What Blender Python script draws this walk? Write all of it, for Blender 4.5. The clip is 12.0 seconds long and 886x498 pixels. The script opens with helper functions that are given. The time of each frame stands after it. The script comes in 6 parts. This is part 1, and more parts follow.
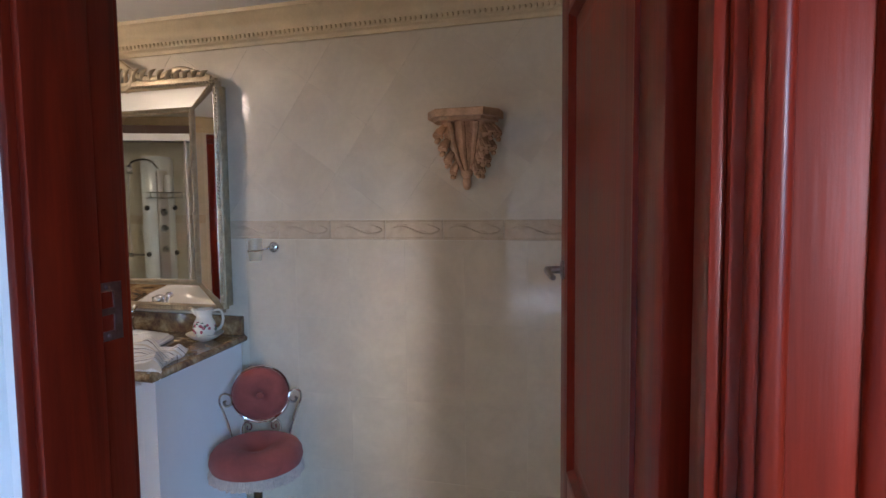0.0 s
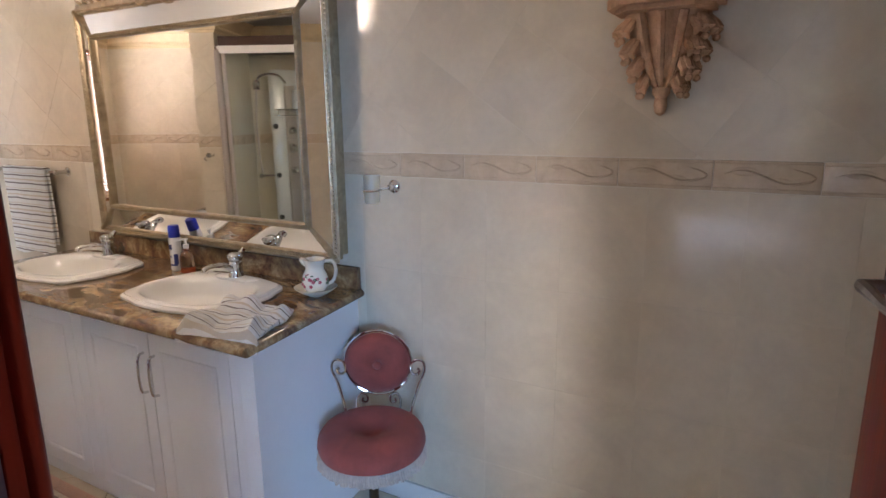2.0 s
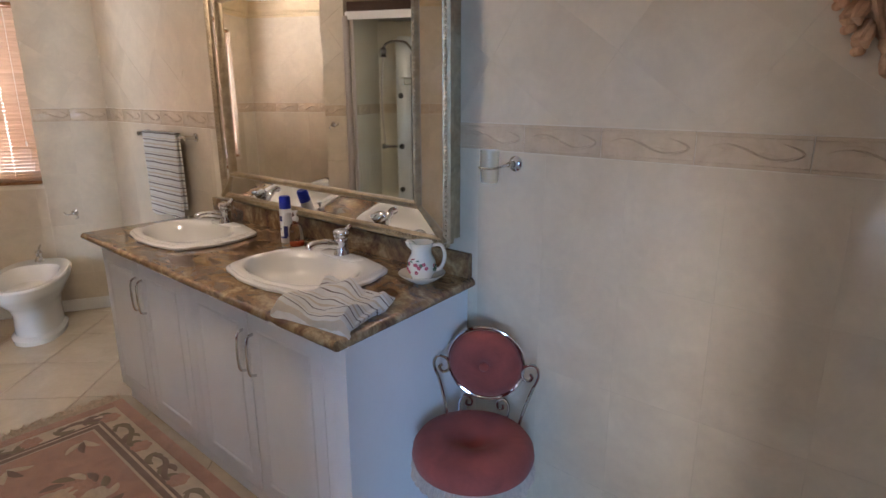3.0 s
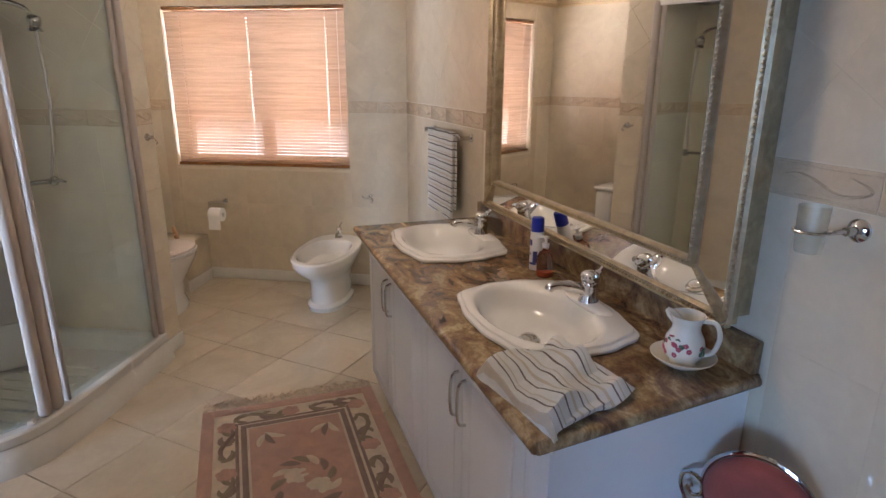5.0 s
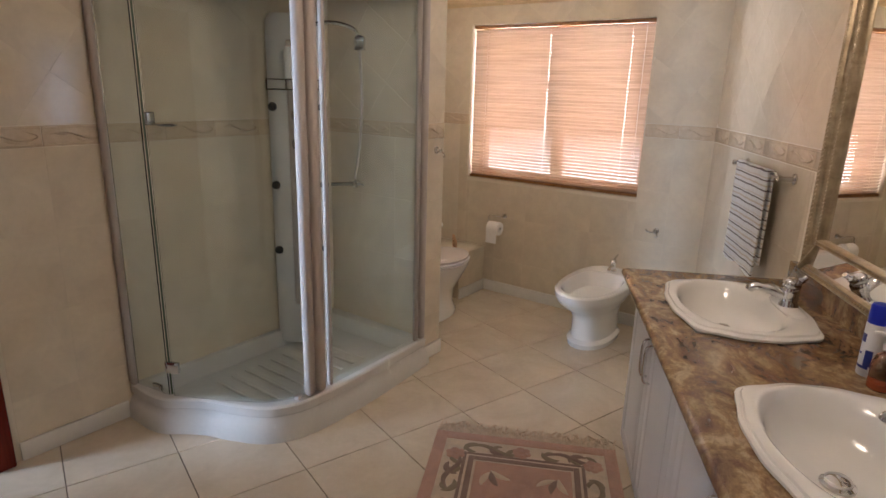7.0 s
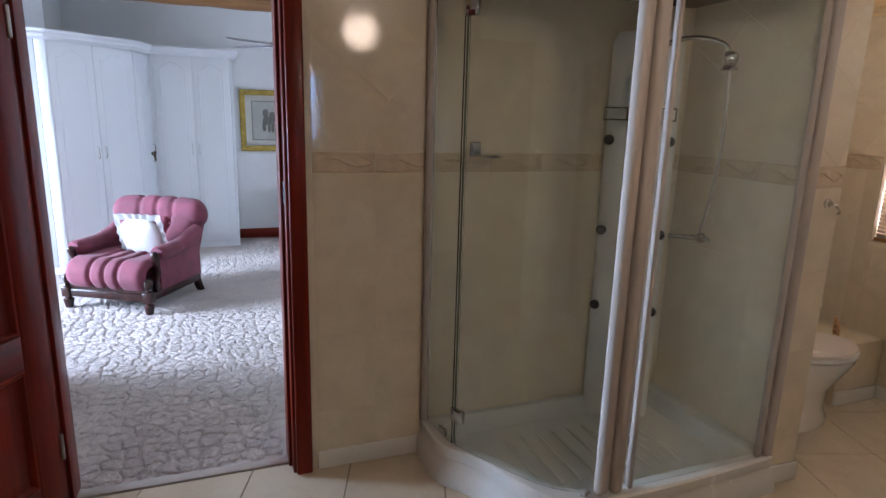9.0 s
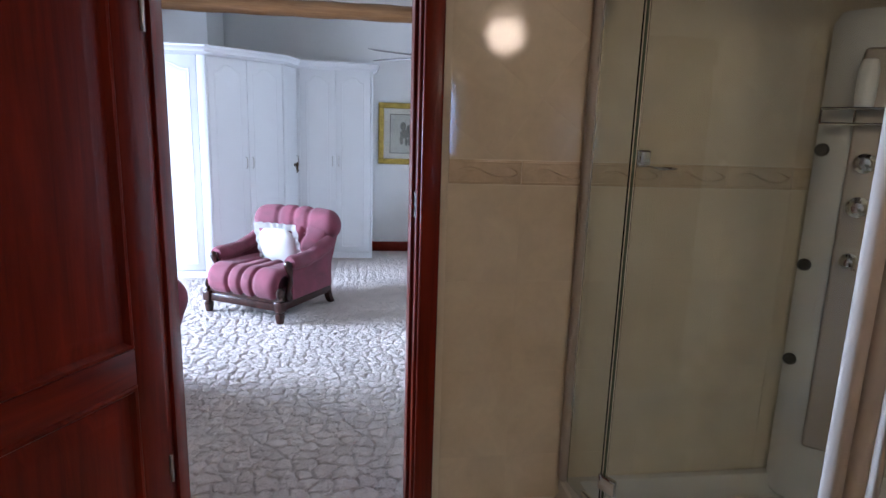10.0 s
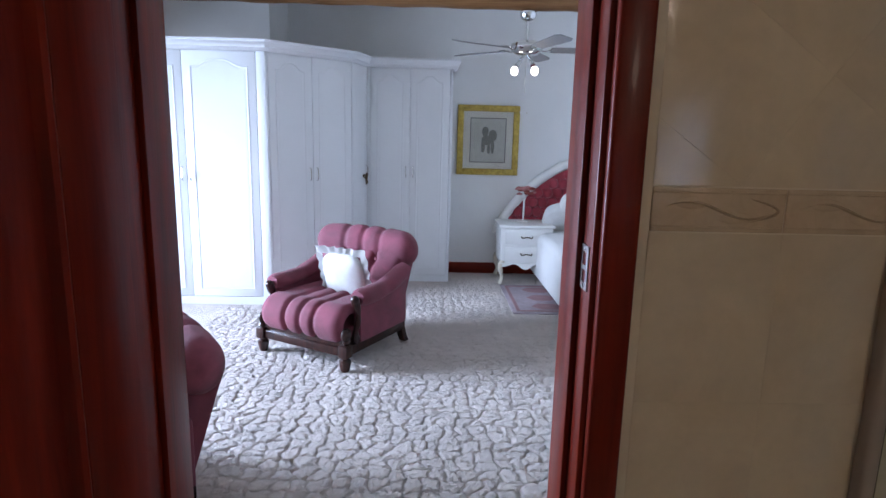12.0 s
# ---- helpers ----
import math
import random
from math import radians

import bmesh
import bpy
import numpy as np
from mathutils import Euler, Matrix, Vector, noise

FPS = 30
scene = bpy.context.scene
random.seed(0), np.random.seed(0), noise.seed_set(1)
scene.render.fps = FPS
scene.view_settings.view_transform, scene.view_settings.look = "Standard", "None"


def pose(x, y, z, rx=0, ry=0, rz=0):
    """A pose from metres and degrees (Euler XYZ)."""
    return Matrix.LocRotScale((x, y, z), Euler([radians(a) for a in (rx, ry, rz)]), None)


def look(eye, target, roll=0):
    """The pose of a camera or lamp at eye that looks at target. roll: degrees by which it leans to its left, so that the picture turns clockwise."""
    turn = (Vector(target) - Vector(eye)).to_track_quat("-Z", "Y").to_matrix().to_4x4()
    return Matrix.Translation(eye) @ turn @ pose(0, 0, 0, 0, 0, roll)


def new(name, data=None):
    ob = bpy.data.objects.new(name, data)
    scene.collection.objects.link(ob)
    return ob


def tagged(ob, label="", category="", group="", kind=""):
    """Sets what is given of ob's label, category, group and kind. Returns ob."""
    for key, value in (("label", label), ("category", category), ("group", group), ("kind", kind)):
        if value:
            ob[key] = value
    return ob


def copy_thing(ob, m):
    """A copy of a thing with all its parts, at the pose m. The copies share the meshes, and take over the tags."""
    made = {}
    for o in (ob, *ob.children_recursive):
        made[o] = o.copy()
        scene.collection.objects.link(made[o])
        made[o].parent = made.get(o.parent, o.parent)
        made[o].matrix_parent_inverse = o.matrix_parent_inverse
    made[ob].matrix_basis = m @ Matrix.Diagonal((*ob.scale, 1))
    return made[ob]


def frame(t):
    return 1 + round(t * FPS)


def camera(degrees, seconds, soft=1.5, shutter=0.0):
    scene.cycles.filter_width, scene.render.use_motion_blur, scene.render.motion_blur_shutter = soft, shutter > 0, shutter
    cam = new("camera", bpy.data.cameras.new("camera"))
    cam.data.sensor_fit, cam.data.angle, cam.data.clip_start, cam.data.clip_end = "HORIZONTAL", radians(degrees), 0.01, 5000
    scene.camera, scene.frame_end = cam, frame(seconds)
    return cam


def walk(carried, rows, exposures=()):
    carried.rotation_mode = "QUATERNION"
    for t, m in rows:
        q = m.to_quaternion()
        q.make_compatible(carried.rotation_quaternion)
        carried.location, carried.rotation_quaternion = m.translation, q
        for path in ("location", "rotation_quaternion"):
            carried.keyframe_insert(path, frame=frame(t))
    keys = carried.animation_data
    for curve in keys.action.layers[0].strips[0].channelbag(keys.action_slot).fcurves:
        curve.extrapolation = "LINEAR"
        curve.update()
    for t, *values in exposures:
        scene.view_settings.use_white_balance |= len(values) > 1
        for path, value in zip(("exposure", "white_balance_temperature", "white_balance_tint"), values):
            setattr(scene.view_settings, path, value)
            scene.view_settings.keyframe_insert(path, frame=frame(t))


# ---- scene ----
cam = camera(74.0, 12.0)
PATH = [
    (0, (0.325, 0.202, 1.448), (-0.235, 2.116, 1.303), -0.6),
    (0.5, (0.278, 0.352, 1.477), (-0.342, 2.238, 1.236), -0.9),
    (1, (0.23, 0.471, 1.491), (-0.486, 2.312, 1.176), -0.8),
    (1.5, (0.132, 0.611, 1.515), (-0.695, 2.391, 1.127), -0.5),
    (2, (0.045, 0.757, 1.51), (-0.912, 2.459, 1.077), -0.6),
    (2.5, (-0.036, 0.875, 1.5), (-1.14, 2.471, 1.017), -0.4),
    (3, (-0.097, 1.002, 1.489), (-1.381, 2.445, 0.973), -0.2),
    (3.2, (-0.103, 1.051, 1.518), (-1.471, 2.402, 0.966), -0.1),
    (4.8, (-0.336, 1.337, 1.567), (-2.111, 2.059, 0.995), 0.0),
    (5, (-0.345, 1.357, 1.566), (-2.156, 1.993, 1.002), 0.3),
    (5.5, (-0.39, 1.406, 1.566), (-2.267, 1.811, 1.006), 0.9),
    (6, (-0.475, 1.441, 1.558), (-2.391, 1.581, 1.004), 1.2),
    (6.5, (-0.546, 1.456, 1.575), (-2.466, 1.371, 1.022), 1.4),
    (7, (-0.62, 1.483, 1.581), (-2.525, 1.181, 1.052), 1.6),
    (7.2, (-0.648, 1.488, 1.586), (-2.543, 1.105, 1.074), 1.5),
    (8.8, (-1.052, 1.434, 1.554), (-2.564, 0.198, 1.119), 2.0),
    (9, (-1.112, 1.364, 1.542), (-2.553, 0.048, 1.103), 1.6),
    (9.5, (-1.226, 1.219, 1.518), (-2.49, -0.273, 1.101), 1.8),
    (10, (-1.319, 1.051, 1.484), (-2.44, -0.558, 1.091), 1.8),
    (10.5, (-1.409, 0.835, 1.453), (-2.404, -0.856, 1.066), 2.2),
    (11, (-1.498, 0.574, 1.44), (-2.445, -1.145, 1.051), 2.2),
    (11.5, (-1.536, 0.379, 1.45), (-2.478, -1.343, 1.066), 1.7),
    (12, (-1.615, 0.176, 1.477), (-2.558, -1.547, 1.097), 1.4),
]
TINT = 22
EXPOSE = [(t, e, 6500, TINT) for t, e in ((0.0, 0.12), (0.5, 0.42), (1.0, 0.54), (1.5, 0.64), (2.0, 0.40), (3.2, 0.1), (5.0, 0.05), (7.2, 0.05), (8.8, -0.35), (9.5, -0.33), (10.5, -0.44), (12.0, -0.76))]
walk(cam, [(t, look(eye, target, roll)) for t, eye, target, roll in PATH], EXPOSE)
BED_LIGHT, ENTRY_LIGHT, WIN_LIGHT, CEIL_LIGHT, OUT_GLOW = 375.0, 15.0, 130.0, 15.5, 0.95


# ---- world, sun, large lights, exposure ----
world = bpy.data.worlds.new("world")
scene.world = world
world.use_nodes = True
wt = world.node_tree
sky = wt.nodes.new("ShaderNodeTexSky")
sky.sky_type = 'NISHITA'
sky.sun_disc = False
sky.sun_elevation = radians(48)
sky.sun_rotation = radians(39)
wt.links.new(sky.outputs[0], wt.nodes["Background"].inputs[0])
wt.nodes["Background"].inputs[1].default_value = 0.10

# the room's own axes: origin at the foot of the bedroom door's frame, s along the door wall, n into the bathroom
TH = radians(27.0)
JX, JY = -2.484, -0.605
RM = pose(JX, JY, 0, 0, 0, -27.0)


def P(s, n, z=0.0):
    return Vector((JX - s * math.cos(TH) + n * math.sin(TH), JY + s * math.sin(TH) + n * math.cos(TH), z))


def lamp(name, kind, m, energy, colour, size=0.1, size_y=None):
    d = bpy.data.lights.new(name, kind)
    d.energy, d.color = energy, colour
    if kind == 'AREA':
        d.shape = 'RECTANGLE'
        d.size, d.size_y = size, size_y or size
    elif kind == 'SUN':
        d.angle = size
    else:
        d.shadow_soft_size = size
    ob = new(name, d)
    ob.matrix_world = m
    return ob


sun_dir = Vector((math.sin(radians(39)) * 0.67, math.cos(radians(39)) * 0.67, 0.74))
lamp("sun", 'SUN', look((0, 0, 30), Vector((0, 0, 30)) - sun_dir), 3.0, (1.0, 0.95, 0.88), radians(0.5))
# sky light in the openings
big = lamp("bedroom_window_light", 'AREA', look(P(-4.72, -2.6, 1.35), P(0.4, -2.3, 0.35)), BED_LIGHT, (0.54, 0.75, 1.0), 1.5, 1.7)
big.data.spread = radians(92)
small = lamp("entry_window_light", 'AREA', look(P(-4.72, 1.15, 1.65), Vector((-1.15, 2.3, 0.1))), ENTRY_LIGHT, (0.30, 0.58, 1.0), 1.0, 1.2)
small.data.spread = radians(50)
# extra lamp in the entry opening, added to brighten the door frame
slant = lamp("door_frame_fill_light", 'AREA', look(P(-4.72, 0.85, 1.6), Vector((0.98, 0.78, 1.2))), 6.2, (0.86, 0.93, 1.0), 0.9, 1.2)
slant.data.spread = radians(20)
lamp("bath_window_light", 'AREA', look(P(3.47, 0.77, 1.47), P(2.0, 0.77, 1.47)), WIN_LIGHT, (0.95, 0.95, 0.95), 1.36, 1.14)
# the ceiling lamp's bulb, the two bulbs under the fan
lamp("ceiling_bulb", 'POINT', pose(-2.15, 1.45, 2.12), CEIL_LIGHT, (1.0, 0.86, 0.67), 0.12)


# ---- materials ----
def ramp_node(nt, stops, interp='LINEAR'):
    r = nt.nodes.new("ShaderNodeValToRGB")
    r.color_ramp.interpolation = interp
    while len(r.color_ramp.elements) > 1:
        r.color_ramp.elements.remove(r.color_ramp.elements[-1])
    r.color_ramp.elements[0].position = stops[0][0]
    r.color_ramp.elements[0].color = (*stops[0][1], 1)
    for p, c in stops[1:]:
        e = r.color_ramp.elements.new(p)
        e.color = (*c, 1)
    return r


def shade(c, f):
    return tuple(min(1.0, max(0.0, v * f)) for v in c)


def noise_node(nt, vec, scale, detail=4.0, rough=0.55, dist=0.0):
    n = nt.nodes.new("ShaderNodeTexNoise")
    n.inputs["Scale"].default_value = scale
    n.inputs["Detail"].default_value = detail
    n.inputs["Roughness"].default_value = rough
    n.inputs["Distortion"].default_value = dist
    nt.links.new(vec, n.inputs["Vector"])
    return n


def mix_col(nt, f, a, b, mode='MIX'):
    m = nt.nodes.new("ShaderNodeMix")
    m.data_type, m.blend_type = 'RGBA', mode
    for sock, val in ((m.inputs[0], f), (m.inputs[6], a), (m.inputs[7], b)):
        if isinstance(val, (int, float)):
            sock.default_value = val
        elif isinstance(val, tuple):
            sock.default_value = (*val, 1)
        else:
            nt.links.new(val, sock)
    return m.outputs[2]


def surface(name, col, rough=0.5, metal=0.0, var=0.12, scale=4.0, fine=60.0, bump=0.05, coat=0.0, stretch=(1, 1, 1), per_piece=0.0, sheen=0.0, dark=None, spec=0.5):
    """A painted, ceramic, cloth, wood or metal surface: two scales of colour variation, roughness variation and fine relief."""
    m = bpy.data.materials.new(name)
    m.use_nodes = True
    nt = m.node_tree
    b = nt.nodes["Principled BSDF"]
    tc = nt.nodes.new("ShaderNodeTexCoord")
    mp = nt.nodes.new("ShaderNodeMapping")
    mp.inputs["Scale"].default_value = stretch
    info = nt.nodes.new("ShaderNodeObjectInfo")
    ml = nt.nodes.new("ShaderNodeMath")
    ml.operation = 'MULTIPLY'
    ml.inputs[1].default_value = 37.0
    nt.links.new(info.outputs["Random"], ml.inputs[0])
    nt.links.new(tc.outputs["Object"], mp.inputs["Vector"])
    nt.links.new(ml.outputs[0], mp.inputs["Location"])
    v = mp.outputs[0]
    n1 = noise_node(nt, v, scale, 5, 0.6, 0.6)
    n2 = noise_node(nt, v, fine, 3)
    r1 = ramp_node(nt, [(0.3, dark or shade(col, 1 - var)), (0.7, shade(col, 1 + var * 0.5))])
    nt.links.new(n1.outputs[0], r1.inputs[0])
    r2 = ramp_node(nt, [(0.25, (1 - var * 0.5,) * 3), (0.75, (1, 1, 1))])
    nt.links.new(n2.outputs[0], r2.inputs[0])
    c = mix_col(nt, 1.0, r1.outputs[0], r2.outputs[0], 'MULTIPLY')
    if per_piece:
        r3 = ramp_node(nt, [(0.0, (1 - per_piece,) * 3), (1.0, (1, 1, 1))])
        nt.links.new(info.outputs["Random"], r3.inputs[0])
        c = mix_col(nt, 1.0, c, r3.outputs[0], 'MULTIPLY')
    nt.links.new(c, b.inputs["Base Color"])
    mr = nt.nodes.new("ShaderNodeMapRange")
    mr.inputs[3].default_value, mr.inputs[4].default_value = max(0.02, rough * 0.8), min(1, rough * 1.25)
    nt.links.new(n1.outputs[0], mr.inputs[0])
    nt.links.new(mr.outputs[0], b.inputs["Roughness"])
    b.inputs["Metallic"].default_value = metal
    b.inputs["Coat Weight"].default_value = coat
    b.inputs["Coat Roughness"].default_value = 0.08
    b.inputs["Sheen Weight"].default_value = sheen
    b.inputs["Specular IOR Level"].default_value = spec
    if bump:
        bp = nt.nodes.new("ShaderNodeBump")
        bp.inputs["Strength"].default_value = bump
        bp.inputs["Distance"].default_value = 0.01
        nt.links.new(n2.outputs[0], bp.inputs["Height"])
        nt.links.new(bp.outputs[0], b.inputs["Normal"])
    return m


def marble_tile(name, base, vein, rough, scale, per_piece=0.06):
    m = surface(name, base, rough, 0, 0.10, scale, 40, 0.015, per_piece=per_piece, dark=vein)
    return m


def wood(name, dark, light, rough=0.25, coat=0.5, along=(1, 1, 0.06)):
    m = surface(name, light, rough, 0, 0.25, 22, 160, 0.04, coat, along, 0.05, dark=dark, spec=0.18)
    return m


def granite(name):
    m = bpy.data.materials.new(name)
    m.use_nodes = True
    nt = m.node_tree
    b = nt.nodes["Principled BSDF"]
    tc = nt.nodes.new("ShaderNodeTexCoord")
    mp = nt.nodes.new("ShaderNodeMapping")
    mp.inputs["Scale"].default_value = (1, 1.6, 1)
    mp.inputs["Rotation"].default_value = (0, 0, 0.5)
    nt.links.new(tc.outputs["Object"], mp.inputs[0])
    n1 = noise_node(nt, mp.outputs[0], 5, 8, 0.65, 1.8)
    n2 = noise_node(nt, mp.outputs[0], 45, 6, 0.7, 0.5)
    r1 = ramp_node(nt, [(0.28, (0.06, 0.03, 0.02)), (0.42, (0.17, 0.088, 0.05)), (0.52, (0.29, 0.18, 0.085)), (0.62, (0.46, 0.34, 0.19)), (0.72, (0.34, 0.22, 0.11)), (0.80, (0.16, 0.075, 0.045))])
    nt.links.new(n1.outputs[0], r1.inputs[0])
    r2 = ramp_node(nt, [(0.35, (0.35, 0.28, 0.25)), (0.6, (1, 1, 1))])
    nt.links.new(n2.outputs[0], r2.inputs[0])
    nt.links.new(mix_col(nt, 0.65, r1.outputs[0], r2.outputs[0], 'MULTIPLY'), b.inputs["Base Color"])
    b.inputs["Roughness"].default_value = 0.12
    b.inputs["Coat Weight"].default_value = 0.3
    b.inputs["Coat Roughness"].default_value = 0.04
    return m


def striped_cloth(name, axis, period, d=0.0):
    """Off-white terry with thin dark and broad beige stripes across one axis."""
    m = surface(name, (0.92, 0.90, 0.84), 0.95, 0, 0.08, 30, 300, 0.9, sheen=0.3)
    nt = m.node_tree
    b = nt.nodes["Principled BSDF"]
    old = b.inputs["Base Color"].links[0].from_socket
    tc = nt.nodes.new("ShaderNodeTexCoord")
    sep = nt.nodes.new("ShaderNodeSeparateXYZ")
    nt.links.new(tc.outputs["Object"], sep.inputs[0])
    wob = noise_node(nt, tc.outputs["Object"], 9, 2)
    ad = nt.nodes.new("ShaderNodeMath")
    ad.operation = 'MULTIPLY_ADD'
    ad.inputs[1].default_value = 0.012
    nt.links.new(wob.outputs[0], ad.inputs[0])
    nt.links.new(sep.outputs[axis], ad.inputs[2])
    dv = nt.nodes.new("ShaderNodeMath")
    dv.operation = 'DIVIDE'
    dv.inputs[1].default_value = period
    nt.links.new(ad.outputs[0], dv.inputs[0])
    fr = nt.nodes.new("ShaderNodeMath")
    fr.operation = 'FRACT'
    nt.links.new(dv.outputs[0], fr.inputs[0])
    w = (1, 1, 1)
    r = ramp_node(nt, [(0.0, w), (0.22, (0.13, 0.085, 0.055)), (0.265 + d, w), (0.46, (0.80, 0.71, 0.58)), (0.55, w), (0.74, (0.15, 0.095, 0.06)), (0.775 + d, w), (0.90, (0.82, 0.75, 0.64)), (0.95, w)], 'CONSTANT')
    nt.links.new(fr.outputs[0], r.inputs[0])
    nt.links.new(mix_col(nt, 1.0, old, r.outputs[0], 'MULTIPLY'), b.inputs["Base Color"])
    return m


def clear_glass(name, tint=(0.93, 0.98, 0.95), rough=0.0):
    m = bpy.data.materials.new(name)
    m.use_nodes = True
    nt = m.node_tree
    b = nt.nodes["Principled BSDF"]
    b.inputs["Base Color"].default_value = (*tint, 1)
    b.inputs["Transmission Weight"].default_value = 1.0
    b.inputs["Roughness"].default_value = rough
    b.inputs["IOR"].default_value = 1.45
    tc = nt.nodes.new("ShaderNodeTexCoord")
    n = noise_node(nt, tc.outputs["Object"], 6, 4)
    r = ramp_node(nt, [(0.4, shade(tint, 0.96)), (0.6, tint)])
    nt.links.new(n.outputs[0], r.inputs[0])
    nt.links.new(r.outputs[0], b.inputs["Base Color"])
    return m


def glow(name, col, strength):
    m = bpy.data.materials.new(name)
    m.use_nodes = True
    b = m.node_tree.nodes["Principled BSDF"]
    b.inputs["Base Color"].default_value = (0.02, 0.02, 0.02, 1)
    b.inputs["Emission Color"].default_value = (*col, 1)
    b.inputs["Emission Strength"].default_value = strength
    return m


tile_wall_mat = marble_tile("beige_wall_tile", (0.70, 0.61, 0.465), (0.635, 0.545, 0.41), 0.08, 5, 0.02)
tile_floor_mat = marble_tile("cream_floor_tile", (0.68, 0.58, 0.44), (0.60, 0.50, 0.37), 0.10, 4, 0.05)
grout_mat = surface("wall_grout", (0.72, 0.64, 0.50), 0.5)
floor_grout_mat = surface("floor_grout", (0.20, 0.155, 0.11), 0.85)
band_mat = marble_tile("listello_ceramic", (0.65, 0.53, 0.385), (0.57, 0.45, 0.315), 0.2, 18)
white_paint = surface("white_paint", (0.80, 0.79, 0.76), 0.45, 0, 0.05, 3, 120, 0.03)
skirt_mat = surface("white_skirting_ceramic", (0.76, 0.74, 0.68), 0.2, 0, 0.06)
cornice_mat = surface("cream_plaster_cornice", (0.70, 0.55, 0.33), 0.6, 0, 0.12, 8, 90, 0.12)
ceiling_mat = surface("white_ceiling", (0.80, 0.77, 0.70), 0.85, 0, 0.04, 2, 90, 0.06)
vanity_white = surface("vanity_white_foil", (0.80, 0.79, 0.77), 0.33, 0, 0.04, 2.5, 90, 0.02)
ceramic_white = surface("sanitary_white_ceramic", (0.82, 0.80, 0.75), 0.10, 0, 0.03, 3, 40, 0.0, coat=0.4)
granite_mat = granite("brown_granite")
mahogany = wood("mahogany_varnish", (0.095, 0.0075, 0.003), (0.205, 0.0165, 0.005), 0.34, 0.06)
mahogany_cross = wood("mahogany_cross_grain", (0.095, 0.0075, 0.003), (0.205, 0.0165, 0.005), 0.34, 0.06, (0.06, 1, 1))
dark_wood = wood("dark_carved_wood", (0.012, 0.005, 0.004), (0.045, 0.014, 0.010), 0.3, 0.4)
pine_beam = wood("varnished_pine", (0.13, 0.055, 0.02), (0.27, 0.13, 0.055), 0.35, 0.3, (0.06, 1, 1))
blind_wood = wood("honey_blind_wood", (0.46, 0.35, 0.26), (0.60, 0.47, 0.37), 0.4, 0.1, (0.08, 1, 1))
bt_ = blind_wood.node_tree
thin = bt_.nodes.new("ShaderNodeBsdfTranslucent")
thin.inputs[0].default_value = (0.80, 0.60, 0.43, 1)
both = bt_.nodes.new("ShaderNodeMixShader")
both.inputs[0].default_value = 0.12
bt_.links.new(bt_.nodes["Principled BSDF"].outputs[0], both.inputs[1])
bt_.links.new(thin.outputs[0], both.inputs[2])
bt_.links.new(both.outputs[0], bt_.nodes["Material Output"].inputs[0])
frame_wood = wood("window_frame_wood", (0.20, 0.09, 0.03), (0.34, 0.16, 0.06), 0.4, 0.1)
chrome = surface("chrome", (0.66, 0.66, 0.66), 0.07, 1.0, 0.03, 5, 50, 0)
satin_metal = surface("satin_aluminium", (0.50, 0.44, 0.39), 0.72, 0.45, 0.05, 4, 200, 0.02, stretch=(1, 1, 0.05))
steel_plate = surface("worn_steel_plate", (0.42, 0.40, 0.39), 0.35, 1.0, 0.3, 30, 200, 0.05)
old_gold = surface("antique_silver_gilt", (0.47, 0.37, 0.23), 0.32, 0.5, 0.15, 30, 200, 0.08, dark=(0.32, 0.24, 0.14))
gold_frame = surface("gilt_picture_frame", (0.55, 0.40, 0.10), 0.4, 0.7, 0.35, 26, 160, 0.3, dark=(0.30, 0.20, 0.04))
mirror_mat = surface("mirror_silver", (0.92, 0.92, 0.91), 0.012, 1.0, 0.0, 1, 1, 0)
shower_glass = clear_glass("shower_glass", (0.90, 0.95, 0.90))
window_glass = clear_glass("window_glass", (0.97, 0.98, 0.98))

clear_plastic = clear_glass("clear_plastic", (0.93, 0.94, 0.93))
terracotta = surface("terracotta_plaster", (0.72, 0.46, 0.28), 0.8, 0, 0.3, 18, 110, 0.35, dark=(0.56, 0.32, 0.18))
dusty_rose = surface("rose_velvet", (0.37, 0.078, 0.058), 0.9, 0, 0.25, 14, 300, 0.3, sheen=0.12)
mauve_velvet = surface("mauve_rose_velvet", (0.205, 0.042, 0.066), 0.85, 0, 0.35, 7, 300, 0.25, sheen=0.07)
fringe_mat = surface("cream_fringe", (0.66, 0.55, 0.46), 0.95, 0, 0.2, 60, 400, 0.6)
blue_cap = surface("blue_plastic", (0.012, 0.03, 0.42), 0.3, 0, 0.05)
white_plastic = surface("white_plastic", (0.78, 0.78, 0.77), 0.35, 0, 0.04)
navy_print = surface("navy_print", (0.02, 0.035, 0.2), 0.4)
black_rubber = surface("black_jet", (0.02, 0.02, 0.02), 0.4)
pink_plastic = surface("pale_pink_seat", (0.76, 0.70, 0.66), 0.25, 0, 0.05, coat=0.2)
silk_pink = surface("pink_silk_petals", (0.62, 0.26, 0.25), 0.85, 0, 0.25, 40)
floral_pink = surface("floral_pink_glaze", (0.50, 0.10, 0.13), 0.2, 0, 0.2, 60)
floral_green = surface("floral_green_glaze", (0.10, 0.16, 0.09), 0.2, 0, 0.2, 60)
cream_glaze = surface("cream_glaze", (0.76, 0.70, 0.58), 0.14, 0, 0.05, coat=0.3)
rug_rose = surface("rug_rose_pile", (0.62, 0.34, 0.235), 0.97, 0, 0.2, 12, 420, 0.9, sheen=0.2)
rug_cream = surface("rug_cream_pile", (0.78, 0.63, 0.46), 0.97, 0, 0.2, 12, 420, 0.9, sheen=0.2)
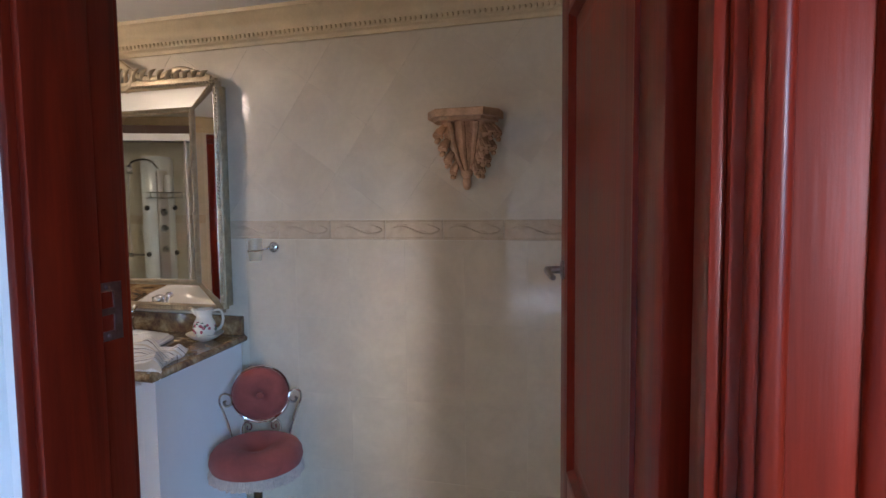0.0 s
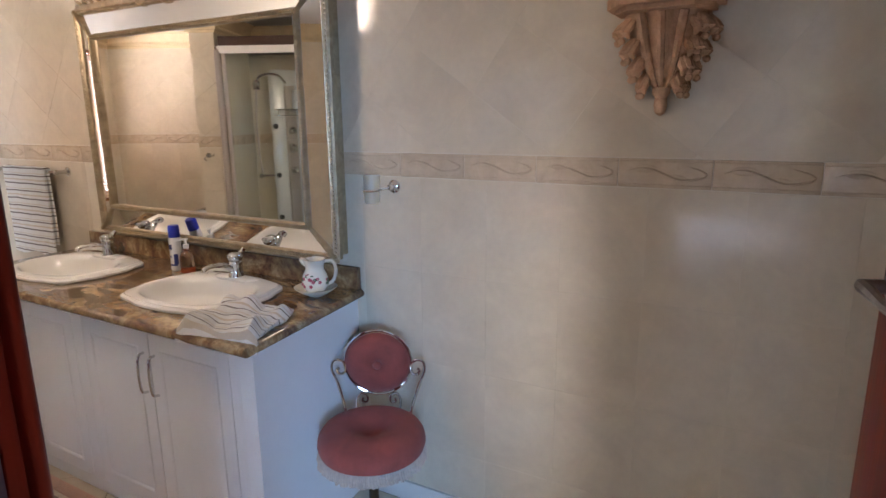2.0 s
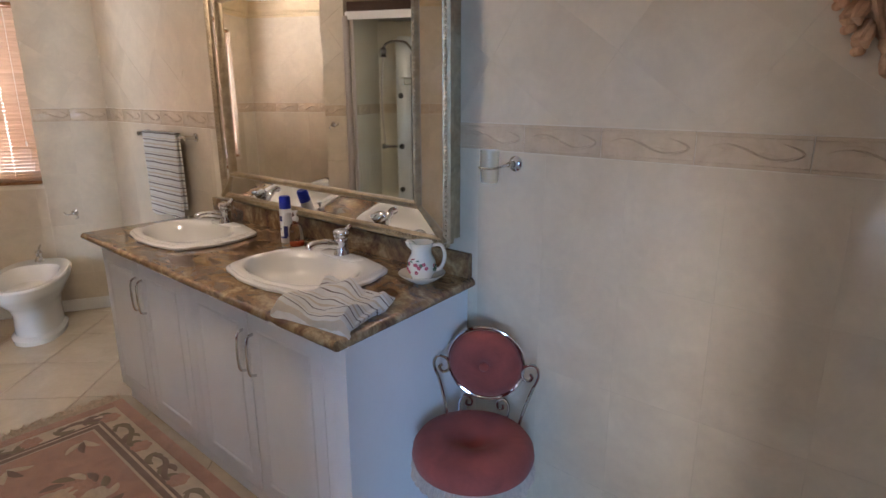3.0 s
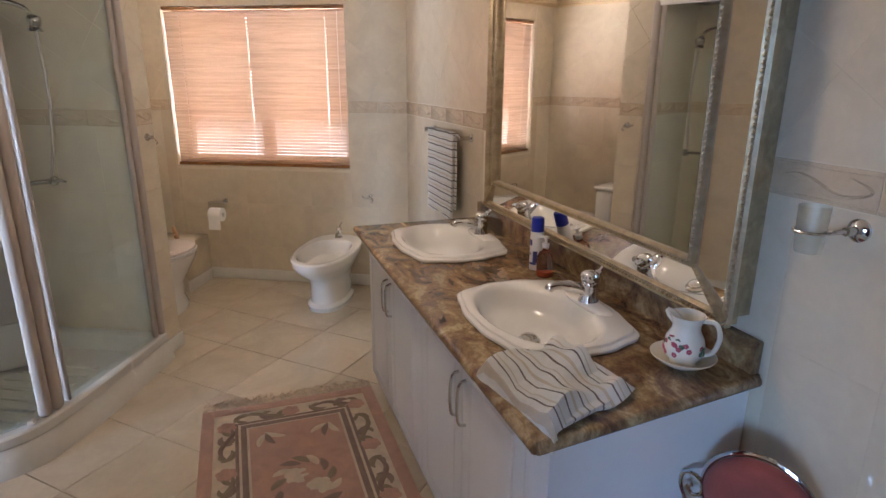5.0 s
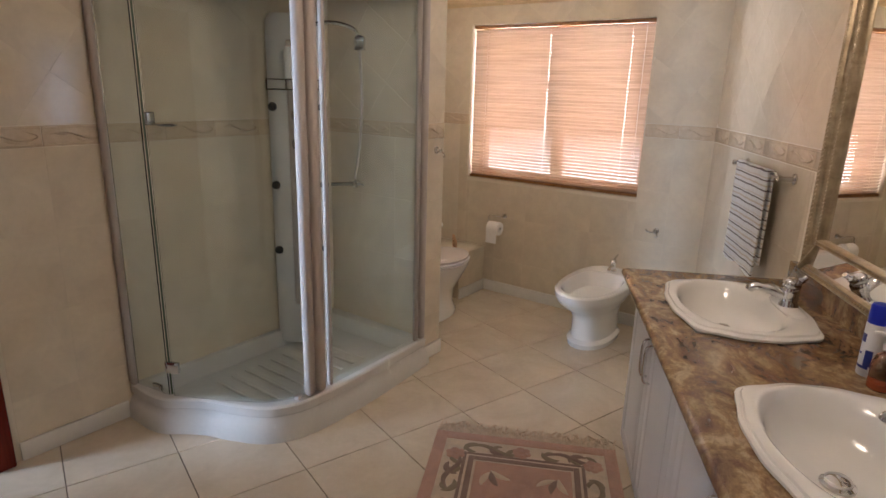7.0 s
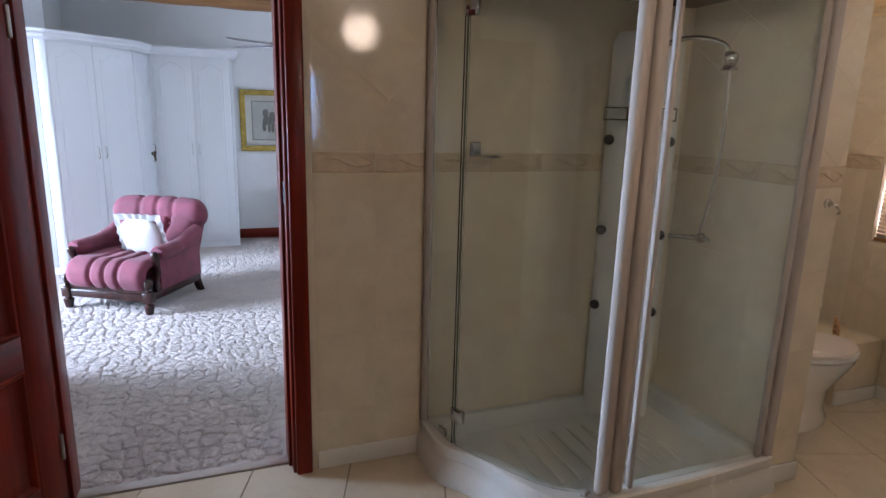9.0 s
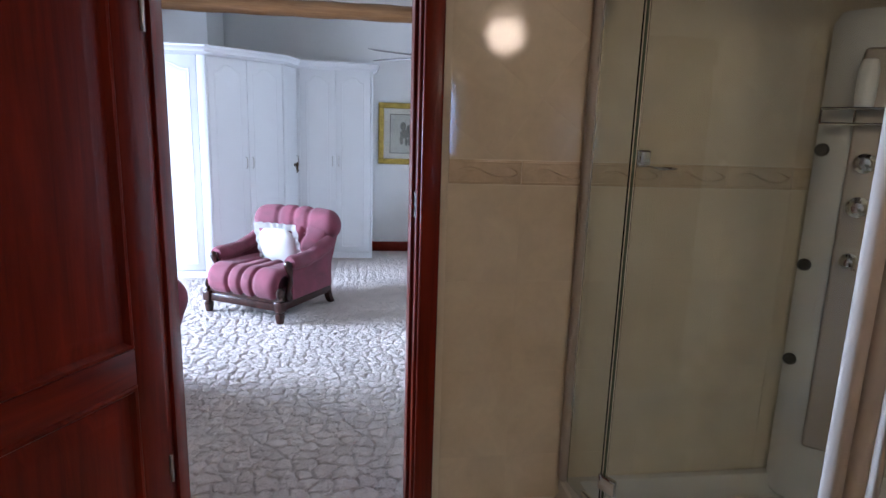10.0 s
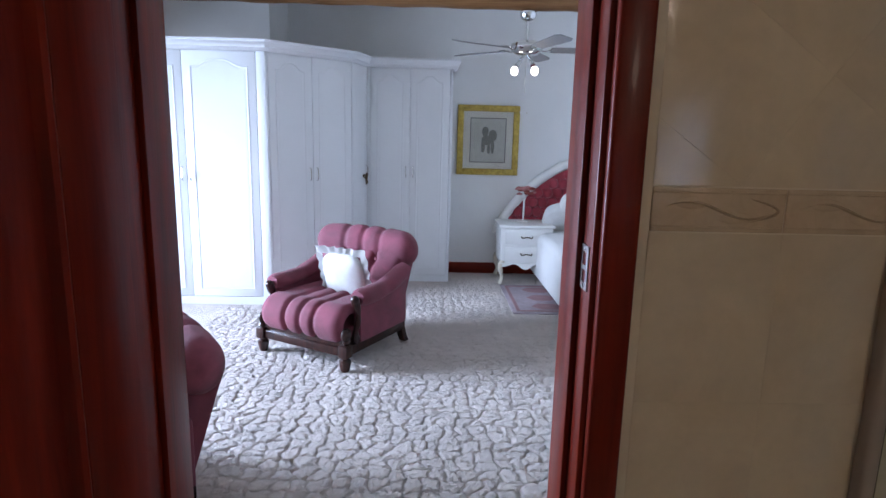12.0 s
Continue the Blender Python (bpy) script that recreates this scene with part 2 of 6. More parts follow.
rug_taupe = surface("rug_taupe_pile", (0.36, 0.25, 0.20), 0.97, 0, 0.2, 12, 420, 0.9)
rug_green = surface("rug_sage_pile", (0.37, 0.29, 0.20), 0.97, 0, 0.2, 12, 420, 0.9)
rug_fringe = surface("rug_fringe_cotton", (0.66, 0.51, 0.36), 0.97, 0, 0.25, 40, 300, 0.6)
towel_x = striped_cloth("striped_towel_folded", 1, 0.092, 0.012)
towel_z = striped_cloth("striped_towel_hanging", 2, 0.085, 0.035)
carpet_mat = surface("carved_carpet_pile", (0.66, 0.56, 0.51), 0.98, 0, 0.18, 3, 260, 1.0, sheen=0.25)
bed_wall = surface("bedroom_white_wall", (0.80, 0.80, 0.79), 0.85, 0, 0.04, 1.5, 90, 0.05)
cup_white = surface("cupboard_white_foil", (0.78, 0.80, 0.82), 0.38, 0, 0.03, 2, 90, 0.02)
white_linen = surface("white_linen", (0.60, 0.58, 0.56), 0.95, 0, 0.06, 20, 250, 0.4, sheen=0.2)
red_velvet = surface("crimson_velvet", (0.36, 0.03, 0.05), 0.85, 0, 0.2, 20, 200, 0.2, sheen=0.5)
mat_lilac = surface("faded_lilac_mat", (0.36, 0.29, 0.31), 0.95, 0, 0.2, 18, 300, 0.6)
mat_edge = surface("faded_red_mat_pattern", (0.32, 0.17, 0.18), 0.95, 0, 0.2, 18, 300, 0.6)
tissue = surface("white_tissue", (0.86, 0.85, 0.82), 0.95, 0, 0.04, 20, 200, 0.2)
paper = surface("cream_paper", (0.90, 0.87, 0.80), 0.8, 0, 0.04)
print_grey = surface("grey_print", (0.68, 0.68, 0.63), 0.7, 0, 0.12, 30)
charcoal = surface("charcoal_drawing", (0.22, 0.22, 0.20), 0.8, 0, 0.3, 60)
fan_blade_mat = surface("fan_blade_grey", (0.20, 0.19, 0.19), 0.35, 0, 0.2, 8)
bronze = surface("dark_bronze", (0.12, 0.085, 0.05), 0.4, 0.8, 0.4, 40)
bulb_glow = glow("lit_bulb", (1.0, 0.96, 0.88), 14.0)
dome_glow = glow("lit_dome_glass", (1.0, 0.86, 0.66), 3.2)
outside_glow = glow("bright_outdoors", (0.96, 0.88, 1.0), OUT_GLOW)
# white tray greyed: the shade behind the glass is put into its colour
tray_acrylic = surface("shower_tray_acrylic", (0.66, 0.64, 0.59), 0.25, 0, 0.08, 3, 60, 0.02)
cap_brown = surface("dark_brown_cap", (0.06, 0.028, 0.018), 0.4, 0, 0.15, 6)
glass_edge = surface("green_glass_edge", (0.10, 0.13, 0.085), 0.15, 0, 0.1, 8)


# ---- mesh helpers ----
def mesh_of(bm, name, material, smooth=True):
    bmesh.ops.recalc_face_normals(bm, faces=bm.faces)
    me = bpy.data.meshes.new(name)
    bm.to_mesh(me)
    bm.free()
    me.materials.append(material)
    if smooth:
        me.shade_smooth()
        me.set_sharp_from_angle(angle=radians(38))
    return me


def part(name, bm, material, parent, label=""):
    ob = new(name, mesh_of(bm, name, material))
    ob.parent = parent
    if label:
        ob["label"] = label
    return ob


def thing(name, label, category, m=None, group=""):
    ob = new(name)
    ob.empty_display_size = 0.1
    ob.matrix_basis = m or Matrix()
    return tagged(ob, label, category, group)


def solid(name, bm, material, m=None, kind="structure", label="", category=""):
    ob = new(name, mesh_of(bm, name, material))
    ob.matrix_basis = m or Matrix()
    return tagged(ob, label, category, "", kind)


def box(x0, x1, y0, y1, z0, z1, bevel=0.0, bm=None, seg=2):
    out = bm or bmesh.new()
    geo = bmesh.ops.create_cube(out, size=1.0, matrix=Matrix.LocRotScale(((x0 + x1) / 2, (y0 + y1) / 2, (z0 + z1) / 2), None, (abs(x1 - x0), abs(y1 - y0), abs(z1 - z0))))
    if bevel:
        es = list({e for v in geo["verts"] for e in v.link_edges})
        bmesh.ops.bevel(out, geom=es, offset=bevel, segments=seg, profile=0.5, affect='EDGES')
    return out


def rings(bm, loops, close=True, cap0=False, cap1=False):
    vs = [[bm.verts.new(p) for p in loop] for loop in loops]
    n = len(vs[0])
    for a, b in zip(vs, vs[1:]):
        for i in range(n if close else n - 1):
            j = (i + 1) % n
            bm.faces.new((a[i], a[j], b[j], b[i]))
    if cap0:
        bm.faces.new(vs[0][::-1])
    if cap1:
        bm.faces.new(vs[-1])
    return bm


def lathe(profile, n=24, at=(0, 0, 0), bm=None):
    """Turned shape about z; profile is (radius, height) from one end to the other; ends are capped."""
    out = bm or bmesh.new()
    loops = [[Vector(at) + Vector((max(r, 1e-4) * math.cos(2 * math.pi * i / n), max(r, 1e-4) * math.sin(2 * math.pi * i / n), z)) for i in range(n)] for r, z in profile]
    return rings(out, loops, True, True, True)


def smooth_path(pts, n=8):
    """Catmull-Rom through the points."""
    ps = [Vector(p) for p in pts]
    ps = [ps[0] * 2 - ps[1]] + ps + [ps[-1] * 2 - ps[-2]]
    out = []
    for a, b, c, d in zip(ps, ps[1:], ps[2:], ps[3:]):
        for k in range(n):
            t = k / n
            out.append(0.5 * (2 * b + (c - a) * t + (2 * a - 5 * b + 4 * c - d) * t * t + (3 * b - a - 3 * c + d) * t ** 3))
    return out + [ps[-2]]


def tube(pts, r, n=8, bm=None, flat=1.0):
    """Round rod along the points; r a radius or one for each point."""
    out = bm or bmesh.new()
    ps = [Vector(p) for p in pts]
    rad = r if isinstance(r, (list, tuple)) else [r] * len(ps)
    up = Vector((0, 0, 1))
    loops, side = [], None
    for i, p in enumerate(ps):
        t = (ps[min(i + 1, len(ps) - 1)] - ps[max(i - 1, 0)]).normalized()
        if side is None:
            side = t.cross(up if abs(t.z) < 0.9 else Vector((1, 0, 0))).normalized()
        side = (side - t * side.dot(t)).normalized()
        o = t.cross(side)
        loops.append([p + rad[i] * (side * math.cos(2 * math.pi * k / n) + o * flat * math.sin(2 * math.pi * k / n)) for k in range(n)])
    return rings(out, loops, True, True, True)


def blob(c, r, e=1.0, nu=20, nv=12, bm=None, dent=None):
    """Rounded body (superellipsoid): e 1 is an ellipsoid, smaller is boxier."""
    out = bm or bmesh.new()
    pw = lambda v: math.copysign(abs(v) ** e, v)
    loops = []
    for j in range(nv + 1):
        ph = -math.pi / 2 + math.pi * min(max(j / nv, 0.015), 0.985)
        loop = []
        for i in range(nu):
            th = 2 * math.pi * i / nu
            p = Vector((c[0] + r[0] * pw(math.cos(ph)) * pw(math.cos(th)), c[1] + r[1] * pw(math.cos(ph)) * pw(math.sin(th)), c[2] + r[2] * pw(math.sin(ph))))
            loop.append(dent(p) if dent else p)
        loops.append(loop)
    return rings(out, loops, True, True, True)


def prism(poly, z0, z1, bm=None, bevel=0.0):
    out = bm or bmesh.new()
    a = [out.verts.new((x, y, z0)) for x, y in poly]
    b = [out.verts.new((x, y, z1)) for x, y in poly]
    n = len(poly)
    fs = [out.faces.new(a[::-1]), out.faces.new(b)]
    for i in range(n):
        fs.append(out.faces.new((a[i], a[(i + 1) % n], b[(i + 1) % n], b[i])))
    if bevel:
        bmesh.ops.bevel(out, geom=list(fs[1].edges), offset=bevel, segments=2, profile=0.5, affect='EDGES')
    return out


def moved(bm, m):
    bmesh.ops.transform(bm, matrix=m, verts=bm.verts)
    return bm


def joined(*bms):
    """One bmesh out of several."""
    out = bmesh.new()
    for b in bms:
        me = bpy.data.meshes.new("tmp")
        b.to_mesh(me)
        b.free()
        out.from_mesh(me)
        bpy.data.meshes.remove(me)
    return out


def sheet(nx, ny, f, thick=0.0):
    """A grid surface f(u, v) with u, v in 0..1, given thickness along its own normals."""
    out = bmesh.new()
    g = [[out.verts.new(f(i / nx, j / ny)) for i in range(nx + 1)] for j in range(ny + 1)]
    for j in range(ny):
        for i in range(nx):
            out.faces.new((g[j][i], g[j][i + 1], g[j + 1][i + 1], g[j + 1][i]))
    if thick:
        out.normal_update()
        bmesh.ops.solidify(out, geom=list(out.faces), thickness=thick)
    return out


# ---- structure: walls, floors, ceilings ----
def wall(name, p0, ang, length, z1, thick, holes=(), material=None, y0=0.0008, z0=-0.02, label="", x0=0.0):
    """A wall in its own frame: x to the right as one faces it, y into it, z up. holes: (x0, x1, z0, z1)."""
    bm = bmesh.new()
    x = x0
    for a, b, c, d in sorted(holes):
        box(x, a, y0, y0 + thick, z0, z1, bm=bm)
        if c > z0:
            box(a, b, y0, y0 + thick, z0, c, bm=bm)
        if d < z1:
            box(a, b, y0, y0 + thick, d, z1, bm=bm)
        x = b
    box(x, length, y0, y0 + thick, z0, z1, bm=bm)
    return solid(name, bm, material or grout_mat, pose(p0[0], p0[1], 0, 0, 0, ang), label=label or "beige tiled bathroom wall", category="wall")


CEIL = 2.30
wall_mirror = wall("wall_north", (-4.478, 2.53), 0, 5.6, CEIL, 0.2, label="glossy beige tiled wall behind vanity and mirror", x0=-0.2)
W0 = P(3.2, -0.2)
wall_window = wall("wall_west", W0, 63, 2.09, CEIL, 0.24, [(0.28, 1.66, 0.895, 2.045)], label="beige tiled wall with blind-covered window")
D0 = P(-1.36, 0)
wall_door = wall("wall_south", D0, 153, 3.17, CEIL + 0.5, 0.16, [(0.365, 1.283, -0.02, 2.06)], label="beige tiled wall with door to bedroom")
wall_alcove = wall("wall_alcove", P(2.0, -0.2), 153, 1.2, CEIL, 0.12, label="beige tiled wall behind toilet")
bm = box(-1.990, -1.816, -0.18, 0.712, -0.02, CEIL)
wall_stub = solid("wall_stub", bm, grout_mat, RM, label="short tiled partition wall beside shower", category="wall")
wall_entry = wall("wall_entry", (3.70, 0.93), 180, 4.15, CEIL + 0.5, 0.154, [(3.25, 4.123, -0.02, 2.06)], white_paint, label="white wall with mahogany bathroom door")
dx, dy = -1.272 + 0.445, -1.222 - 0.80
wall_side = wall("wall_side", (-0.445, 0.80), math.degrees(math.atan2(dy, dx)), math.hypot(dx, dy), CEIL + 0.5, 0.10, (), white_paint, -0.10, label="plain light side wall")
bm = box(1.0, 1.15, 0.93, 2.53, -0.02, CEIL)
wall_east = solid("wall_east", bm, tile_wall_mat, label="plain beige tiled end wall", category="wall")

ROOM = [Vector((1.0, 2.53, 0)), Vector((-4.478, 2.53, 0)), P(3.2, -0.2), P(2.0, -0.2), P(2.0, 0.72), P(1.81, 0.72), P(1.81, 0), P(-1.36, 0), Vector((-0.41, 0.80, 0)), Vector((-0.41, 0.93, 0)), Vector((1.0, 0.93, 0))]
bm = bmesh.new()
vs = [bm.verts.new((p.x, p.y, CEIL)) for p in ROOM] + [bm.verts.new((p.x, p.y, CEIL + 0.1)) for p in ROOM]
nr = len(ROOM)
bm.faces.new(vs[:nr]), bm.faces.new(vs[nr:])
for i in range(nr):
    bm.faces.new((vs[i], vs[(i + 1) % nr], vs[nr + (i + 1) % nr], vs[nr + i]))
solid("ceiling", bm, ceiling_mat, label="plain white bathroom ceiling", category="ceiling")


def miters(poly):
    """For each corner, the inward step that keeps a moulding of unit depth parallel to both walls (the polygon runs counter-clockwise)."""
    out = []
    n = len(poly)
    for i, p in enumerate(poly):
        a, b = (p - poly[i - 1]).normalized(), (poly[(i + 1) % n] - p).normalized()
        na, nb = Vector((-a.y, a.x, 0)), Vector((-b.y, b.x, 0))
        m = (na + nb)
        out.append(m / max(0.35, m.dot(na)) if m.length > 1e-6 else na)
    return out


MIT = miters(ROOM)
prof = [(0.0, 2.165), (0.012, 2.165), (0.016, 2.18), (0.03, 2.188), (0.034, 2.215), (0.055, 2.235), (0.075, 2.27), (0.10, 2.285), (0.105, 2.2995)]
bm = bmesh.new()
rings(bm, [[p + m * o + Vector((0, 0, z)) for p, m in zip(ROOM, MIT)] for o, z in prof])
for p, q in zip(ROOM, ROOM[1:]):
    d = (q - p)
    ln, d = d.length, d.normalized()
    nn = Vector((-d.y, d.x, 0))
    k = int(ln / 0.022)
    for i in range(1, k):
        c = p + d * (i * 0.022) + nn * 0.034
        blob((c.x, c.y, 2.203), (0.008, 0.008, 0.010), 1.0, 5, 3, bm)
solid("cornice", bm, cornice_mat, label="cream plaster cornice with a beaded row", category="cornice")

# skirting along the tiled walls
def skirting(p, q, nrm, h=0.085):
    d = (q - p)
    bm = box(0, d.length, -0.014, 0, 0, h, 0.004)
    return solid("baseboard", bm, skirt_mat, pose(p.x, p.y, 0, 0, 0, math.degrees(math.atan2(d.y, d.x))), label="white ceramic skirting along tiled wall", category="skirting")


skirting(Vector((-1.335, 2.53, 0)), Vector((1.0, 2.53, 0)), 0)
skirting(P(3.2, 0.28), P(3.2, 1.888), 0)
skirting(P(0.0, 0), P(0.455, 0), 0)
skirting(P(2.84, 0.28), P(3.18, 0.28), 0)
skirting(P(1.82, 0.72), P(2.01, 0.72), 0)
skirting(P(-1.3, 0), P(-1.0, 0), 0)
# low boxed ledge between toilet and window wall
bm = box(-3.19, -2.84, -0.19, 0.28, 0, 0.36, 0.004)
tagged(solid("pipe_box_ledge", bm, tile_wall_mat, RM), "low tiled ledge boxed in beside toilet", "ledge", "", "structure")

# door frames
def door_lining(name, m, w, depth, label, face=0.10, back=0.11, facel=0.10, h=2.03, stop=0.05, backl=None, jr=0.03):
    """Jambs and head with a stop and trims; x from the left as one faces it from the bathroom, y towards the other room."""
    th = thing(name, label, "door frame", m)
    for nm, x0, x1, s in (("jamb", -0.03, 0.0, 1), ("jamb", w, w + jr, -1)):
        bm = box(x0, x1, -0.012, depth + 0.012, 0, h + 0.03, 0.004)
        xs = (0.0, 0.014) if s > 0 else (w - 0.014, w)
        box(*xs, stop, depth, 0, h, 0.003, bm=bm)
        part(nm, bm, mahogany, th)
    part("head", box(-0.03, w + 0.03, -0.012, depth + 0.012, h, h + 0.03, 0.004), mahogany_cross, th)
    backl = back if backl is None else backl
    for side, y0, y1, fl, fr in (("trim", -0.034, -0.006, facel, face), ("trim", depth + 0.006, depth + 0.036, backl, back)):
        if fl > 0:
            bm = box(-fl, -0.012, y0, y1, 0, h + 0.03, 0.008, seg=3)
            if fl > 0.15:
                yy = y1 if y1 > 0.02 else y0
                for q, r in ((0.17, 0.011), (0.60, 0.017), (0.80, 0.022), (0.95, 0.012)):
                    tube([(-fl * q, yy, 0.0), (-fl * q, yy, h + 0.02)], r, 12, bm)
            elif fl > 0.08:
                tube([(-fl * 0.62, y1 if y1 > 0.02 else y0, 0.0), (-fl * 0.62, y1 if y1 > 0.02 else y0, h + 0.02)], 0.008, 8, bm)
            part(side, bm, mahogany, th)
        if fr > 0:
            bm = box(w + 0.012, w + fr, y0, y1, 0, h + 0.03, 0.008, seg=3)
            if fr > 0.08:
                tube([(w + fr * 0.62, y1 if y1 > 0.02 else y0, 0.0), (w + fr * 0.62, y1 if y1 > 0.02 else y0, h + 0.02)], 0.010, 8, bm)
            part(side, bm, mahogany, th)
        if y0 < 0 or depth < 0.3:
            part("head_trim", box(-max(fl, 0.03), w + max(fr, 0.03), y0, y1, h + 0.03, h + 0.12, 0.008), mahogany_cross, th)
    return th


def strike(th, x, y, z, s):
    """Worn lock plate with two slots, let into a jamb; s: the side that it faces."""
    w, h = 0.026, 0.088
    bm = bmesh.new()
    for y0, y1, z0, z1 in ((-w, w, -h / 2, -0.030), (-w, w, 0.030, h / 2), (-w, -0.012, -0.030, 0.030), (0.012, w, -0.030, 0.030), (-0.012, 0.012, -0.005, 0.005)):
        box(-0.0015, 0.0015, y + y0, y + y1, z0, z1, bm=bm)
    moved(bm, Matrix.Translation((x + s * 0.0012, 0, z)))
    pl = part("strike_plate", bm, steel_plate, th, "worn steel strike plate")
    for k in (-1, 1):
        part("screw", moved(lathe([(0.0035, 0), (0.0035, 0.0015), (0.002, 0.002)], 8), Matrix.Translation((x + s * 0.003, y, z + k * 0.037)) @ pose(0, 0, 0, 0, 90 * s, 0)), steel_plate, pl)
    # black block stands in for the shade inside the slots
    part("slot_recess", box(x - s * 0.006, x - s * 0.0002, y - 0.013, y + 0.013, z - 0.031, z + 0.031), black_rubber, pl)


fr_b = door_lining("door_frame_1", pose(D0.x, D0.y, 0, 0, 0, 153) @ Matrix.Translation((0.395, 0, 0)), 0.858, 0.166, "dark red mahogany door frame to bedroom", 0.08, 0.09, 0.06)
strike(fr_b, 0.858, 0.028, 1.23, -1)
fr_a = door_lining("door_frame_2", pose(0.42, 0.93, 0, 0, 0, 180), 0.827, 0.154, "glossy red mahogany door frame of entry", 0.05, 0.0, 0.05, backl=0.19, jr=0.016)
strike(fr_a, 0.827, 0.03, 1.295, -1)


def panel_leaf(name, m, w, label, mid=(0.66, 0.78), flip=1):
    """A panelled leaf: x from the hinge, y through its thickness, z up."""
    th = tagged(thing(name, label, "door", m), kind="")
    t, H = 0.021, 2.015
    for x0, x1 in ((0, 0.11), (w - 0.11, w)):
        part("stile", box(x0, x1, -t, t, 0.01, H, 0.004), mahogany, th)
    for z0, z1 in ((0.01, 0.20), mid, (H - 0.11, H)):
        part("rail", box(0.11, w - 0.11, -t, t, z0, z1, 0.003), mahogany_cross, th)
    for z0, z1 in ((0.20, mid[0]), (mid[1], H - 0.11)):
        bm = bmesh.new()
        for sgn in (-1, 1):
            a, b = 0.11, w - 0.11
            lp = []
            for ins, y in ((0.0, t - 0.001), (0.006, t + 0.005), (0.016, t + 0.004), (0.028, 0.008), (0.045, 0.008), (0.085, 0.017), (0.09, 0.0175)):
                lp.append([(a + ins, sgn * y, z0 + ins), (b - ins, sgn * y, z0 + ins), (b - ins, sgn * y, z1 - ins), (a + ins, sgn * y, z1 - ins)])
            rings(bm, lp, True, False, True)
        part("panel", bm, mahogany, th)
    for z in (0.25, 1.75):
        part("hinge", moved(lathe([(0.007, 0), (0.008, 0.005), (0.008, 0.095), (0.007, 0.1)], 10), Matrix.Translation((-0.004, -t * flip, z))), steel_plate, th)
    return th


ang_a = 90 + 13.2
leaf_a = panel_leaf("door_1", pose(0.40, 0.955, 0, 0, 0, ang_a), 0.82, "open dark red mahogany panelled door with lever handle")
bm = lathe([(0.024, 0), (0.024, 0.006), (0.010, 0.010), (0.009, 0.045), (0.004, 0.048)], 16)
moved(bm, Matrix.Translation((0.775, 0.021, 1.285)) @ pose(0, 0, 0, -90, 0, 0))
tube(smooth_path([(0.775, 0.062, 1.285), (0.74, 0.066, 1.287), (0.69, 0.066, 1.281), (0.665, 0.062, 1.278)], 4), [0.009] * 6 + [0.007] * 7, 8, bm)
part("lever_handle", bm, steel_plate, leaf_a, "worn steel lever handle")
BETA = 27
leaf_b = panel_leaf("door_2", RM @ pose(0.968, 0.03, 0, 0, 0, 90 - BETA), 0.84, "open dark red mahogany panelled door to bedroom", flip=-1)

# window in the west wall: opening, frame, panes, blind
win = thing("window_1", "wooden window with lowered slatted blind in tiled reveal", "window", pose(W0.x, W0.y, 0, 0, 0, 63))
win["kind"] = "structure"
WX0, WX1, WZ0, WZ1 = 0.28, 1.66, 0.895, 2.045
for nm, b in (("reveal", (WX0, WX0 + 0.008, 0.004, 0.24, WZ0, WZ1)), ("reveal", (WX1 - 0.008, WX1, 0.004, 0.24, WZ0, WZ1)), ("reveal", (WX0 + 0.008, WX1 - 0.008, 0.004, 0.24, WZ1 - 0.008, WZ1))):
    part(nm, box(*b), tile_wall_mat, win)
part("window_sill", box(WX0 + 0.008, WX1 - 0.008, 0.003, 0.24, WZ0 - 0.02, WZ0 + 0.008, 0.002), tile_wall_mat, win, "beige tiled window sill")
for x0, x1, z0, z1 in ((WX0 + 0.012, WX0 + 0.07, WZ0, WZ1), (WX1 - 0.07, WX1 - 0.012, WZ0, WZ1), (0.93, 1.01, WZ0, WZ1), (WX0 + 0.07, 0.93, WZ0 + 0.008, WZ0 + 0.07), (1.01, WX1 - 0.07, WZ0 + 0.008, WZ0 + 0.07), (WX0 + 0.07, 0.93, WZ1 - 0.07, WZ1 - 0.012), (1.01, WX1 - 0.07, WZ1 - 0.07, WZ1 - 0.012), (WX0 + 0.07, 0.93, 1.60, 1.64)):
    part("window_frame", box(x0, x1, 0.15, 0.21, z0, z1, 0.004), frame_wood, win)
for x0, x1 in ((WX0 + 0.07, 0.93), (1.01, WX1 - 0.07)):
    pn = part("pane", box(x0, x1, 0.178, 0.184, WZ0 + 0.07, WZ1 - 0.07), window_glass, win)
    pn.visible_shadow = False

blind = thing("wooden_blind", "honey-coloured wooden slatted blind lowered over the window", "blind", pose(W0.x, W0.y, 0, 0, 0, 63))
part("headrail", box(WX0 + 0.012, WX1 - 0.012, 0.012, 0.062, WZ1 - 0.032, WZ1 - 0.010, 0.004), frame_wood, blind)
part("bottom_rail", box(WX0 + 0.014, WX1 - 0.014, 0.014, 0.060, WZ0 + 0.010, WZ0 + 0.030, 0.005), frame_wood, blind, "dark wooden bottom rail")
CORDS = (-0.555, -0.045, 0.535)
sl = box(-0.676, 0.676, -0.0085, 0.0145, -0.0012, 0.0012)
for xa, xb in zip((-0.676, *[c + 0.005 for c in CORDS]), (*[c - 0.005 for c in CORDS], 0.676)):
    box(xa, xb, -0.0145, -0.0085, -0.0012, 0.0012, bm=sl)
moved(sl, pose(0, 0, 0, -51))
sl_me = mesh_of(sl, "slat", blind_wood, False)
ns = 47
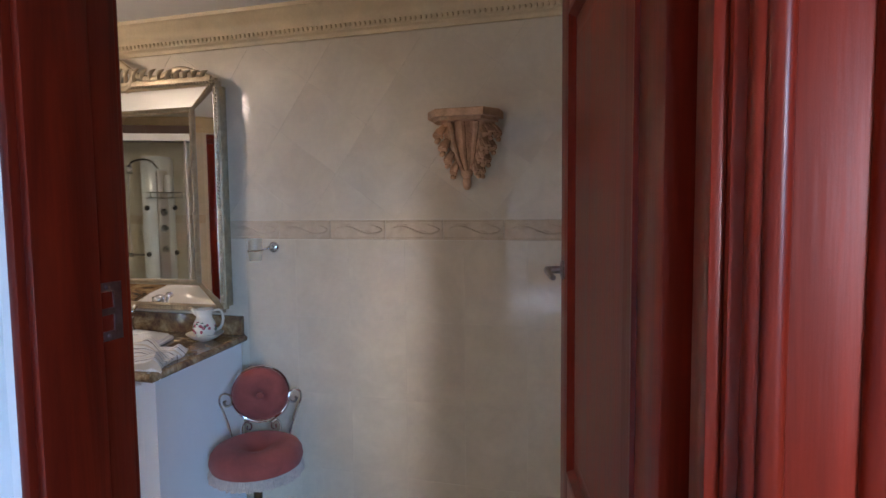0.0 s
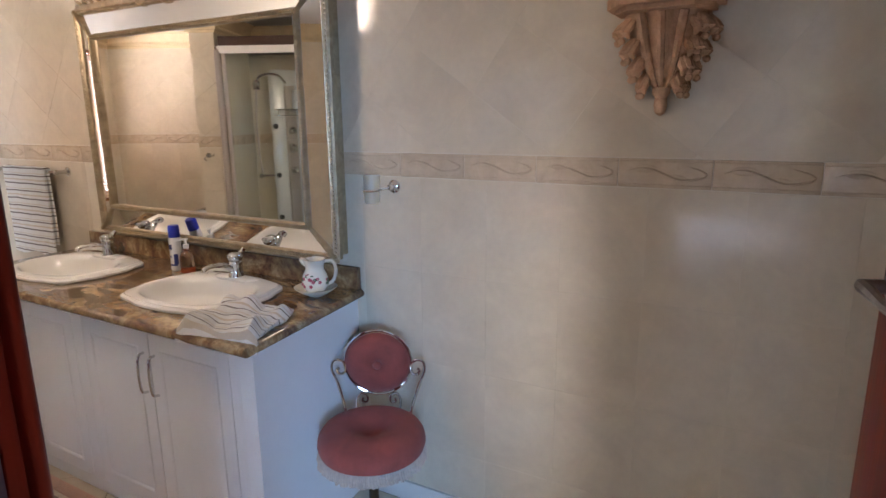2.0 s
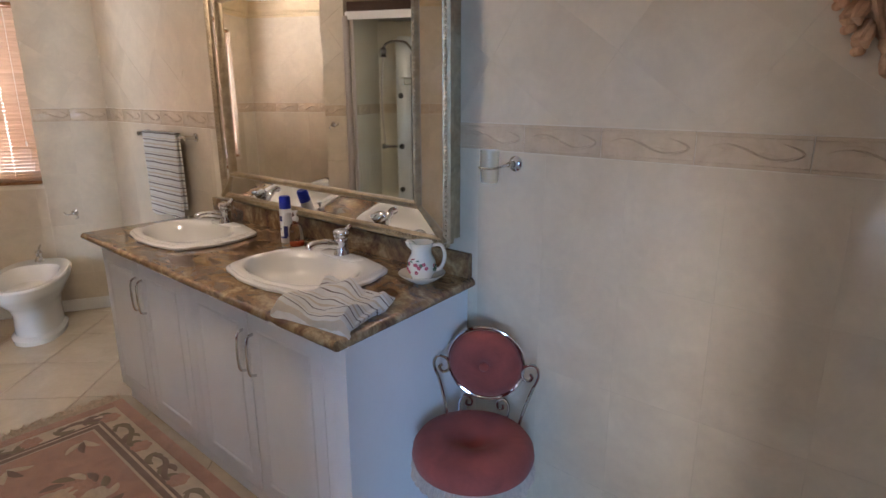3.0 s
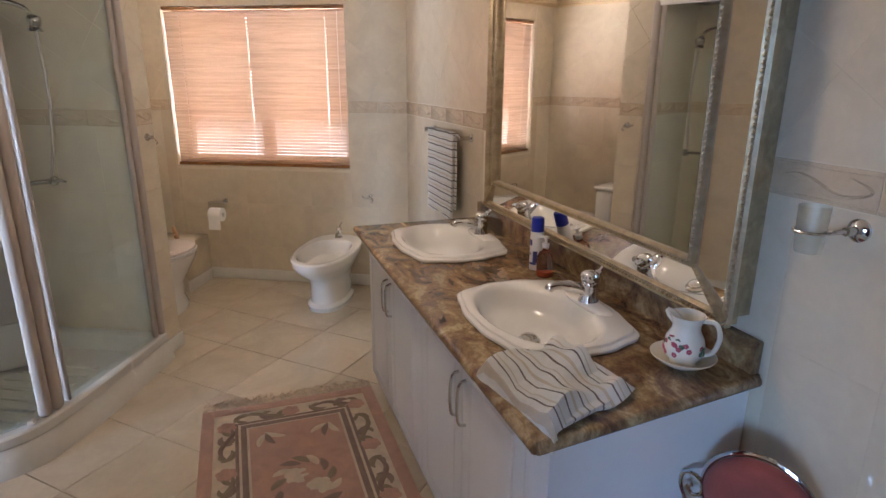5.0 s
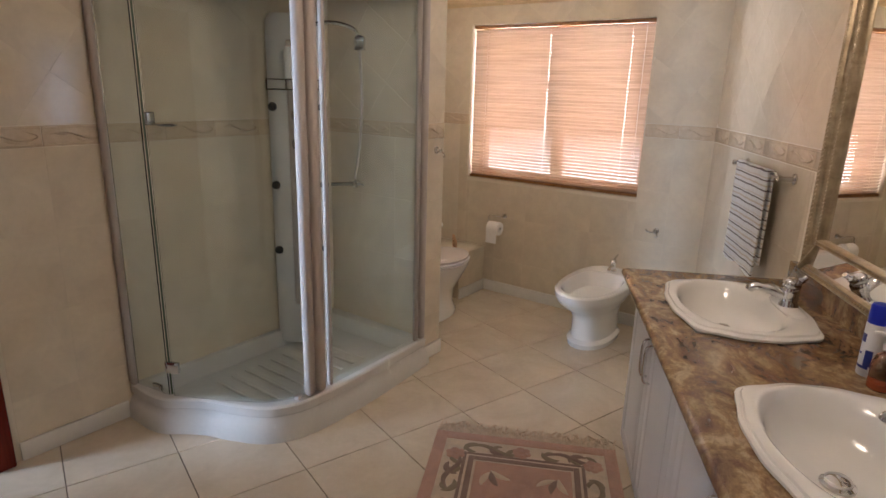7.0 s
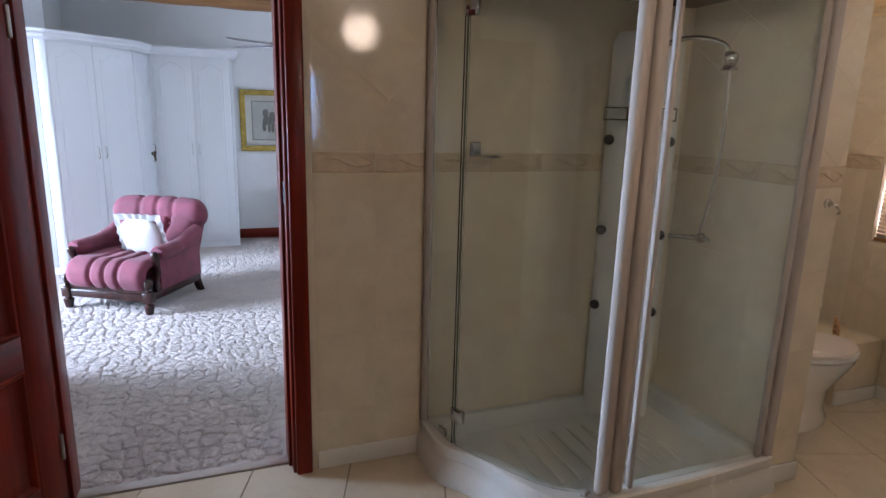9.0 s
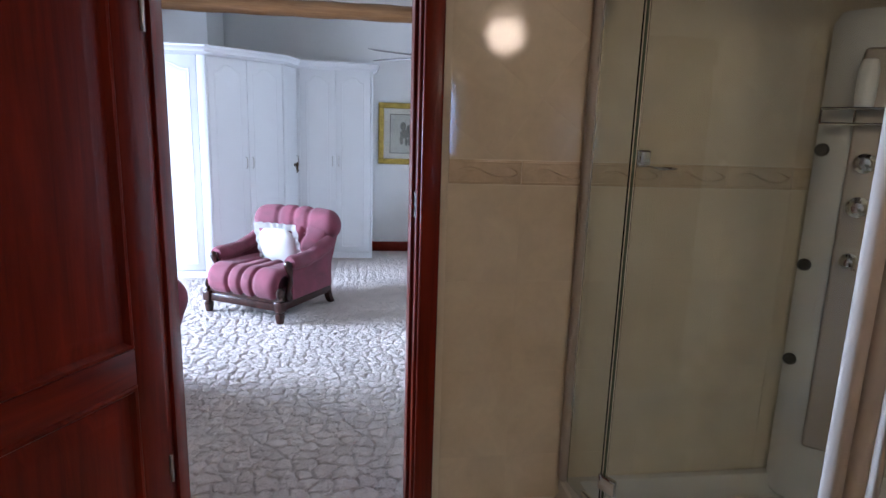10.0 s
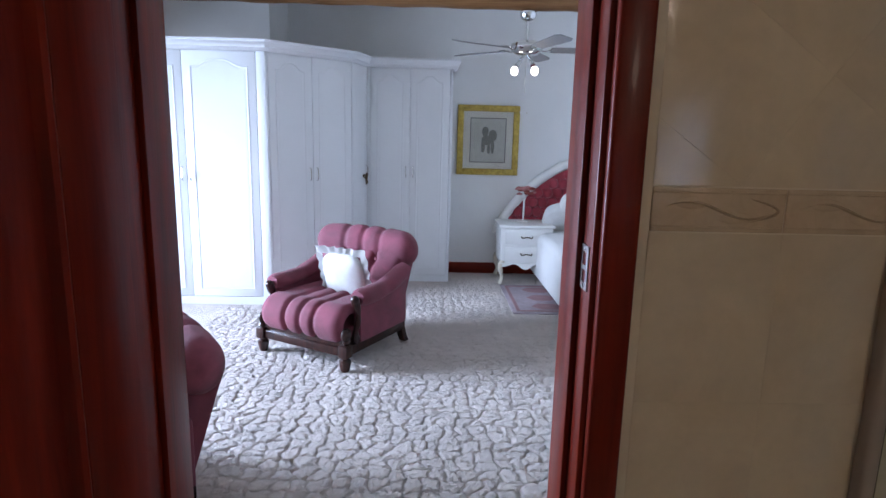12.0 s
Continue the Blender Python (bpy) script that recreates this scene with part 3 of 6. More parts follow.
for i in range(ns):
    ob = new("slat", sl_me)
    ob.parent = blind
    ob.location = ((WX0 + WX1) / 2, 0.037, WZ0 + 0.042 + i * (1.055 / (ns - 1)))
for x in [(WX0 + WX1) / 2 + c for c in CORDS]:
    bm = tube([(x, 0.021, WZ0 + 0.03), (x, 0.021, WZ1 - 0.04)], 0.0012, 5)
    tube([(x, 0.053, WZ0 + 0.03), (x, 0.053, WZ1 - 0.04)], 0.0012, 5, bm)
    part("ladder_cord", bm, fringe_mat, blind)
bm = tube(smooth_path([(WX1 - 0.06, 0.006, WZ1 - 0.05), (WX1 - 0.06, 0.002, 1.5), (WX1 - 0.058, 0.002, 1.19)], 4), 0.0018, 5)
lathe([(0.004, 0), (0.008, 0.01), (0.006, 0.028), (0.002, 0.034)], 10, (WX1 - 0.058, 0.002, 1.155), bm)
part("pull_cord", bm, white_plastic, blind)
# bright garden light behind the blind
bm = box(-3.0, 5.0, 2.2, 2.25, -1.0, 4.0)
tagged(solid("backdrop", bm, outside_glow, pose(W0.x, W0.y, 0, 0, 0, 63)), "bright hazy outdoors behind window", "backdrop", "", "structure")


# ---- bedroom shell ----
HB = 2.75
for nm, b in (("wall_bedroom_back", (-2.8, 1.85, -5.40, -5.20)), ("wall_bedroom_corner", (1.85, 5.0, -5.40, -4.47)), ("wall_bedroom_bedside", (-3.0, -2.8, -5.4, -0.34))):
    solid(nm, box(*b, -0.02, HB), bed_wall, RM, label="plain white bedroom wall", category="wall")
bm = bmesh.new()
for b in ((4.75, 4.95, -5.2, -3.5, -0.02, HB), (4.75, 4.95, -1.3, 0.05, -0.02, HB), (4.75, 4.95, 1.45, 4.2, -0.02, HB), (4.75, 4.95, -3.5, -1.3, -0.02, 0.40), (4.75, 4.95, -3.5, -1.3, 2.25, HB), (4.75, 4.95, 0.05, 1.45, -0.02, 0.80), (4.75, 4.95, 0.05, 1.45, 2.25, HB)):
    box(*b, bm=bm)
solid("wall_bedroom_window", bm, bed_wall, RM, label="white bedroom wall with two window openings", category="wall")
bm = bmesh.new()
box(-3.4, -1.7, -0.43, -0.34, -0.02, HB, bm=bm)
solid("wall_bedroom_end", bm, bed_wall, RM, label="plain white bedroom end wall", category="wall")
bm = box(-3.0, 4.95, -5.4, 0.0, HB, HB + 0.1)
box(1.4, 4.95, 0.0, 4.2, HB, HB + 0.1, bm=bm)
solid("ceiling_bedroom", bm, ceiling_mat, RM, label="plain white bedroom ceiling", category="ceiling")
bm = tube([(-2.8 + i * 0.15, -4.0 + 0.004 * math.sin(i), 2.575) for i in range(51)], [0.078 + 0.004 * math.sin(i * 1.7) for i in range(51)], 14)
tagged(solid("ceiling_beam", bm, pine_beam, RM), "varnished round pine ceiling beam", "beam", "", "structure")
bm = bmesh.new()
for a, b, n in ((-2.8, 0.19, -5.2),):
    box(a, b, n, n + 0.018, 0.0, 0.12, 0.004, bm=bm)
solid("baseboard", bm, mahogany_cross, RM, label="dark red wooden skirting board", category="skirting")

# carved-pile carpet: cobble-like lobes with sunken outlines
rng = np.random.RandomState(5)


def carpet_height(x, y, cell=0.082):
    wx = x + 0.012 * np.sin(y * 19 + 1.3 * np.sin(x * 23)) + 0.0045 * np.sin(y * 97 + x * 41) + 0.0012 * np.sin(y * 190 - x * 120)
    wy = y + 0.012 * np.sin(x * 21 + 1.1 * np.sin(y * 17)) + 0.0045 * np.sin(x * 91 - y * 37) + 0.0012 * np.sin(x * 180 + y * 130)
    gx, gy = np.floor(wx / cell).astype(int), np.floor(wy / cell).astype(int)
    jit = rng_tab
    f1 = np.full(x.shape, 9.0)
    f2 = np.full(x.shape, 9.0)
    for i in (-1, 0, 1):
        for j in (-1, 0, 1):
            a, b = gx + i, gy + j
            k = jit[(a % 97), (b % 97)]
            d = np.hypot((a + k[..., 0]) * cell - wx, ((b + k[..., 1]) * cell - wy) * 1.25)
            f2 = np.where(d < f1, f1, np.minimum(f2, d))
            f1 = np.minimum(f1, d)
    g = np.clip((f2 - f1) / 0.010, 0, 1)
    brk = 0.5 + 0.5 * np.sin(x * 31 + 2 * np.sin(y * 27))
    return 0.004 * np.sqrt(np.clip((f2 - f1) / 0.05, 0, 1)) - 0.021 * (1 - g) * (0.6 + 0.4 * brk)


rng_tab = 0.2 + 0.6 * rng.rand(97, 97, 2)


def carpet_patch(x0, x1, y0, y1, step):
    xs, ys = np.arange(x0, x1 + step / 2, step), np.arange(y0, y1 + step / 2, step)
    X, Y = np.meshgrid(xs, ys)
    Zc = carpet_height(X, Y) + 0.0015 * rng.randn(*X.shape)
    v = np.stack([X, Y, Zc], -1).reshape(-1, 3)
    nx, ny = len(xs), len(ys)
    idx = np.arange(nx * ny).reshape(ny, nx)
    f = np.stack([idx[:-1, :-1], idx[:-1, 1:], idx[1:, 1:], idx[1:, :-1]], -1).reshape(-1, 4)
    return v, f


v1, f1 = carpet_patch(-1.44, 2.1, -5.22, -2.70, 0.010)
v2, f2 = carpet_patch(-0.95, 2.1, -2.70, -0.12, 0.006)
v3, f3 = carpet_patch(-1.44, -0.95, -2.70, -0.12, 0.012)
f1 = np.concatenate([f1, f2 + len(v1), f3 + len(v1) + len(v2)])
v1 = np.concatenate([v1, v2, v3])
me = bpy.data.meshes.new("floor_carpet")
me.from_pydata(v1.tolist(), [], f1.tolist())
me.materials.append(carpet_mat)
me.shade_smooth()
ob = new("floor_carpet", me)
ob.matrix_basis = RM
tagged(ob, "pinkish beige carved-pile carpet with a cobble pattern", "carpet", "", "structure")
bm = bmesh.new()
for b in ((2.1, 4.75, -5.2, 4.1), (-2.8, -1.44, -5.2, -0.2), (1.38, 2.1, -0.12, 2.6)):
    box(*b, -0.03, -0.002, bm=bm)
solid("floor_bedroom", bm, carpet_mat, RM, label="pinkish beige carpet floor", category="carpet")
bm = box(-5, 6, -6.5, 4, -0.20, -0.05)
solid("floor_slab", bm, floor_grout_mat, label="dark bedding under the floors", category="floor")
part_thr = box(0.107, 0.965, -0.13, -0.075, -0.02, 0.006, 0.004)
solid("threshold", part_thr, satin_metal, RM, label="worn metal threshold strip under door", category="threshold")


# ---- vanity ----
VX0, VX1, VF = -3.07, -1.345, 1.93


def cupboard_door(w, h, label="", arch=0.0, material=None, fr=0.055, t=0.018):
    """A routed door: x 0..w, z 0..h, front at y = 0, with a sunken moulded panel, arched at its top when arch is given."""
    bm = box(0, w, 0, t, 0, h, 0.003)
    def outline(ins):
        x0, x1, z0, z1 = fr + ins, w - fr - ins, fr + ins, h - fr - ins
        pts = [(x0, z0), (x1, z0)]
        k = 14 if arch else 1
        for i in range(k + 1):
            q = 1 - i / k
            x = x0 + (x1 - x0) * q
            u = abs(2 * q - 1)
            pts.append((x, z1 - (arch * (0.5 - 0.5 * math.cos(math.pi * min(1, max(0, (u - 0.15) / 0.7)))) if arch else 0)))
        return pts
    lp = []
    for ins, y in ((0.0, -0.0005), (0.004, -0.004), (0.010, -0.004), (0.016, 0.0005), (0.03, -0.003), (0.032, -0.003)):
        lp.append([(x, y, z) for x, z in outline(ins)])
    rings(bm, lp, True, False, True)
    return bm


def bow_handle(ln, r=0.005, out=0.028):
    return tube(smooth_path([(0, 0, 0), (0, -out * 0.8, ln * 0.08), (0, -out, ln * 0.5), (0, -out * 0.8, ln * 0.92), (0, 0, ln)], 5), r, 8)


for k, (x0, x1, hx) in enumerate(((VX0, -2.19, -2.665), (-2.19, VX1, -1.795))):
    cab = thing("vanity_cabinet", "white vanity cabinet with two routed doors and bow handles", "cabinet", pose(x0, VF, 0), "vanity cabinets under the basin top")
    w = x1 - x0
    bm = bmesh.new()
    for b in ((0, 0.018, 0.02, 0.595, 0.08, 0.832), (w - 0.018, w, 0.02, 0.595, 0.08, 0.832), (0.018, w - 0.018, 0.02, 0.595, 0.08, 0.098), (0.018, w - 0.018, 0.58, 0.595, 0.098, 0.832), (0.018, w - 0.018, 0.02, 0.04, 0.80, 0.832)):
        box(*b, bm=bm)
    part("body", bm, vanity_white, cab)
    part("plinth", box(0, w, 0.035, 0.055, 0, 0.08), vanity_white, cab)
    mid = hx - x0
    dw = 0.40
    for sgn, xd in ((-1, mid - dw - 0.002), (1, mid + 0.002)):
        d = part("door", moved(cupboard_door(dw, 0.70), Matrix.Translation((xd, 0, 0.095))), vanity_white, cab)
        hxx = mid + sgn * 0.03
        part("handle", moved(bow_handle(0.15), Matrix.Translation((hxx, -0.001, 0.57))), chrome, d, "bowed chrome handle")
    for xa, xb in ((0, mid - dw - 0.004), (mid + dw + 0.004, w)):
        if xb - xa > 0.015:
            part("filler", box(xa, xb, 0.0, 0.02, 0.095, 0.80, 0.002), vanity_white, cab)
    if k == 1:
        part("end_panel", prism([(w, 0.0), (w + 0.062, 0.0), (w + 0.006, 0.598), (w, 0.598)], 0.0, 0.832), vanity_white, cab, "plain white end panel")

BAS = ((-2.675, 2.19), (-1.815, 2.19))
bm = bmesh.new()
xs = [-3.10, BAS[0][0] - 0.246, BAS[0][0] + 0.246, BAS[1][0] - 0.246, BAS[1][0] + 0.246, -1.245]
for x0, x1, hole in zip(xs, xs[1:], (0, 1, 0, 1, 0)):
    if hole:
        box(x0, x1, 1.875, 2.002, 0.833, 0.865, bm=bm)
        box(x0, x1, 2.328, 2.527, 0.833, 0.865, bm=bm)
    elif x1 > -1.3:
        prism([(x0, 1.875), (x1, 1.875), (-1.315, 2.527), (x0, 2.527)], 0.833, 0.865, bm)
    else:
        box(x0, x1, 1.875, 2.527, 0.833, 0.865, bm=bm)
bmesh.ops.remove_doubles(bm, verts=bm.verts, dist=1e-5)
tube([(-3.10, 1.876, 0.849), (-1.245, 1.876, 0.849)], 0.016, 10, bm)
tube([(-1.246, 1.876, 0.849), (-1.316, 2.52, 0.849)], 0.016, 10, bm)
tube([(-3.10, 1.876, 0.849), (-3.10, 2.52, 0.849)], 0.016, 10, bm)
top = thing("granite_counter", "polished brown granite vanity top with upstand", "worktop")
part("slab", bm, granite_mat, top)
part("upstand", box(-3.08, -1.318, 2.502, 2.527, 0.865, 0.952, 0.003), granite_mat, top)


def basin_outline(t, f, r=0.0):
    """Shell-cornered oval outline of the basin, f its scale; r blends it to a plain ellipse."""
    c, s = math.cos(t), math.sin(t)
    e = 2 / 2.25
    x = math.copysign(abs(c) ** e, c) * 0.298
    y = math.copysign(abs(s) ** e, s) * 0.232
    k = 1.0 + 0.04 * math.cos(4 * t + math.pi) + 0.018 * math.cos(8 * t) - 0.012 * math.cos(12 * t)
    ex, ey = 0.264 * c, 0.172 * s - 0.025
    return Vector((x * k * f * (1 - r) + ex * f * r, y * k * f * (1 - r) + ey * f * r, 0))


bas = thing("basin", "white ceramic drop-in basin with chrome tap", "basin", pose(*BAS[0], 0.865), "pair of basins")
n = 72
lp = []
for f, r, z in ((0.97, 0, 0.0), (1.0, 0, 0.004), (1.0, 0, 0.012), (0.975, 0, 0.017), (0.955, 0, 0.017), (0.94, 0, 0.023), (0.90, 0.1, 0.025), (0.95, 0.75, 0.026), (0.93, 0.9, 0.021), (0.89, 1, 0.0), (0.80, 1, -0.042), (0.62, 1, -0.070), (0.38, 1, -0.084), (0.14, 1, -0.090)):
    lp.append([basin_outline(2 * math.pi * i / n, f, r) + Vector((0, 0, z)) for i in range(n)])
part("bowl", rings(bmesh.new(), lp, True, False, True), ceramic_white, bas)
part("waste", lathe([(0.036, -0.090), (0.036, -0.083), (0.028, -0.079), (0.027, -0.072), (0.018, -0.066), (0.003, -0.064)], 20, (-0.02, -0.025, 0)), chrome, bas, "chrome waste")
part("tap_deck", joined(blob((0, 0.165, 0.023), (0.12, 0.035, 0.010), 0.7, 20, 8)), ceramic_white, bas)
bm = lathe([(0.031, 0.028), (0.031, 0.034), (0.027, 0.040), (0.026, 0.078), (0.028, 0.085), (0.024, 0.096)], 20, (0, 0.165, 0))
tube(smooth_path([(0, 0.16, 0.062), (-0.012, 0.12, 0.078), (-0.03, 0.075, 0.082), (-0.038, 0.052, 0.076), (-0.04, 0.046, 0.066)], 5), [0.018] * 8 + [0.0145] * 13, 10, bm)
tp = part("tap", bm, chrome, bas, "chrome single-lever tap")
bm = blob((0, 0.165, 0.110), (0.029, 0.029, 0.020), 0.8, 14, 8)
tube(smooth_path([(0, 0.165, 0.106), (0.006, 0.19, 0.122), (0.010, 0.205, 0.138)], 4), [0.012] * 5 + [0.009] * 4, 8, bm)
part("lever", bm, chrome, tp)
copy_thing(bas, pose(*BAS[1], 0.865))


# ---- mirror over the vanity ----
MX0, MX1, MZ0, MZ1, MY = -2.835, -1.365, 0.995, 2.005, 2.43
mir = thing("wall_mirror", "large mirror in antique silver-gilt beaded frame with carved crest", "mirror", pose(0, 0, 0))
IN = 0.118
ix0, ix1, iz0, iz1 = MX0 + IN, MX1 - IN, MZ0 + IN, MZ1 - IN
part("back_board", box(MX0 + 0.01, MX1 - 0.01, 2.475, 2.528, MZ0 + 0.005, MZ1 - 0.01), old_gold, mir)
part("mirror_glass", box(ix0, ix1, MY + 0.008, MY + 0.013, iz0, iz1), mirror_mat, mir, "clear mirror glass")
O = [(MX0, MZ0), (MX1, MZ0), (MX1, MZ1), (MX0, MZ1)]
I = [(ix0, iz0), (ix1, iz0), (ix1, iz1), (ix0, iz1)]
for k in range(4):
    j = (k + 1) % 4
    bm = bmesh.new()
    q = [Vector((O[k][0], MY + 0.022, O[k][1])), Vector((O[j][0], MY + 0.022, O[j][1])), Vector((I[j][0], MY + 0.002, I[j][1])), Vector((I[k][0], MY + 0.002, I[k][1]))]
    vv = [bm.verts.new(p) for p in q] + [bm.verts.new(p + Vector((0, 0.02, 0))) for p in q]
    bm.faces.new(vv[:4]), bm.faces.new(vv[4:][::-1])
    for i in range(4):
        bm.faces.new((vv[i], vv[(i + 1) % 4], vv[4 + (i + 1) % 4], vv[4 + i]))
    part("border_glass", bm, mirror_mat, mir, "sloping mirror border panel")


def beaded(p, q, w, y, step, r):
    """A gilt rail from p to q (x, z) with a row of beads."""
    a, b = Vector((p[0], y, p[1])), Vector((q[0], y, q[1]))
    d = (b - a).normalized()
    sd = Vector((d.z, 0, -d.x))
    fw = Vector((0, -1, 0))
    lp = []
    for t in (a, b):
        lp.append([t + sd * w + fw * -0.012, t + sd * w + fw * 0.004, t + sd * w * 0.55 + fw * 0.012, t + sd * w * 0.15 + fw * 0.006, t - sd * w * 0.15 + fw * 0.006, t - sd * w * 0.55 + fw * 0.012, t - sd * w + fw * 0.004, t - sd * w + fw * -0.012])
    bm = rings(bmesh.new(), lp, True, True, True)
    n = int((b - a).length / step)
    for i in range(n):
        c = a + d * (i + 0.5) * step + fw * 0.009
        blob(c, (r, r, r), 1.0, 6, 4, bm)
    return bm


for k in range(4):
    j = (k + 1) % 4
    part("outer_rail", beaded(O[k], O[j], 0.017, MY + 0.02, 0.0165, 0.0062), old_gold, mir)
    part("inner_rail", beaded(I[k], I[j], 0.012, MY + 0.001, 0.0135, 0.005), old_gold, mir)
    part("mitre_strip", beaded(O[k], I[k], 0.009, MY + 0.008, 0.014, 0.005), old_gold, mir)


def scroll(c, r0, r1, turns, a0, y, sx=1, n=26):
    out = []
    for i in range(n + 1):
        t = i / n
        r = r0 + (r1 - r0) * t
        a = a0 + turns * 2 * math.pi * t
        out.append(Vector((c[0] + sx * r * math.cos(a), y, c[1] + r * math.sin(a))))
    return out


bm = bmesh.new()
CX, CZ = (MX0 + MX1) / 2, MZ1 + 0.01
for sx in (-1, 1):
    tube(scroll((CX + sx * 0.10, CZ + 0.045), 0.062, 0.012, 1.3, math.pi, MY + 0.012, sx), [0.016 - 0.010 * i / 26 for i in range(27)], 8, bm)
    tube(scroll((CX + sx * 0.24, CZ + 0.035), 0.055, 0.010, -1.2, 0.3, MY + 0.014, sx), [0.014 - 0.009 * i / 26 for i in range(27)], 8, bm)
    tube(scroll((CX + sx * 0.52, CZ + 0.022), 0.032, 0.007, 1.2, 2.6, MY + 0.014, sx), [0.010 - 0.006 * i / 26 for i in range(27)], 8, bm)
    tube(smooth_path([(CX + sx * 0.10, MY + 0.014, CZ + 0.09), (CX + sx * 0.2, MY + 0.01, CZ + 0.085), (CX + sx * 0.32, MY + 0.012, CZ + 0.03), (CX + sx * 0.42, MY + 0.012, CZ + 0.016), (CX + sx * 0.55, MY + 0.012, CZ + 0.04), (CX + sx * 0.66, MY + 0.014, CZ + 0.02), (CX + sx * 0.715, MY + 0.016, CZ + 0.008)], 6), [0.015 - 0.009 * i / 36 for i in range(37)], 8, bm)
    for i in range(13):
        x = 0.12 + i * 0.046
        h = 0.05 * (1 - i / 16)
        tube(smooth_path([(CX + sx * x, MY + 0.012, CZ + 0.012), (CX + sx * (x + 0.012), MY - 0.004, CZ + 0.012 + h * 0.6), (CX + sx * (x + 0.034), MY + 0.004, CZ + 0.014 + h)], 4), [0.010, 0.011, 0.011, 0.010, 0.009, 0.008, 0.006, 0.004, 0.002], 7, bm, 0.55)
for i in range(9):
    a = math.pi * (0.08 + 0.84 * i / 8)
    tube([(CX + 0.012 * math.cos(a), MY + 0.004, CZ + 0.03 + 0.012 * math.sin(a)), (CX + 0.045 * math.cos(a), MY - 0.008, CZ + 0.04 + 0.05 * math.sin(a)), (CX + 0.062 * math.cos(a), MY + 0.004, CZ + 0.045 + 0.085 * math.sin(a))], [0.006, 0.014, 0.004], 7, bm, 0.6)
blob((CX, MY - 0.004, CZ + 0.035), (0.02, 0.014, 0.02), 1, 10, 6, bm)
box(MX0 + 0.02, MX1 - 0.02, MY + 0.006, MY + 0.03, MZ1 + 0.004, MZ1 + 0.022, 0.003, bm=bm)
moved(bm, Matrix.Translation((0, 0, CZ)) @ Matrix.Diagonal((1, 1, 1.4, 1)) @ Matrix.Translation((0, 0, -CZ)))
part("crest", bm, old_gold, mir, "carved scrolling leaf crest")


# ---- shower ----
def Q(s, n, z=0.0):
    return Vector((-s, n, z))


sh = thing("shower_enclosure", "corner shower with curved glass door, satin profiles and white tray", "shower", RM)
edge = smooth_path([(0.48, 0.005), (0.478, 0.10), (0.482, 0.20), (0.505, 0.28), (0.558, 0.345), (0.615, 0.43), (0.665, 0.555), (0.74, 0.69), (0.86, 0.768), (1.02, 0.79), (1.25, 0.79), (1.50, 0.78), (1.806, 0.762)], 5)
outl = [Vector((v[0], v[1], 0)) for v in edge]
outl += [Vector((1.806, 0.005, 0))]
cen = Vector((1.25, 0.36, 0))


def tray_loop(off, z):
    return [Q(*(p + (cen - p).normalized() * off)[:2], z) for p in outl]


bm = rings(bmesh.new(), [tray_loop(o, z) for o, z in ((-0.030, 0.0), (-0.028, 0.03), (-0.012, 0.085), (0.004, 0.108), (0.004, 0.116), (-0.004, 0.122), (-0.004, 0.160), (0.006, 0.168), (0.075, 0.168), (0.085, 0.162), (0.10, 0.075), (0.14, 0.065))], True, False, True)
part("tray", bm, tray_acrylic, sh, "white acrylic shower tray")
for i in range(9):
    s = 0.85 + i * 0.085
    part("tray_rib", moved(tube([(0, 0.14, 0.066), (0, 0.17, 0.07), (0, 0.50, 0.07), (0, 0.53, 0.066)], 0.009, 8), Matrix.Translation((-s, 0, 0))), tray_acrylic, sh)
GZ0, GZ1 = 0.168, 2.01


def glass_strip(pts, t=0.006):
    """A pane that follows plan points."""
    n = len(pts)
    bm = bmesh.new()
    off = []
    for i, p in enumerate(pts):
        d = (pts[min(i + 1, n - 1)] - pts[max(i - 1, 0)]).normalized()
        off.append(Vector((-d.y, d.x, 0)) * t / 2)
    lp = [[p + o + Vector((0, 0, GZ0)), p - o + Vector((0, 0, GZ0)), p - o + Vector((0, 0, GZ1)), p + o + Vector((0, 0, GZ1))] for p, o in zip(pts, off)]
    return rings(bm, lp, True, True, True)


door_path = [Q(v[0], v[1]) for v in smooth_path([(0.545, 0.275), (0.65, 0.465), (0.77, 0.645), (0.915, 0.744)], 5)]
for nm, pts, lab in (("fixed_pane", [Q(0.50, 0.035), Q(0.535, 0.25)], ""), ("glass_door", door_path, "frameless curved glass door"), ("fixed_pane", [Q(1.085, 0.752), Q(1.755, 0.745)], "")):
    ob = part(nm, glass_strip(pts), shower_glass, sh, lab)
    ob.visible_shadow = False


def profile_post(s, n, w, d, ang, round_=0.4):
    bm = box(-w / 2, w / 2, -d / 2, d / 2, GZ0, GZ1 + 0.03, min(w, d) * round_, seg=3)
    return moved(bm, Matrix.Translation(Q(s, n)) @ pose(0, 0, 0, 0, 0, ang))


for s, n, w, d, a in ((0.485, 0.018, 0.05, 0.03, 80), (0.945, 0.752, 0.052, 0.045, 15), (1.003, 0.757, 0.052, 0.05, 5), (1.072, 0.752, 0.018, 0.03, 0), (1.735, 0.744, 0.03, 0.03, 0), (1.782, 0.744, 0.044, 0.05, 0)):
    part("profile", profile_post(s, n, w, d, a), satin_metal, sh, "satin aluminium upright")
part("door_seal", tube([Q(0.541, 0.262, GZ0 + 0.005), Q(0.541, 0.262, GZ1)], 0.0042, 6), glass_edge, sh, "dark green glass door edge")
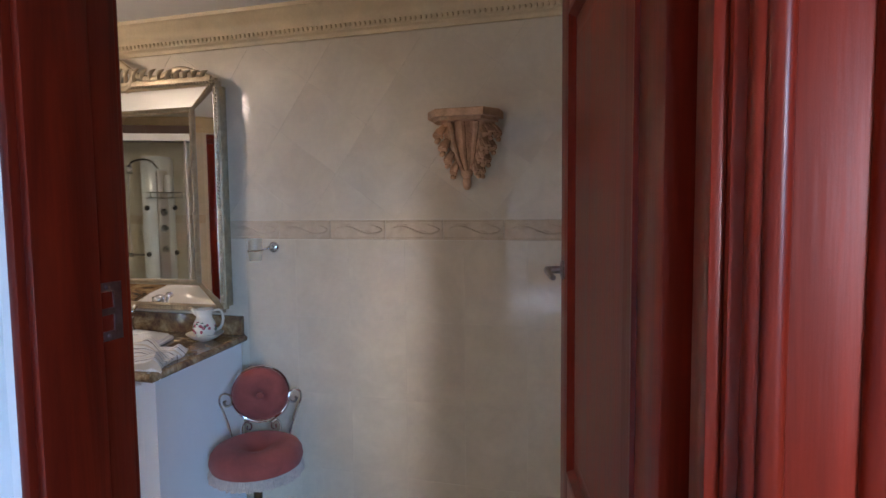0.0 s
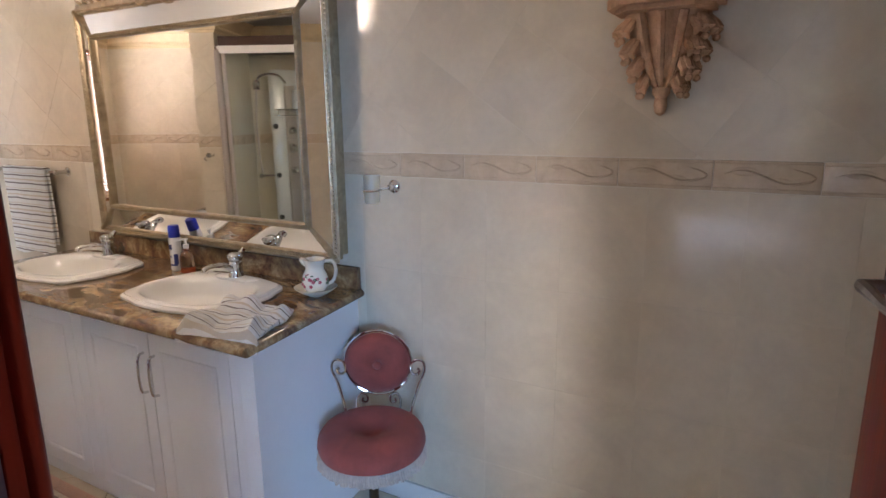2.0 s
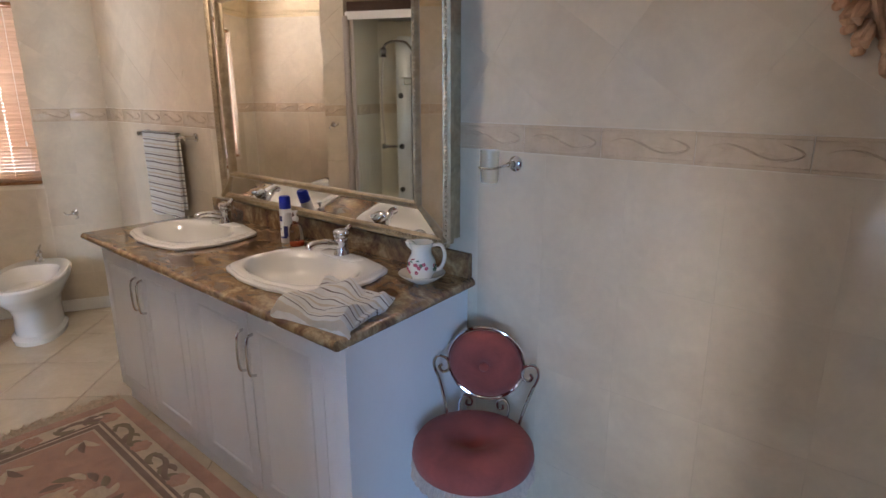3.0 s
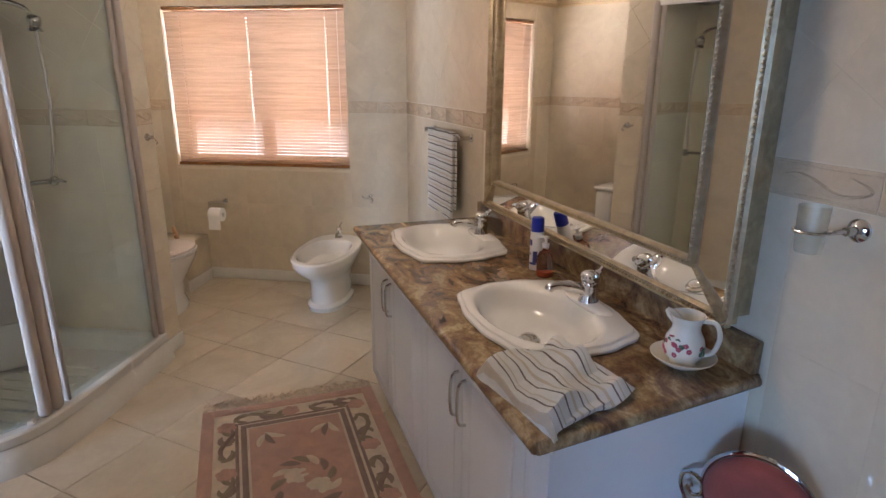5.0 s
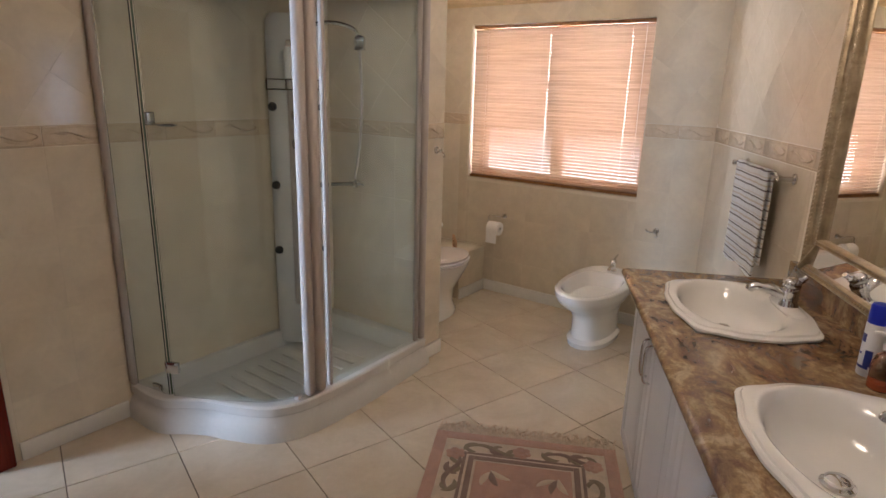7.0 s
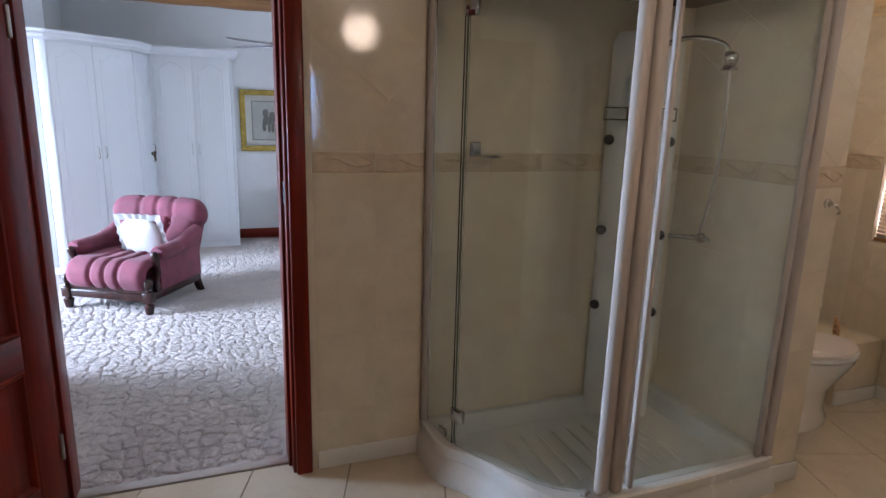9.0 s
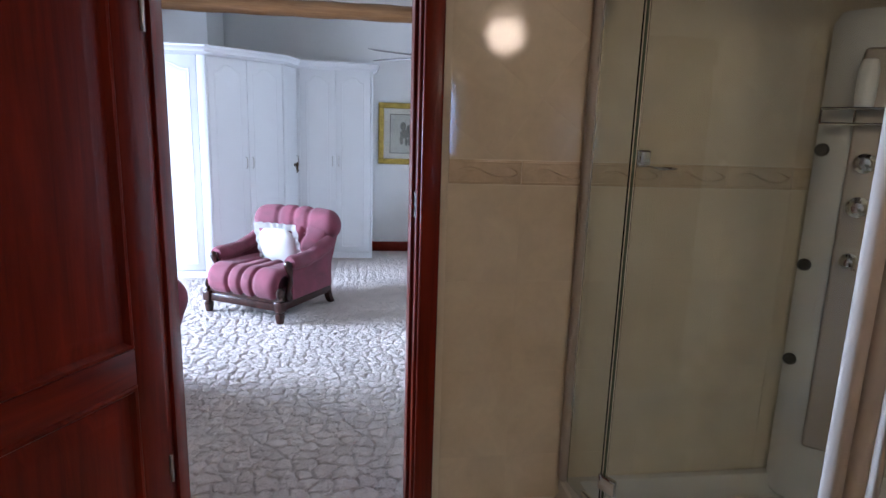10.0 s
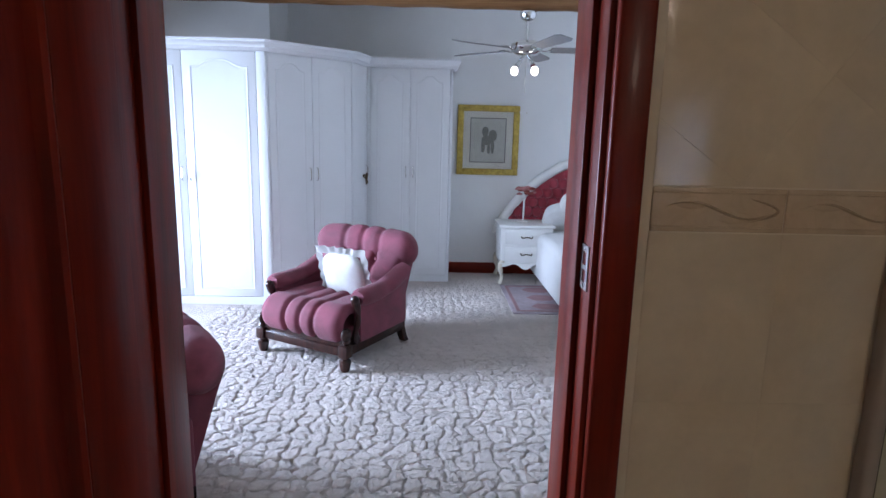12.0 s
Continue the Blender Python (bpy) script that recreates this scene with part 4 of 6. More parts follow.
top_path = [Q(0.50, 0.02), Q(0.535, 0.25)] + door_path + [Q(1.0, 0.757), Q(1.78, 0.745)]
bm = rings(bmesh.new(), [[p + Vector((x, y, z)) for x, y, z in ((-0.014, -0.014, GZ1), (0.014, 0.014, GZ1), (0.014, 0.014, GZ1 + 0.055), (-0.014, -0.014, GZ1 + 0.055))] for p in top_path], True, True, True)
part("top_rail", bm, white_paint, sh, "white top rail")
# dark band above the rail, extended over the whole tray to darken the inside
part("roof_panel", prism([tuple(Q(*(p + (cen - p).normalized() * 0.04)[:2])[:2]) for p in outl], GZ1 + 0.058, GZ1 + 0.125), cap_brown, sh, "dark brown slab, widened into a roof that shades the tray")
for z in (0.31, 1.93):
    bm = box(-0.035, 0.035, -0.012, 0.012, -0.028, 0.028, 0.006)
    part("hinge", moved(bm, Matrix.Translation(Q(0.548, 0.275, z)) @ pose(0, 0, 0, 0, 0, 118)), chrome, sh, "chrome glass hinge")
part("stop_block", moved(box(-0.03, 0.03, -0.012, 0.012, 0, 0.035, 0.008), Matrix.Translation(Q(0.525, 0.17, 0.168)) @ pose(0, 0, 0, 0, 0, 100)), chrome, sh)
part("stop_block", moved(box(-0.02, 0.02, -0.012, 0.012, 0, 0.02, 0.005), Matrix.Translation(Q(0.885, 0.738, 0.168)) @ pose(0, 0, 0, 0, 0, 25)), satin_metal, sh)

tw = thing("shower_tower", "white shower panel with chrome knobs, body jets and hose", "shower panel", RM @ pose(-1.43, 0.16, 0, 0, 0, 138))
# local: x across the panel, -y towards the shower
lp = []
for z in (0.10, 0.12, 1.0, 1.89, 1.93):
    k = 0.85 if z in (0.10, 1.93) else 1.0
    lp.append([Vector((0.155 * k * math.sin(t), 0.055 - 0.075 * k * math.cos(t), z)) for t in [radians(a) for a in range(-80, 81, 16)]])
bm = bmesh.new()
rings(bm, lp, True, True, True)
part("body", bm, surface("pearl_grey_panel", (0.74, 0.73, 0.70), 0.16, 0.1, 0.03, coat=0.4), tw)
bm = box(-0.05, 0.05, -0.035, -0.018, 0.35, 1.80, 0.012, seg=3)
part("centre_strip", bm, satin_metal, tw, "satin metal centre strip")
for z in (0.67, 1.04, 1.46):
    for x in (-0.13, 0.13):
        part("jet", moved(lathe([(0.022, 0), (0.024, 0.010), (0.018, 0.022), (0.006, 0.024)], 14), Matrix.Translation((x, 0.012, z)) @ pose(0, 0, 0, 90, 0, 0)), black_rubber, tw, "black body jet")
for z, r in ((1.42, 0.034), (1.27, 0.036), (1.08, 0.028)):
    bm = moved(lathe([(r, 0), (r, 0.012), (r * 0.7, 0.018), (r * 0.66, 0.045), (r * 0.5, 0.05)], 18), Matrix.Translation((0, -0.034, z)) @ pose(0, 0, 0, 90, 0, 0))
    tube([(0, -0.07, z), (0.012, -0.10, z - 0.012), (0.016, -0.12, z - 0.016)], 0.006, 7, bm)
    part("knob", bm, chrome, tw, "chrome control knob")
bm = bmesh.new()
for z in (1.55, 1.60):
    for y in (-0.045, -0.075, -0.105):
        tube([(-0.145, y, z), (0.145, y, z)], 0.004, 6, bm)
for x in (-0.145, -0.05, 0.05, 0.145):
    tube([(x, -0.02, 1.55), (x, -0.105, 1.55), (x, -0.105, 1.60), (x, -0.02, 1.60)], 0.004, 6, bm)
part("wire_rack", bm, chrome, tw, "chrome wire shelf")
bm = lathe([(0.026, 0), (0.03, 0.03), (0.03, 0.12), (0.022, 0.15), (0.01, 0.155)], 14, (-0.03, -0.075, 1.606))
part("bottle", bm, white_plastic, tw, "small shower bottle")
bm = tube(smooth_path([(0.03, -0.02, 1.82), (0.10, -0.05, 1.875), (0.20, -0.08, 1.885), (0.29, -0.10, 1.86), (0.32, -0.105, 1.82)], 6), 0.011, 10)
blob((0.325, -0.106, 1.80), (0.032, 0.032, 0.03), 0.8, 14, 8, bm)
lathe([(0.014, 0.03), (0.03, 0.012), (0.034, 0.0)], 16, (0.325, -0.106, 1.755), bm)
part("shower_arm", bm, chrome, tw, "arched chrome arm with hand shower")
hp = smooth_path([(0.325, -0.10, 1.76), (0.335, -0.085, 1.50), (0.32, -0.06, 1.25), (0.295, -0.035, 1.08)], 10)
part("hose", tube(hp, 0.0075, 8), satin_metal, tw, "flexible steel hose")
bm = tube([(0.17, 0.02, 1.04), (0.30, -0.02, 1.05)], 0.012, 10)
blob((0.30, -0.022, 1.05), (0.024, 0.024, 0.024), 0.8, 12, 8, bm)
tube([(0.30, -0.03, 1.05), (0.33, -0.06, 1.052), (0.34, -0.085, 1.05)], [0.009, 0.008, 0.006], 8, bm)
part("valve", bm, chrome, tw, "chrome valve lever")
bm = box(-0.025, 0.025, -0.012, 0, -0.03, 0.03, 0.008, seg=3)
tube(smooth_path([(0.0, -0.01, -0.02), (0.02, -0.06, -0.028), (0.06, -0.085, -0.03), (0.10, -0.06, -0.03), (0.09, -0.03, -0.03), (0.04, -0.03, -0.03)], 5), 0.004, 6, bm)
tube(smooth_path([(0.02, -0.045, -0.03), (0.06, -0.05, -0.034), (0.095, -0.05, -0.03)], 4), 0.003, 6, bm)
tagged(solid("soap_dish", bm, chrome, pose(P(0.70, 0).x, P(0.70, 0).y, 1.41, 0, 0, 153), "", "", ""), "chrome wire soap dish on tiled shower wall", "soap dish")


# ---- toilet, bidet and their fittings ----
def oval(rx, ry, cx, cy, z, n=36, egg=0.0):
    return [(cx + rx * math.cos(2 * math.pi * i / n) * (1 + egg * math.sin(2 * math.pi * i / n)), cy + ry * math.sin(2 * math.pi * i / n), z) for i in range(n)]


wc = thing("toilet", "white ceramic toilet with pale pink closed lid", "toilet", RM @ pose(-2.275, 0.34, 0, 0, 0, 90))
lp = [oval(*a, egg=0.0) for a in ((0.11, 0.22, 0, 0.17, 0.0), (0.115, 0.225, 0, 0.17, 0.03), (0.095, 0.19, 0, 0.17, 0.10), (0.10, 0.19, 0, 0.19, 0.20), (0.15, 0.22, 0, 0.22, 0.30), (0.182, 0.245, 0, 0.235, 0.37), (0.185, 0.248, 0, 0.235, 0.395), (0.17, 0.23, 0, 0.235, 0.40))]
part("bowl", rings(bmesh.new(), lp, True, True, True), ceramic_white, wc)
lp = [oval(*a) for a in ((0.17, 0.225, 0, 0.235, 0.402), (0.19, 0.25, 0, 0.235, 0.405), (0.192, 0.252, 0, 0.235, 0.42), (0.18, 0.24, 0, 0.235, 0.424))]
part("seat", rings(bmesh.new(), lp, True, True, True), white_plastic, wc)
lp = [oval(*a) for a in ((0.18, 0.235, 0, 0.23, 0.426), (0.188, 0.246, 0, 0.232, 0.43), (0.186, 0.244, 0, 0.232, 0.442), (0.15, 0.2, 0, 0.232, 0.449), (0.05, 0.07, 0, 0.232, 0.451))]
part("lid", rings(bmesh.new(), lp, True, True, True), pink_plastic, wc, "pale pink toilet lid")
part("cistern", box(-0.20, 0.20, -0.185, -0.03, 0.36, 0.72, 0.03, seg=3), ceramic_white, wc)
part("cistern_lid", box(-0.21, 0.21, -0.19, -0.02, 0.722, 0.752, 0.012, seg=3), ceramic_white, wc)
part("flush_button", lathe([(0.022, 0.752), (0.022, 0.758), (0.016, 0.762)], 16, (0, -0.105, 0)), chrome, wc)
bm = bmesh.new()
for i in range(9):
    a = radians(-70 + i * 17.5)
    tube([(0, 0, 0.012), (0.045 * math.sin(a), 0.004, 0.015 + 0.045 * math.cos(a)), (0.075 * math.sin(a), 0.012, 0.02 + 0.085 * math.cos(a))], [0.006, 0.011, 0.006], 6, bm, 0.7)
lathe([(0.03, 0), (0.034, 0.006), (0.02, 0.016), (0.008, 0.018)], 14, (0, 0, 0), bm)
tagged(solid("shell_ornament", moved(bm, Matrix.Diagonal((1.5, 1.5, 1.25, 1))), terracotta, RM @ pose(-2.90, 0.20, 0.36, 0, 0, 215), ""), "terracotta shell ornament on low ledge beside toilet", "ornament")

bd = thing("bidet", "white ceramic bidet with chrome tap", "bidet", RM @ pose(-3.19, 1.385, 0, 0, 0, -90) @ pose(0, 0, 0, 0, 0, 180))
# local: back at y = 0, front at y = -0.66
def bidet_loop(w, y0, y1, z, n=40):
    out = []
    for i in range(n):
        t = 2 * math.pi * i / n
        c, s = math.cos(t), math.sin(t)
        e = 0.75 if s > 0 else 0.95
        out.append((w * math.copysign(abs(c) ** (0.62 if s > 0 else 0.9), c), (y0 + y1) / 2 + (y0 - y1) / 2 * math.copysign(abs(s) ** e, s), z))
    return out


lp = [bidet_loop(*a) for a in ((0.125, -0.10, -0.50, 0.0), (0.13, -0.10, -0.505, 0.03), (0.112, -0.11, -0.48, 0.05), (0.11, -0.11, -0.48, 0.17), (0.125, -0.08, -0.52, 0.23), (0.172, -0.02, -0.63, 0.31), (0.186, -0.005, -0.655, 0.35), (0.188, -0.004, -0.658, 0.378), (0.178, -0.012, -0.648, 0.388), (0.15, -0.14, -0.62, 0.388), (0.14, -0.15, -0.605, 0.375), (0.12, -0.19, -0.57, 0.30), (0.06, -0.30, -0.48, 0.275))]
part("bowl", rings(bmesh.new(), lp, True, True, True), ceramic_white, bd)
bm = lathe([(0.022, 0.388), (0.022, 0.395), (0.016, 0.40), (0.016, 0.44), (0.02, 0.448), (0.014, 0.462)], 16, (0, -0.085, 0))
tube(smooth_path([(0, -0.09, 0.425), (0, -0.13, 0.425), (0, -0.155, 0.405)], 4), 0.009, 8, bm)
tube([(0, -0.08, 0.46), (0.0, -0.05, 0.476), (0, -0.025, 0.482)], 0.006, 7, bm)
part("tap", bm, chrome, bd, "chrome bidet tap")
bd.scale = (1.1, 1.2, 1.04)
part("overflow", moved(lathe([(0.014, 0), (0.014, 0.004), (0.008, 0.005)], 12), Matrix.Translation((0, -0.158, 0.345)) @ pose(0, 0, 0, 75)), chrome, bd)


def wall_place(n, z):
    """On the west wall, at n along it."""
    return pose(W0.x, W0.y, 0, 0, 0, 63) @ Matrix.Translation((n + 0.2, 0, z))


rh = thing("toilet_roll_holder", "chrome toilet roll holder on tiled wall", "holder", wall_place(0.40, 0.60))
bm = moved(lathe([(0.02, 0), (0.02, 0.006), (0.007, 0.01), (0.007, 0.04)], 14), Matrix.Translation((0.05, 0, 0.03)) @ pose(0, 0, 0, 90))
tube(smooth_path([(0.05, -0.04, 0.03), (0.02, -0.044, 0.03), (-0.06, -0.044, 0.028), (-0.065, -0.05, 0.0), (-0.065, -0.058, -0.058), (0.05, -0.058, -0.06)], 5), 0.0035, 6, bm)
part("arm", bm, chrome, rh)
bm = moved(lathe([(0.02, -0.05), (0.05, -0.05), (0.052, -0.045), (0.052, 0.045), (0.05, 0.05), (0.02, 0.05), (0.018, 0.045), (0.018, -0.045)], 28), Matrix.Translation((0, -0.062, -0.065)) @ pose(0, 0, 0, 0, 90))
bm2 = sheet(4, 8, lambda u, v: Vector((-0.047 + 0.094 * u, -0.062 - 0.0525 + 0.004 * math.sin(v * 3), -0.065 - 0.11 * v)), 0.001)
tagged(solid("toilet_roll", joined(bm, bm2), tissue, wall_place(0.40, 0.60), ""), "white toilet paper roll with hanging end", "toilet roll")


def robe_hook(m, label):
    bm = moved(lathe([(0.02, 0), (0.02, 0.006), (0.010, 0.010), (0.008, 0.03), (0.011, 0.034), (0.004, 0.037)], 14), pose(0, 0, 0, 90))
    tube(smooth_path([(0, -0.028, 0), (-0.03, -0.034, -0.006), (-0.052, -0.038, 0.0), (-0.058, -0.04, 0.014)], 4), 0.0045, 6, bm)
    tube(smooth_path([(0, -0.028, 0), (0.016, -0.036, -0.014), (0.02, -0.044, -0.03), (0.004, -0.048, -0.036)], 4), 0.004, 6, bm)
    return tagged(solid("robe_hook", bm, chrome, m, ""), label, "hook", "chrome hooks")


robe_hook(wall_place(1.61, 0.70), "chrome ring hook on tiled wall near bidet")
robe_hook(pose(P(1.93, 0.72).x, P(1.93, 0.72).y, 1.245, 0, 0, 153), "chrome double hook on partition wall beside shower")

# towel rail with a striped towel
rail = thing("towel_rail", "chrome towel rail on tiled wall", "towel rail", pose(-3.85, 2.53, 1.255))
bm = tube([(0.01, -0.06, 0), (0.62, -0.06, 0)], 0.007, 8)
part("bar", bm, chrome, rail)
for x in (0.02, 0.61):
    part("bracket", moved(lathe([(0.024, 0), (0.024, 0.006), (0.012, 0.012), (0.010, 0.05), (0.014, 0.058), (0.014, 0.07), (0.006, 0.074)], 14), Matrix.Translation((x, 0, 0)) @ pose(0, 0, 0, 90)), chrome, rail)


def hung(u, v):
    x = 0.10 + 0.42 * u + 0.004 * math.sin(9 * v)
    if v < 0.42:
        k = v / 0.42
        return Vector((x, -0.055 + 0.002 * math.sin(u * 11), -0.40 + 0.405 * k))
    if v < 0.5:
        a = math.pi * (v - 0.42) / 0.08
        return Vector((x, -0.06 + 0.014 * math.cos(a), 0.012 * math.sin(a) + 0.004))
    k = (v - 0.5) / 0.5
    return Vector((x + 0.01 * k * math.sin(u * 5), -0.067 - 0.004 * k * (0.5 + 0.5 * math.sin(u * 13)), -0.46 * k + 0.003 - 0.012 * math.sin(u * 9) * k))


bm = sheet(30, 50, hung, 0.008)
tagged(solid("hanging_towel", bm, towel_z, pose(-3.85, 2.53, 1.255), ""), "white striped towel folded over chrome rail", "towel")

# tumbler holder
hd = thing("tumbler_holder", "chrome wall holder with frosted tumbler", "holder", pose(-1.15, 2.53, 1.272))
bm = moved(lathe([(0.024, 0), (0.024, 0.006), (0.018, 0.012), (0.010, 0.016), (0.009, 0.04)], 18), pose(0, 0, 0, 90))
tube(smooth_path([(0, -0.036, 0), (-0.02, -0.05, -0.006), (-0.034, -0.05, -0.01)], 4), 0.005, 7, bm)
tube([(-0.066 + 0.033 * math.cos(a), -0.05 + 0.033 * math.sin(a), -0.012) for a in [i * math.pi / 12 for i in range(25)]], 0.0035, 6, bm)
part("ring", bm, chrome, hd)
tb = part("tumbler", lathe([(0.024, -0.045), (0.027, -0.04), (0.031, 0.055), (0.029, 0.055), (0.025, -0.035)], 24, (-0.066, -0.05, -0.014)), clear_glass("frosted_tumbler", (0.86, 0.86, 0.82), 0.35), hd, "frosted glass tumbler")
tb.visible_shadow = False

# corbel bracket
brk_ = thing("wall_bracket", "terracotta plaster wall bracket carved with leaves", "bracket", pose(-0.247, 2.53, 1.812))
cb = bmesh.new()
prism([(-0.145, 0), (-0.145, -0.075), (-0.095, -0.15), (0.095, -0.15), (0.145, -0.075), (0.145, 0)], -0.022, 0.008, cb, 0.006)
prism([(-0.125, 0), (-0.125, -0.065), (-0.082, -0.13), (0.082, -0.13), (0.125, -0.065), (0.125, 0)], -0.034, -0.022, cb)
part("shelf", cb, terracotta, brk_)
cb = bmesh.new()


def bracket_half(k):
    """Half-width of the bracket's body, k from its top down."""
    return 0.100 * (1 - k) ** 0.62 + 0.012


lp = []
for i in range(19):
    k = i / 18
    w = bracket_half(k)
    lp.append([(w * math.cos(t), -0.80 * w * math.sin(t) * (1 + 0.10 * math.cos(8 * t)), -0.034 - 0.20 * k) for t in [math.pi * j / 28 for j in range(29)]])
rings(cb, lp, False)
part("body", cb, terracotta, brk_)
rnd = random.Random(3)
for a in (4, 34, 62, 90, 118, 146, 176):
    t = radians(a)
    stem = [(bracket_half(k) * 1.04 * math.cos(t), -0.84 * bracket_half(k) * math.sin(t), -0.036 - 0.20 * k) for k in [q / 9 for q in range(10)]]
    if a in (62, 90, 118):
        part("rib", tube(stem, [0.012, 0.013, 0.012, 0.011, 0.010, 0.010, 0.009, 0.008, 0.007, 0.004], 7), terracotta, brk_)
        continue
    for k0 in (0.04, 0.30, 0.54, 0.76):
        w = bracket_half(k0)
        cb = bmesh.new()
        for j in range(4):
            sg = (j - 1.5) * 0.16
            tt = min(math.pi - 0.02, max(0.02, t + sg))
            c, n_ = math.cos(tt), math.sin(tt)
            z = -0.05 - 0.20 * k0 - 0.008 * abs(j - 1.5)
            r0 = 0.012 + 0.003 * rnd.random()
            tube([(w * 0.96 * c, -0.76 * w * n_, z + 0.022), (w * 1.10 * c, -0.90 * w * n_ - 0.004, z), (w * 1.22 * c, -1.02 * w * n_ - 0.006, z - 0.014), (w * 1.12 * c, -0.92 * w * n_ - 0.004, z - 0.028)], [0.005, r0, r0 * 0.9, 0.004], 7, cb, 0.8)
        for j in range(2):
            blob((w * 1.16 * math.cos(t), -0.96 * w * math.sin(t) - 0.004, -0.078 - 0.20 * k0 - 0.016 * j), (0.011, 0.010, 0.010), 1, 7, 5, cb)
        part("leaf", cb, terracotta, brk_)
part("finial", lathe([(0.004, -0.300), (0.014, -0.292), (0.018, -0.272), (0.016, -0.252), (0.024, -0.240), (0.024, -0.225)], 12, (0, -0.020, 0)), terracotta, brk_)

# ---- things on the vanity ----
can = thing("spray_can", "white and blue aerosol can with blue cap on vanity", "spray can", pose(-2.235, 2.395, 0.865))
part("body", lathe([(0.024, 0), (0.0255, 0.003), (0.0255, 0.145), (0.02, 0.155), (0.018, 0.156)], 24), white_plastic, can)
part("cap", lathe([(0.024, 0.148), (0.0245, 0.15), (0.0235, 0.196), (0.020, 0.201), (0.006, 0.202)], 24), blue_cap, can, "blue cap")
bm = bmesh.new()
for z0, z1, a0, a1 in ((0.095, 0.118, -150, -70), (0.03, 0.075, -60, -20), (0.022, 0.03, -160, -30), (0.06, 0.066, -150, -80)):
    rings(bm, [[(0.0259 * math.cos(radians(a)), 0.0259 * math.sin(radians(a)), z) for a in range(a0, a1 + 1, 10)] for z in (z0, z1)], False)
part("printed_label", bm, navy_print, can, "navy printed marks")
bt = thing("soap_bottle", "clear pump bottle with a little amber soap", "bottle", pose(-2.15, 2.385, 0.865))
ob = part("bottle", lathe([(0.026, 0), (0.030, 0.004), (0.030, 0.07), (0.022, 0.092), (0.011, 0.10), (0.011, 0.112)], 24), clear_plastic, bt)
ob.visible_shadow = False
part("soap", lathe([(0.026, 0.003), (0.0285, 0.005), (0.0285, 0.020), (0.02, 0.022)], 24), surface("amber_soap_fill", (0.45, 0.10, 0.04), 0.15), bt, "amber liquid soap")
bm = lathe([(0.012, 0.108), (0.013, 0.112), (0.013, 0.124), (0.005, 0.126), (0.005, 0.142), (0.010, 0.143), (0.010, 0.150)], 14)
tube([(0, 0, 0.146), (-0.02, -0.012, 0.146), (-0.034, -0.02, 0.140)], 0.005, 7, bm)
part("pump", bm, white_plastic, bt)

jug = thing("jug", "small cream jug painted with pink flowers on saucer", "jug", pose(-1.415, 2.375, 0.878, 0, 0, 35))
part("body", lathe([(0.030, 0), (0.034, 0.002), (0.034, 0.008), (0.046, 0.025), (0.050, 0.045), (0.045, 0.068), (0.034, 0.090), (0.034, 0.105), (0.043, 0.128), (0.040, 0.128), (0.031, 0.105), (0.031, 0.09), (0.042, 0.066), (0.046, 0.045), (0.04, 0.02), (0.02, 0.01)], 32), cream_glaze, jug)
part("spout", tube([(-0.022, 0, 0.105), (-0.040, 0, 0.122), (-0.052, 0, 0.131)], [0.014, 0.013, 0.006], 10), cream_glaze, jug)
part("handle", tube(smooth_path([(0.036, 0, 0.118), (0.066, 0, 0.118), (0.078, 0, 0.085), (0.068, 0, 0.045), (0.046, 0, 0.030)], 6), 0.0062, 8), cream_glaze, jug)
rnd = random.Random(8)
for i in range(22):
    a, z = radians(-160 + rnd.random() * 150), 0.028 + 0.045 * rnd.random()
    r = 0.0505 - 0.012 * abs((z - 0.045) / 0.03) ** 2
    bm = bmesh.new()
    k = 5
    for j in range(k):
        b = 2 * math.pi * j / k
        blob((0.0040 * math.cos(b), 0, 0.0040 * math.sin(b)), (0.0034, 0.0010, 0.0034), 1, 6, 4, bm)
    part("painted_flower", moved(bm, Matrix.Translation((r * math.cos(a), r * math.sin(a), z)) @ pose(0, 0, 0, 0, 0, math.degrees(a) + 90)), floral_pink if i % 3 else floral_green, jug)
bm = lathe([(0.03, 0), (0.035, 0.004), (0.05, 0.010), (0.078, 0.030), (0.080, 0.034), (0.076, 0.034), (0.048, 0.014), (0.02, 0.011)], 40)
tagged(solid("saucer", bm, cream_glaze, pose(-1.415, 2.375, 0.866), ""), "cream glazed saucer under the jug", "saucer")

# folded striped towel over the corner of the vanity top
def folded(u, v):
    x = -0.16 + 0.31 * u
    y = -0.165 + 0.30 * v
    x += 0.05 * (0.5 - v) + 0.012 * math.sin(v * 9 + 1)
    z = 0.032 + 0.018 * math.sin(u * 8 + 2.2 * v) * math.sin(v * 5 + 0.6) + 0.006 * math.sin(u * 17 - 6 * v + 1) * math.sin(v * 11 + u * 4) + 0.020 * math.exp(-((v - 0.85) / 0.12) ** 2) * (0.5 + 0.5 * math.sin(u * 16))
    edge = min(u, 1 - u, 1 - v, 1.0)
    z *= min(1.0, 0.25 + 7 * max(edge, 0))
    if v < 0.08:
        k = (0.08 - v) / 0.08
        z = z * (1 - k) - 0.030 * k
        y = -0.165 + 0.30 * 0.08 * (1 - 0.7 * k)
    return Vector((x, y, z))


tow = thing("folded_towel", "folded white striped towel draped on granite edge", "towel", pose(-1.44, 2.03, 0.8665, 0, 0, 8))
part("top_fold", sheet(46, 40, folded, 0.012), towel_x, tow)
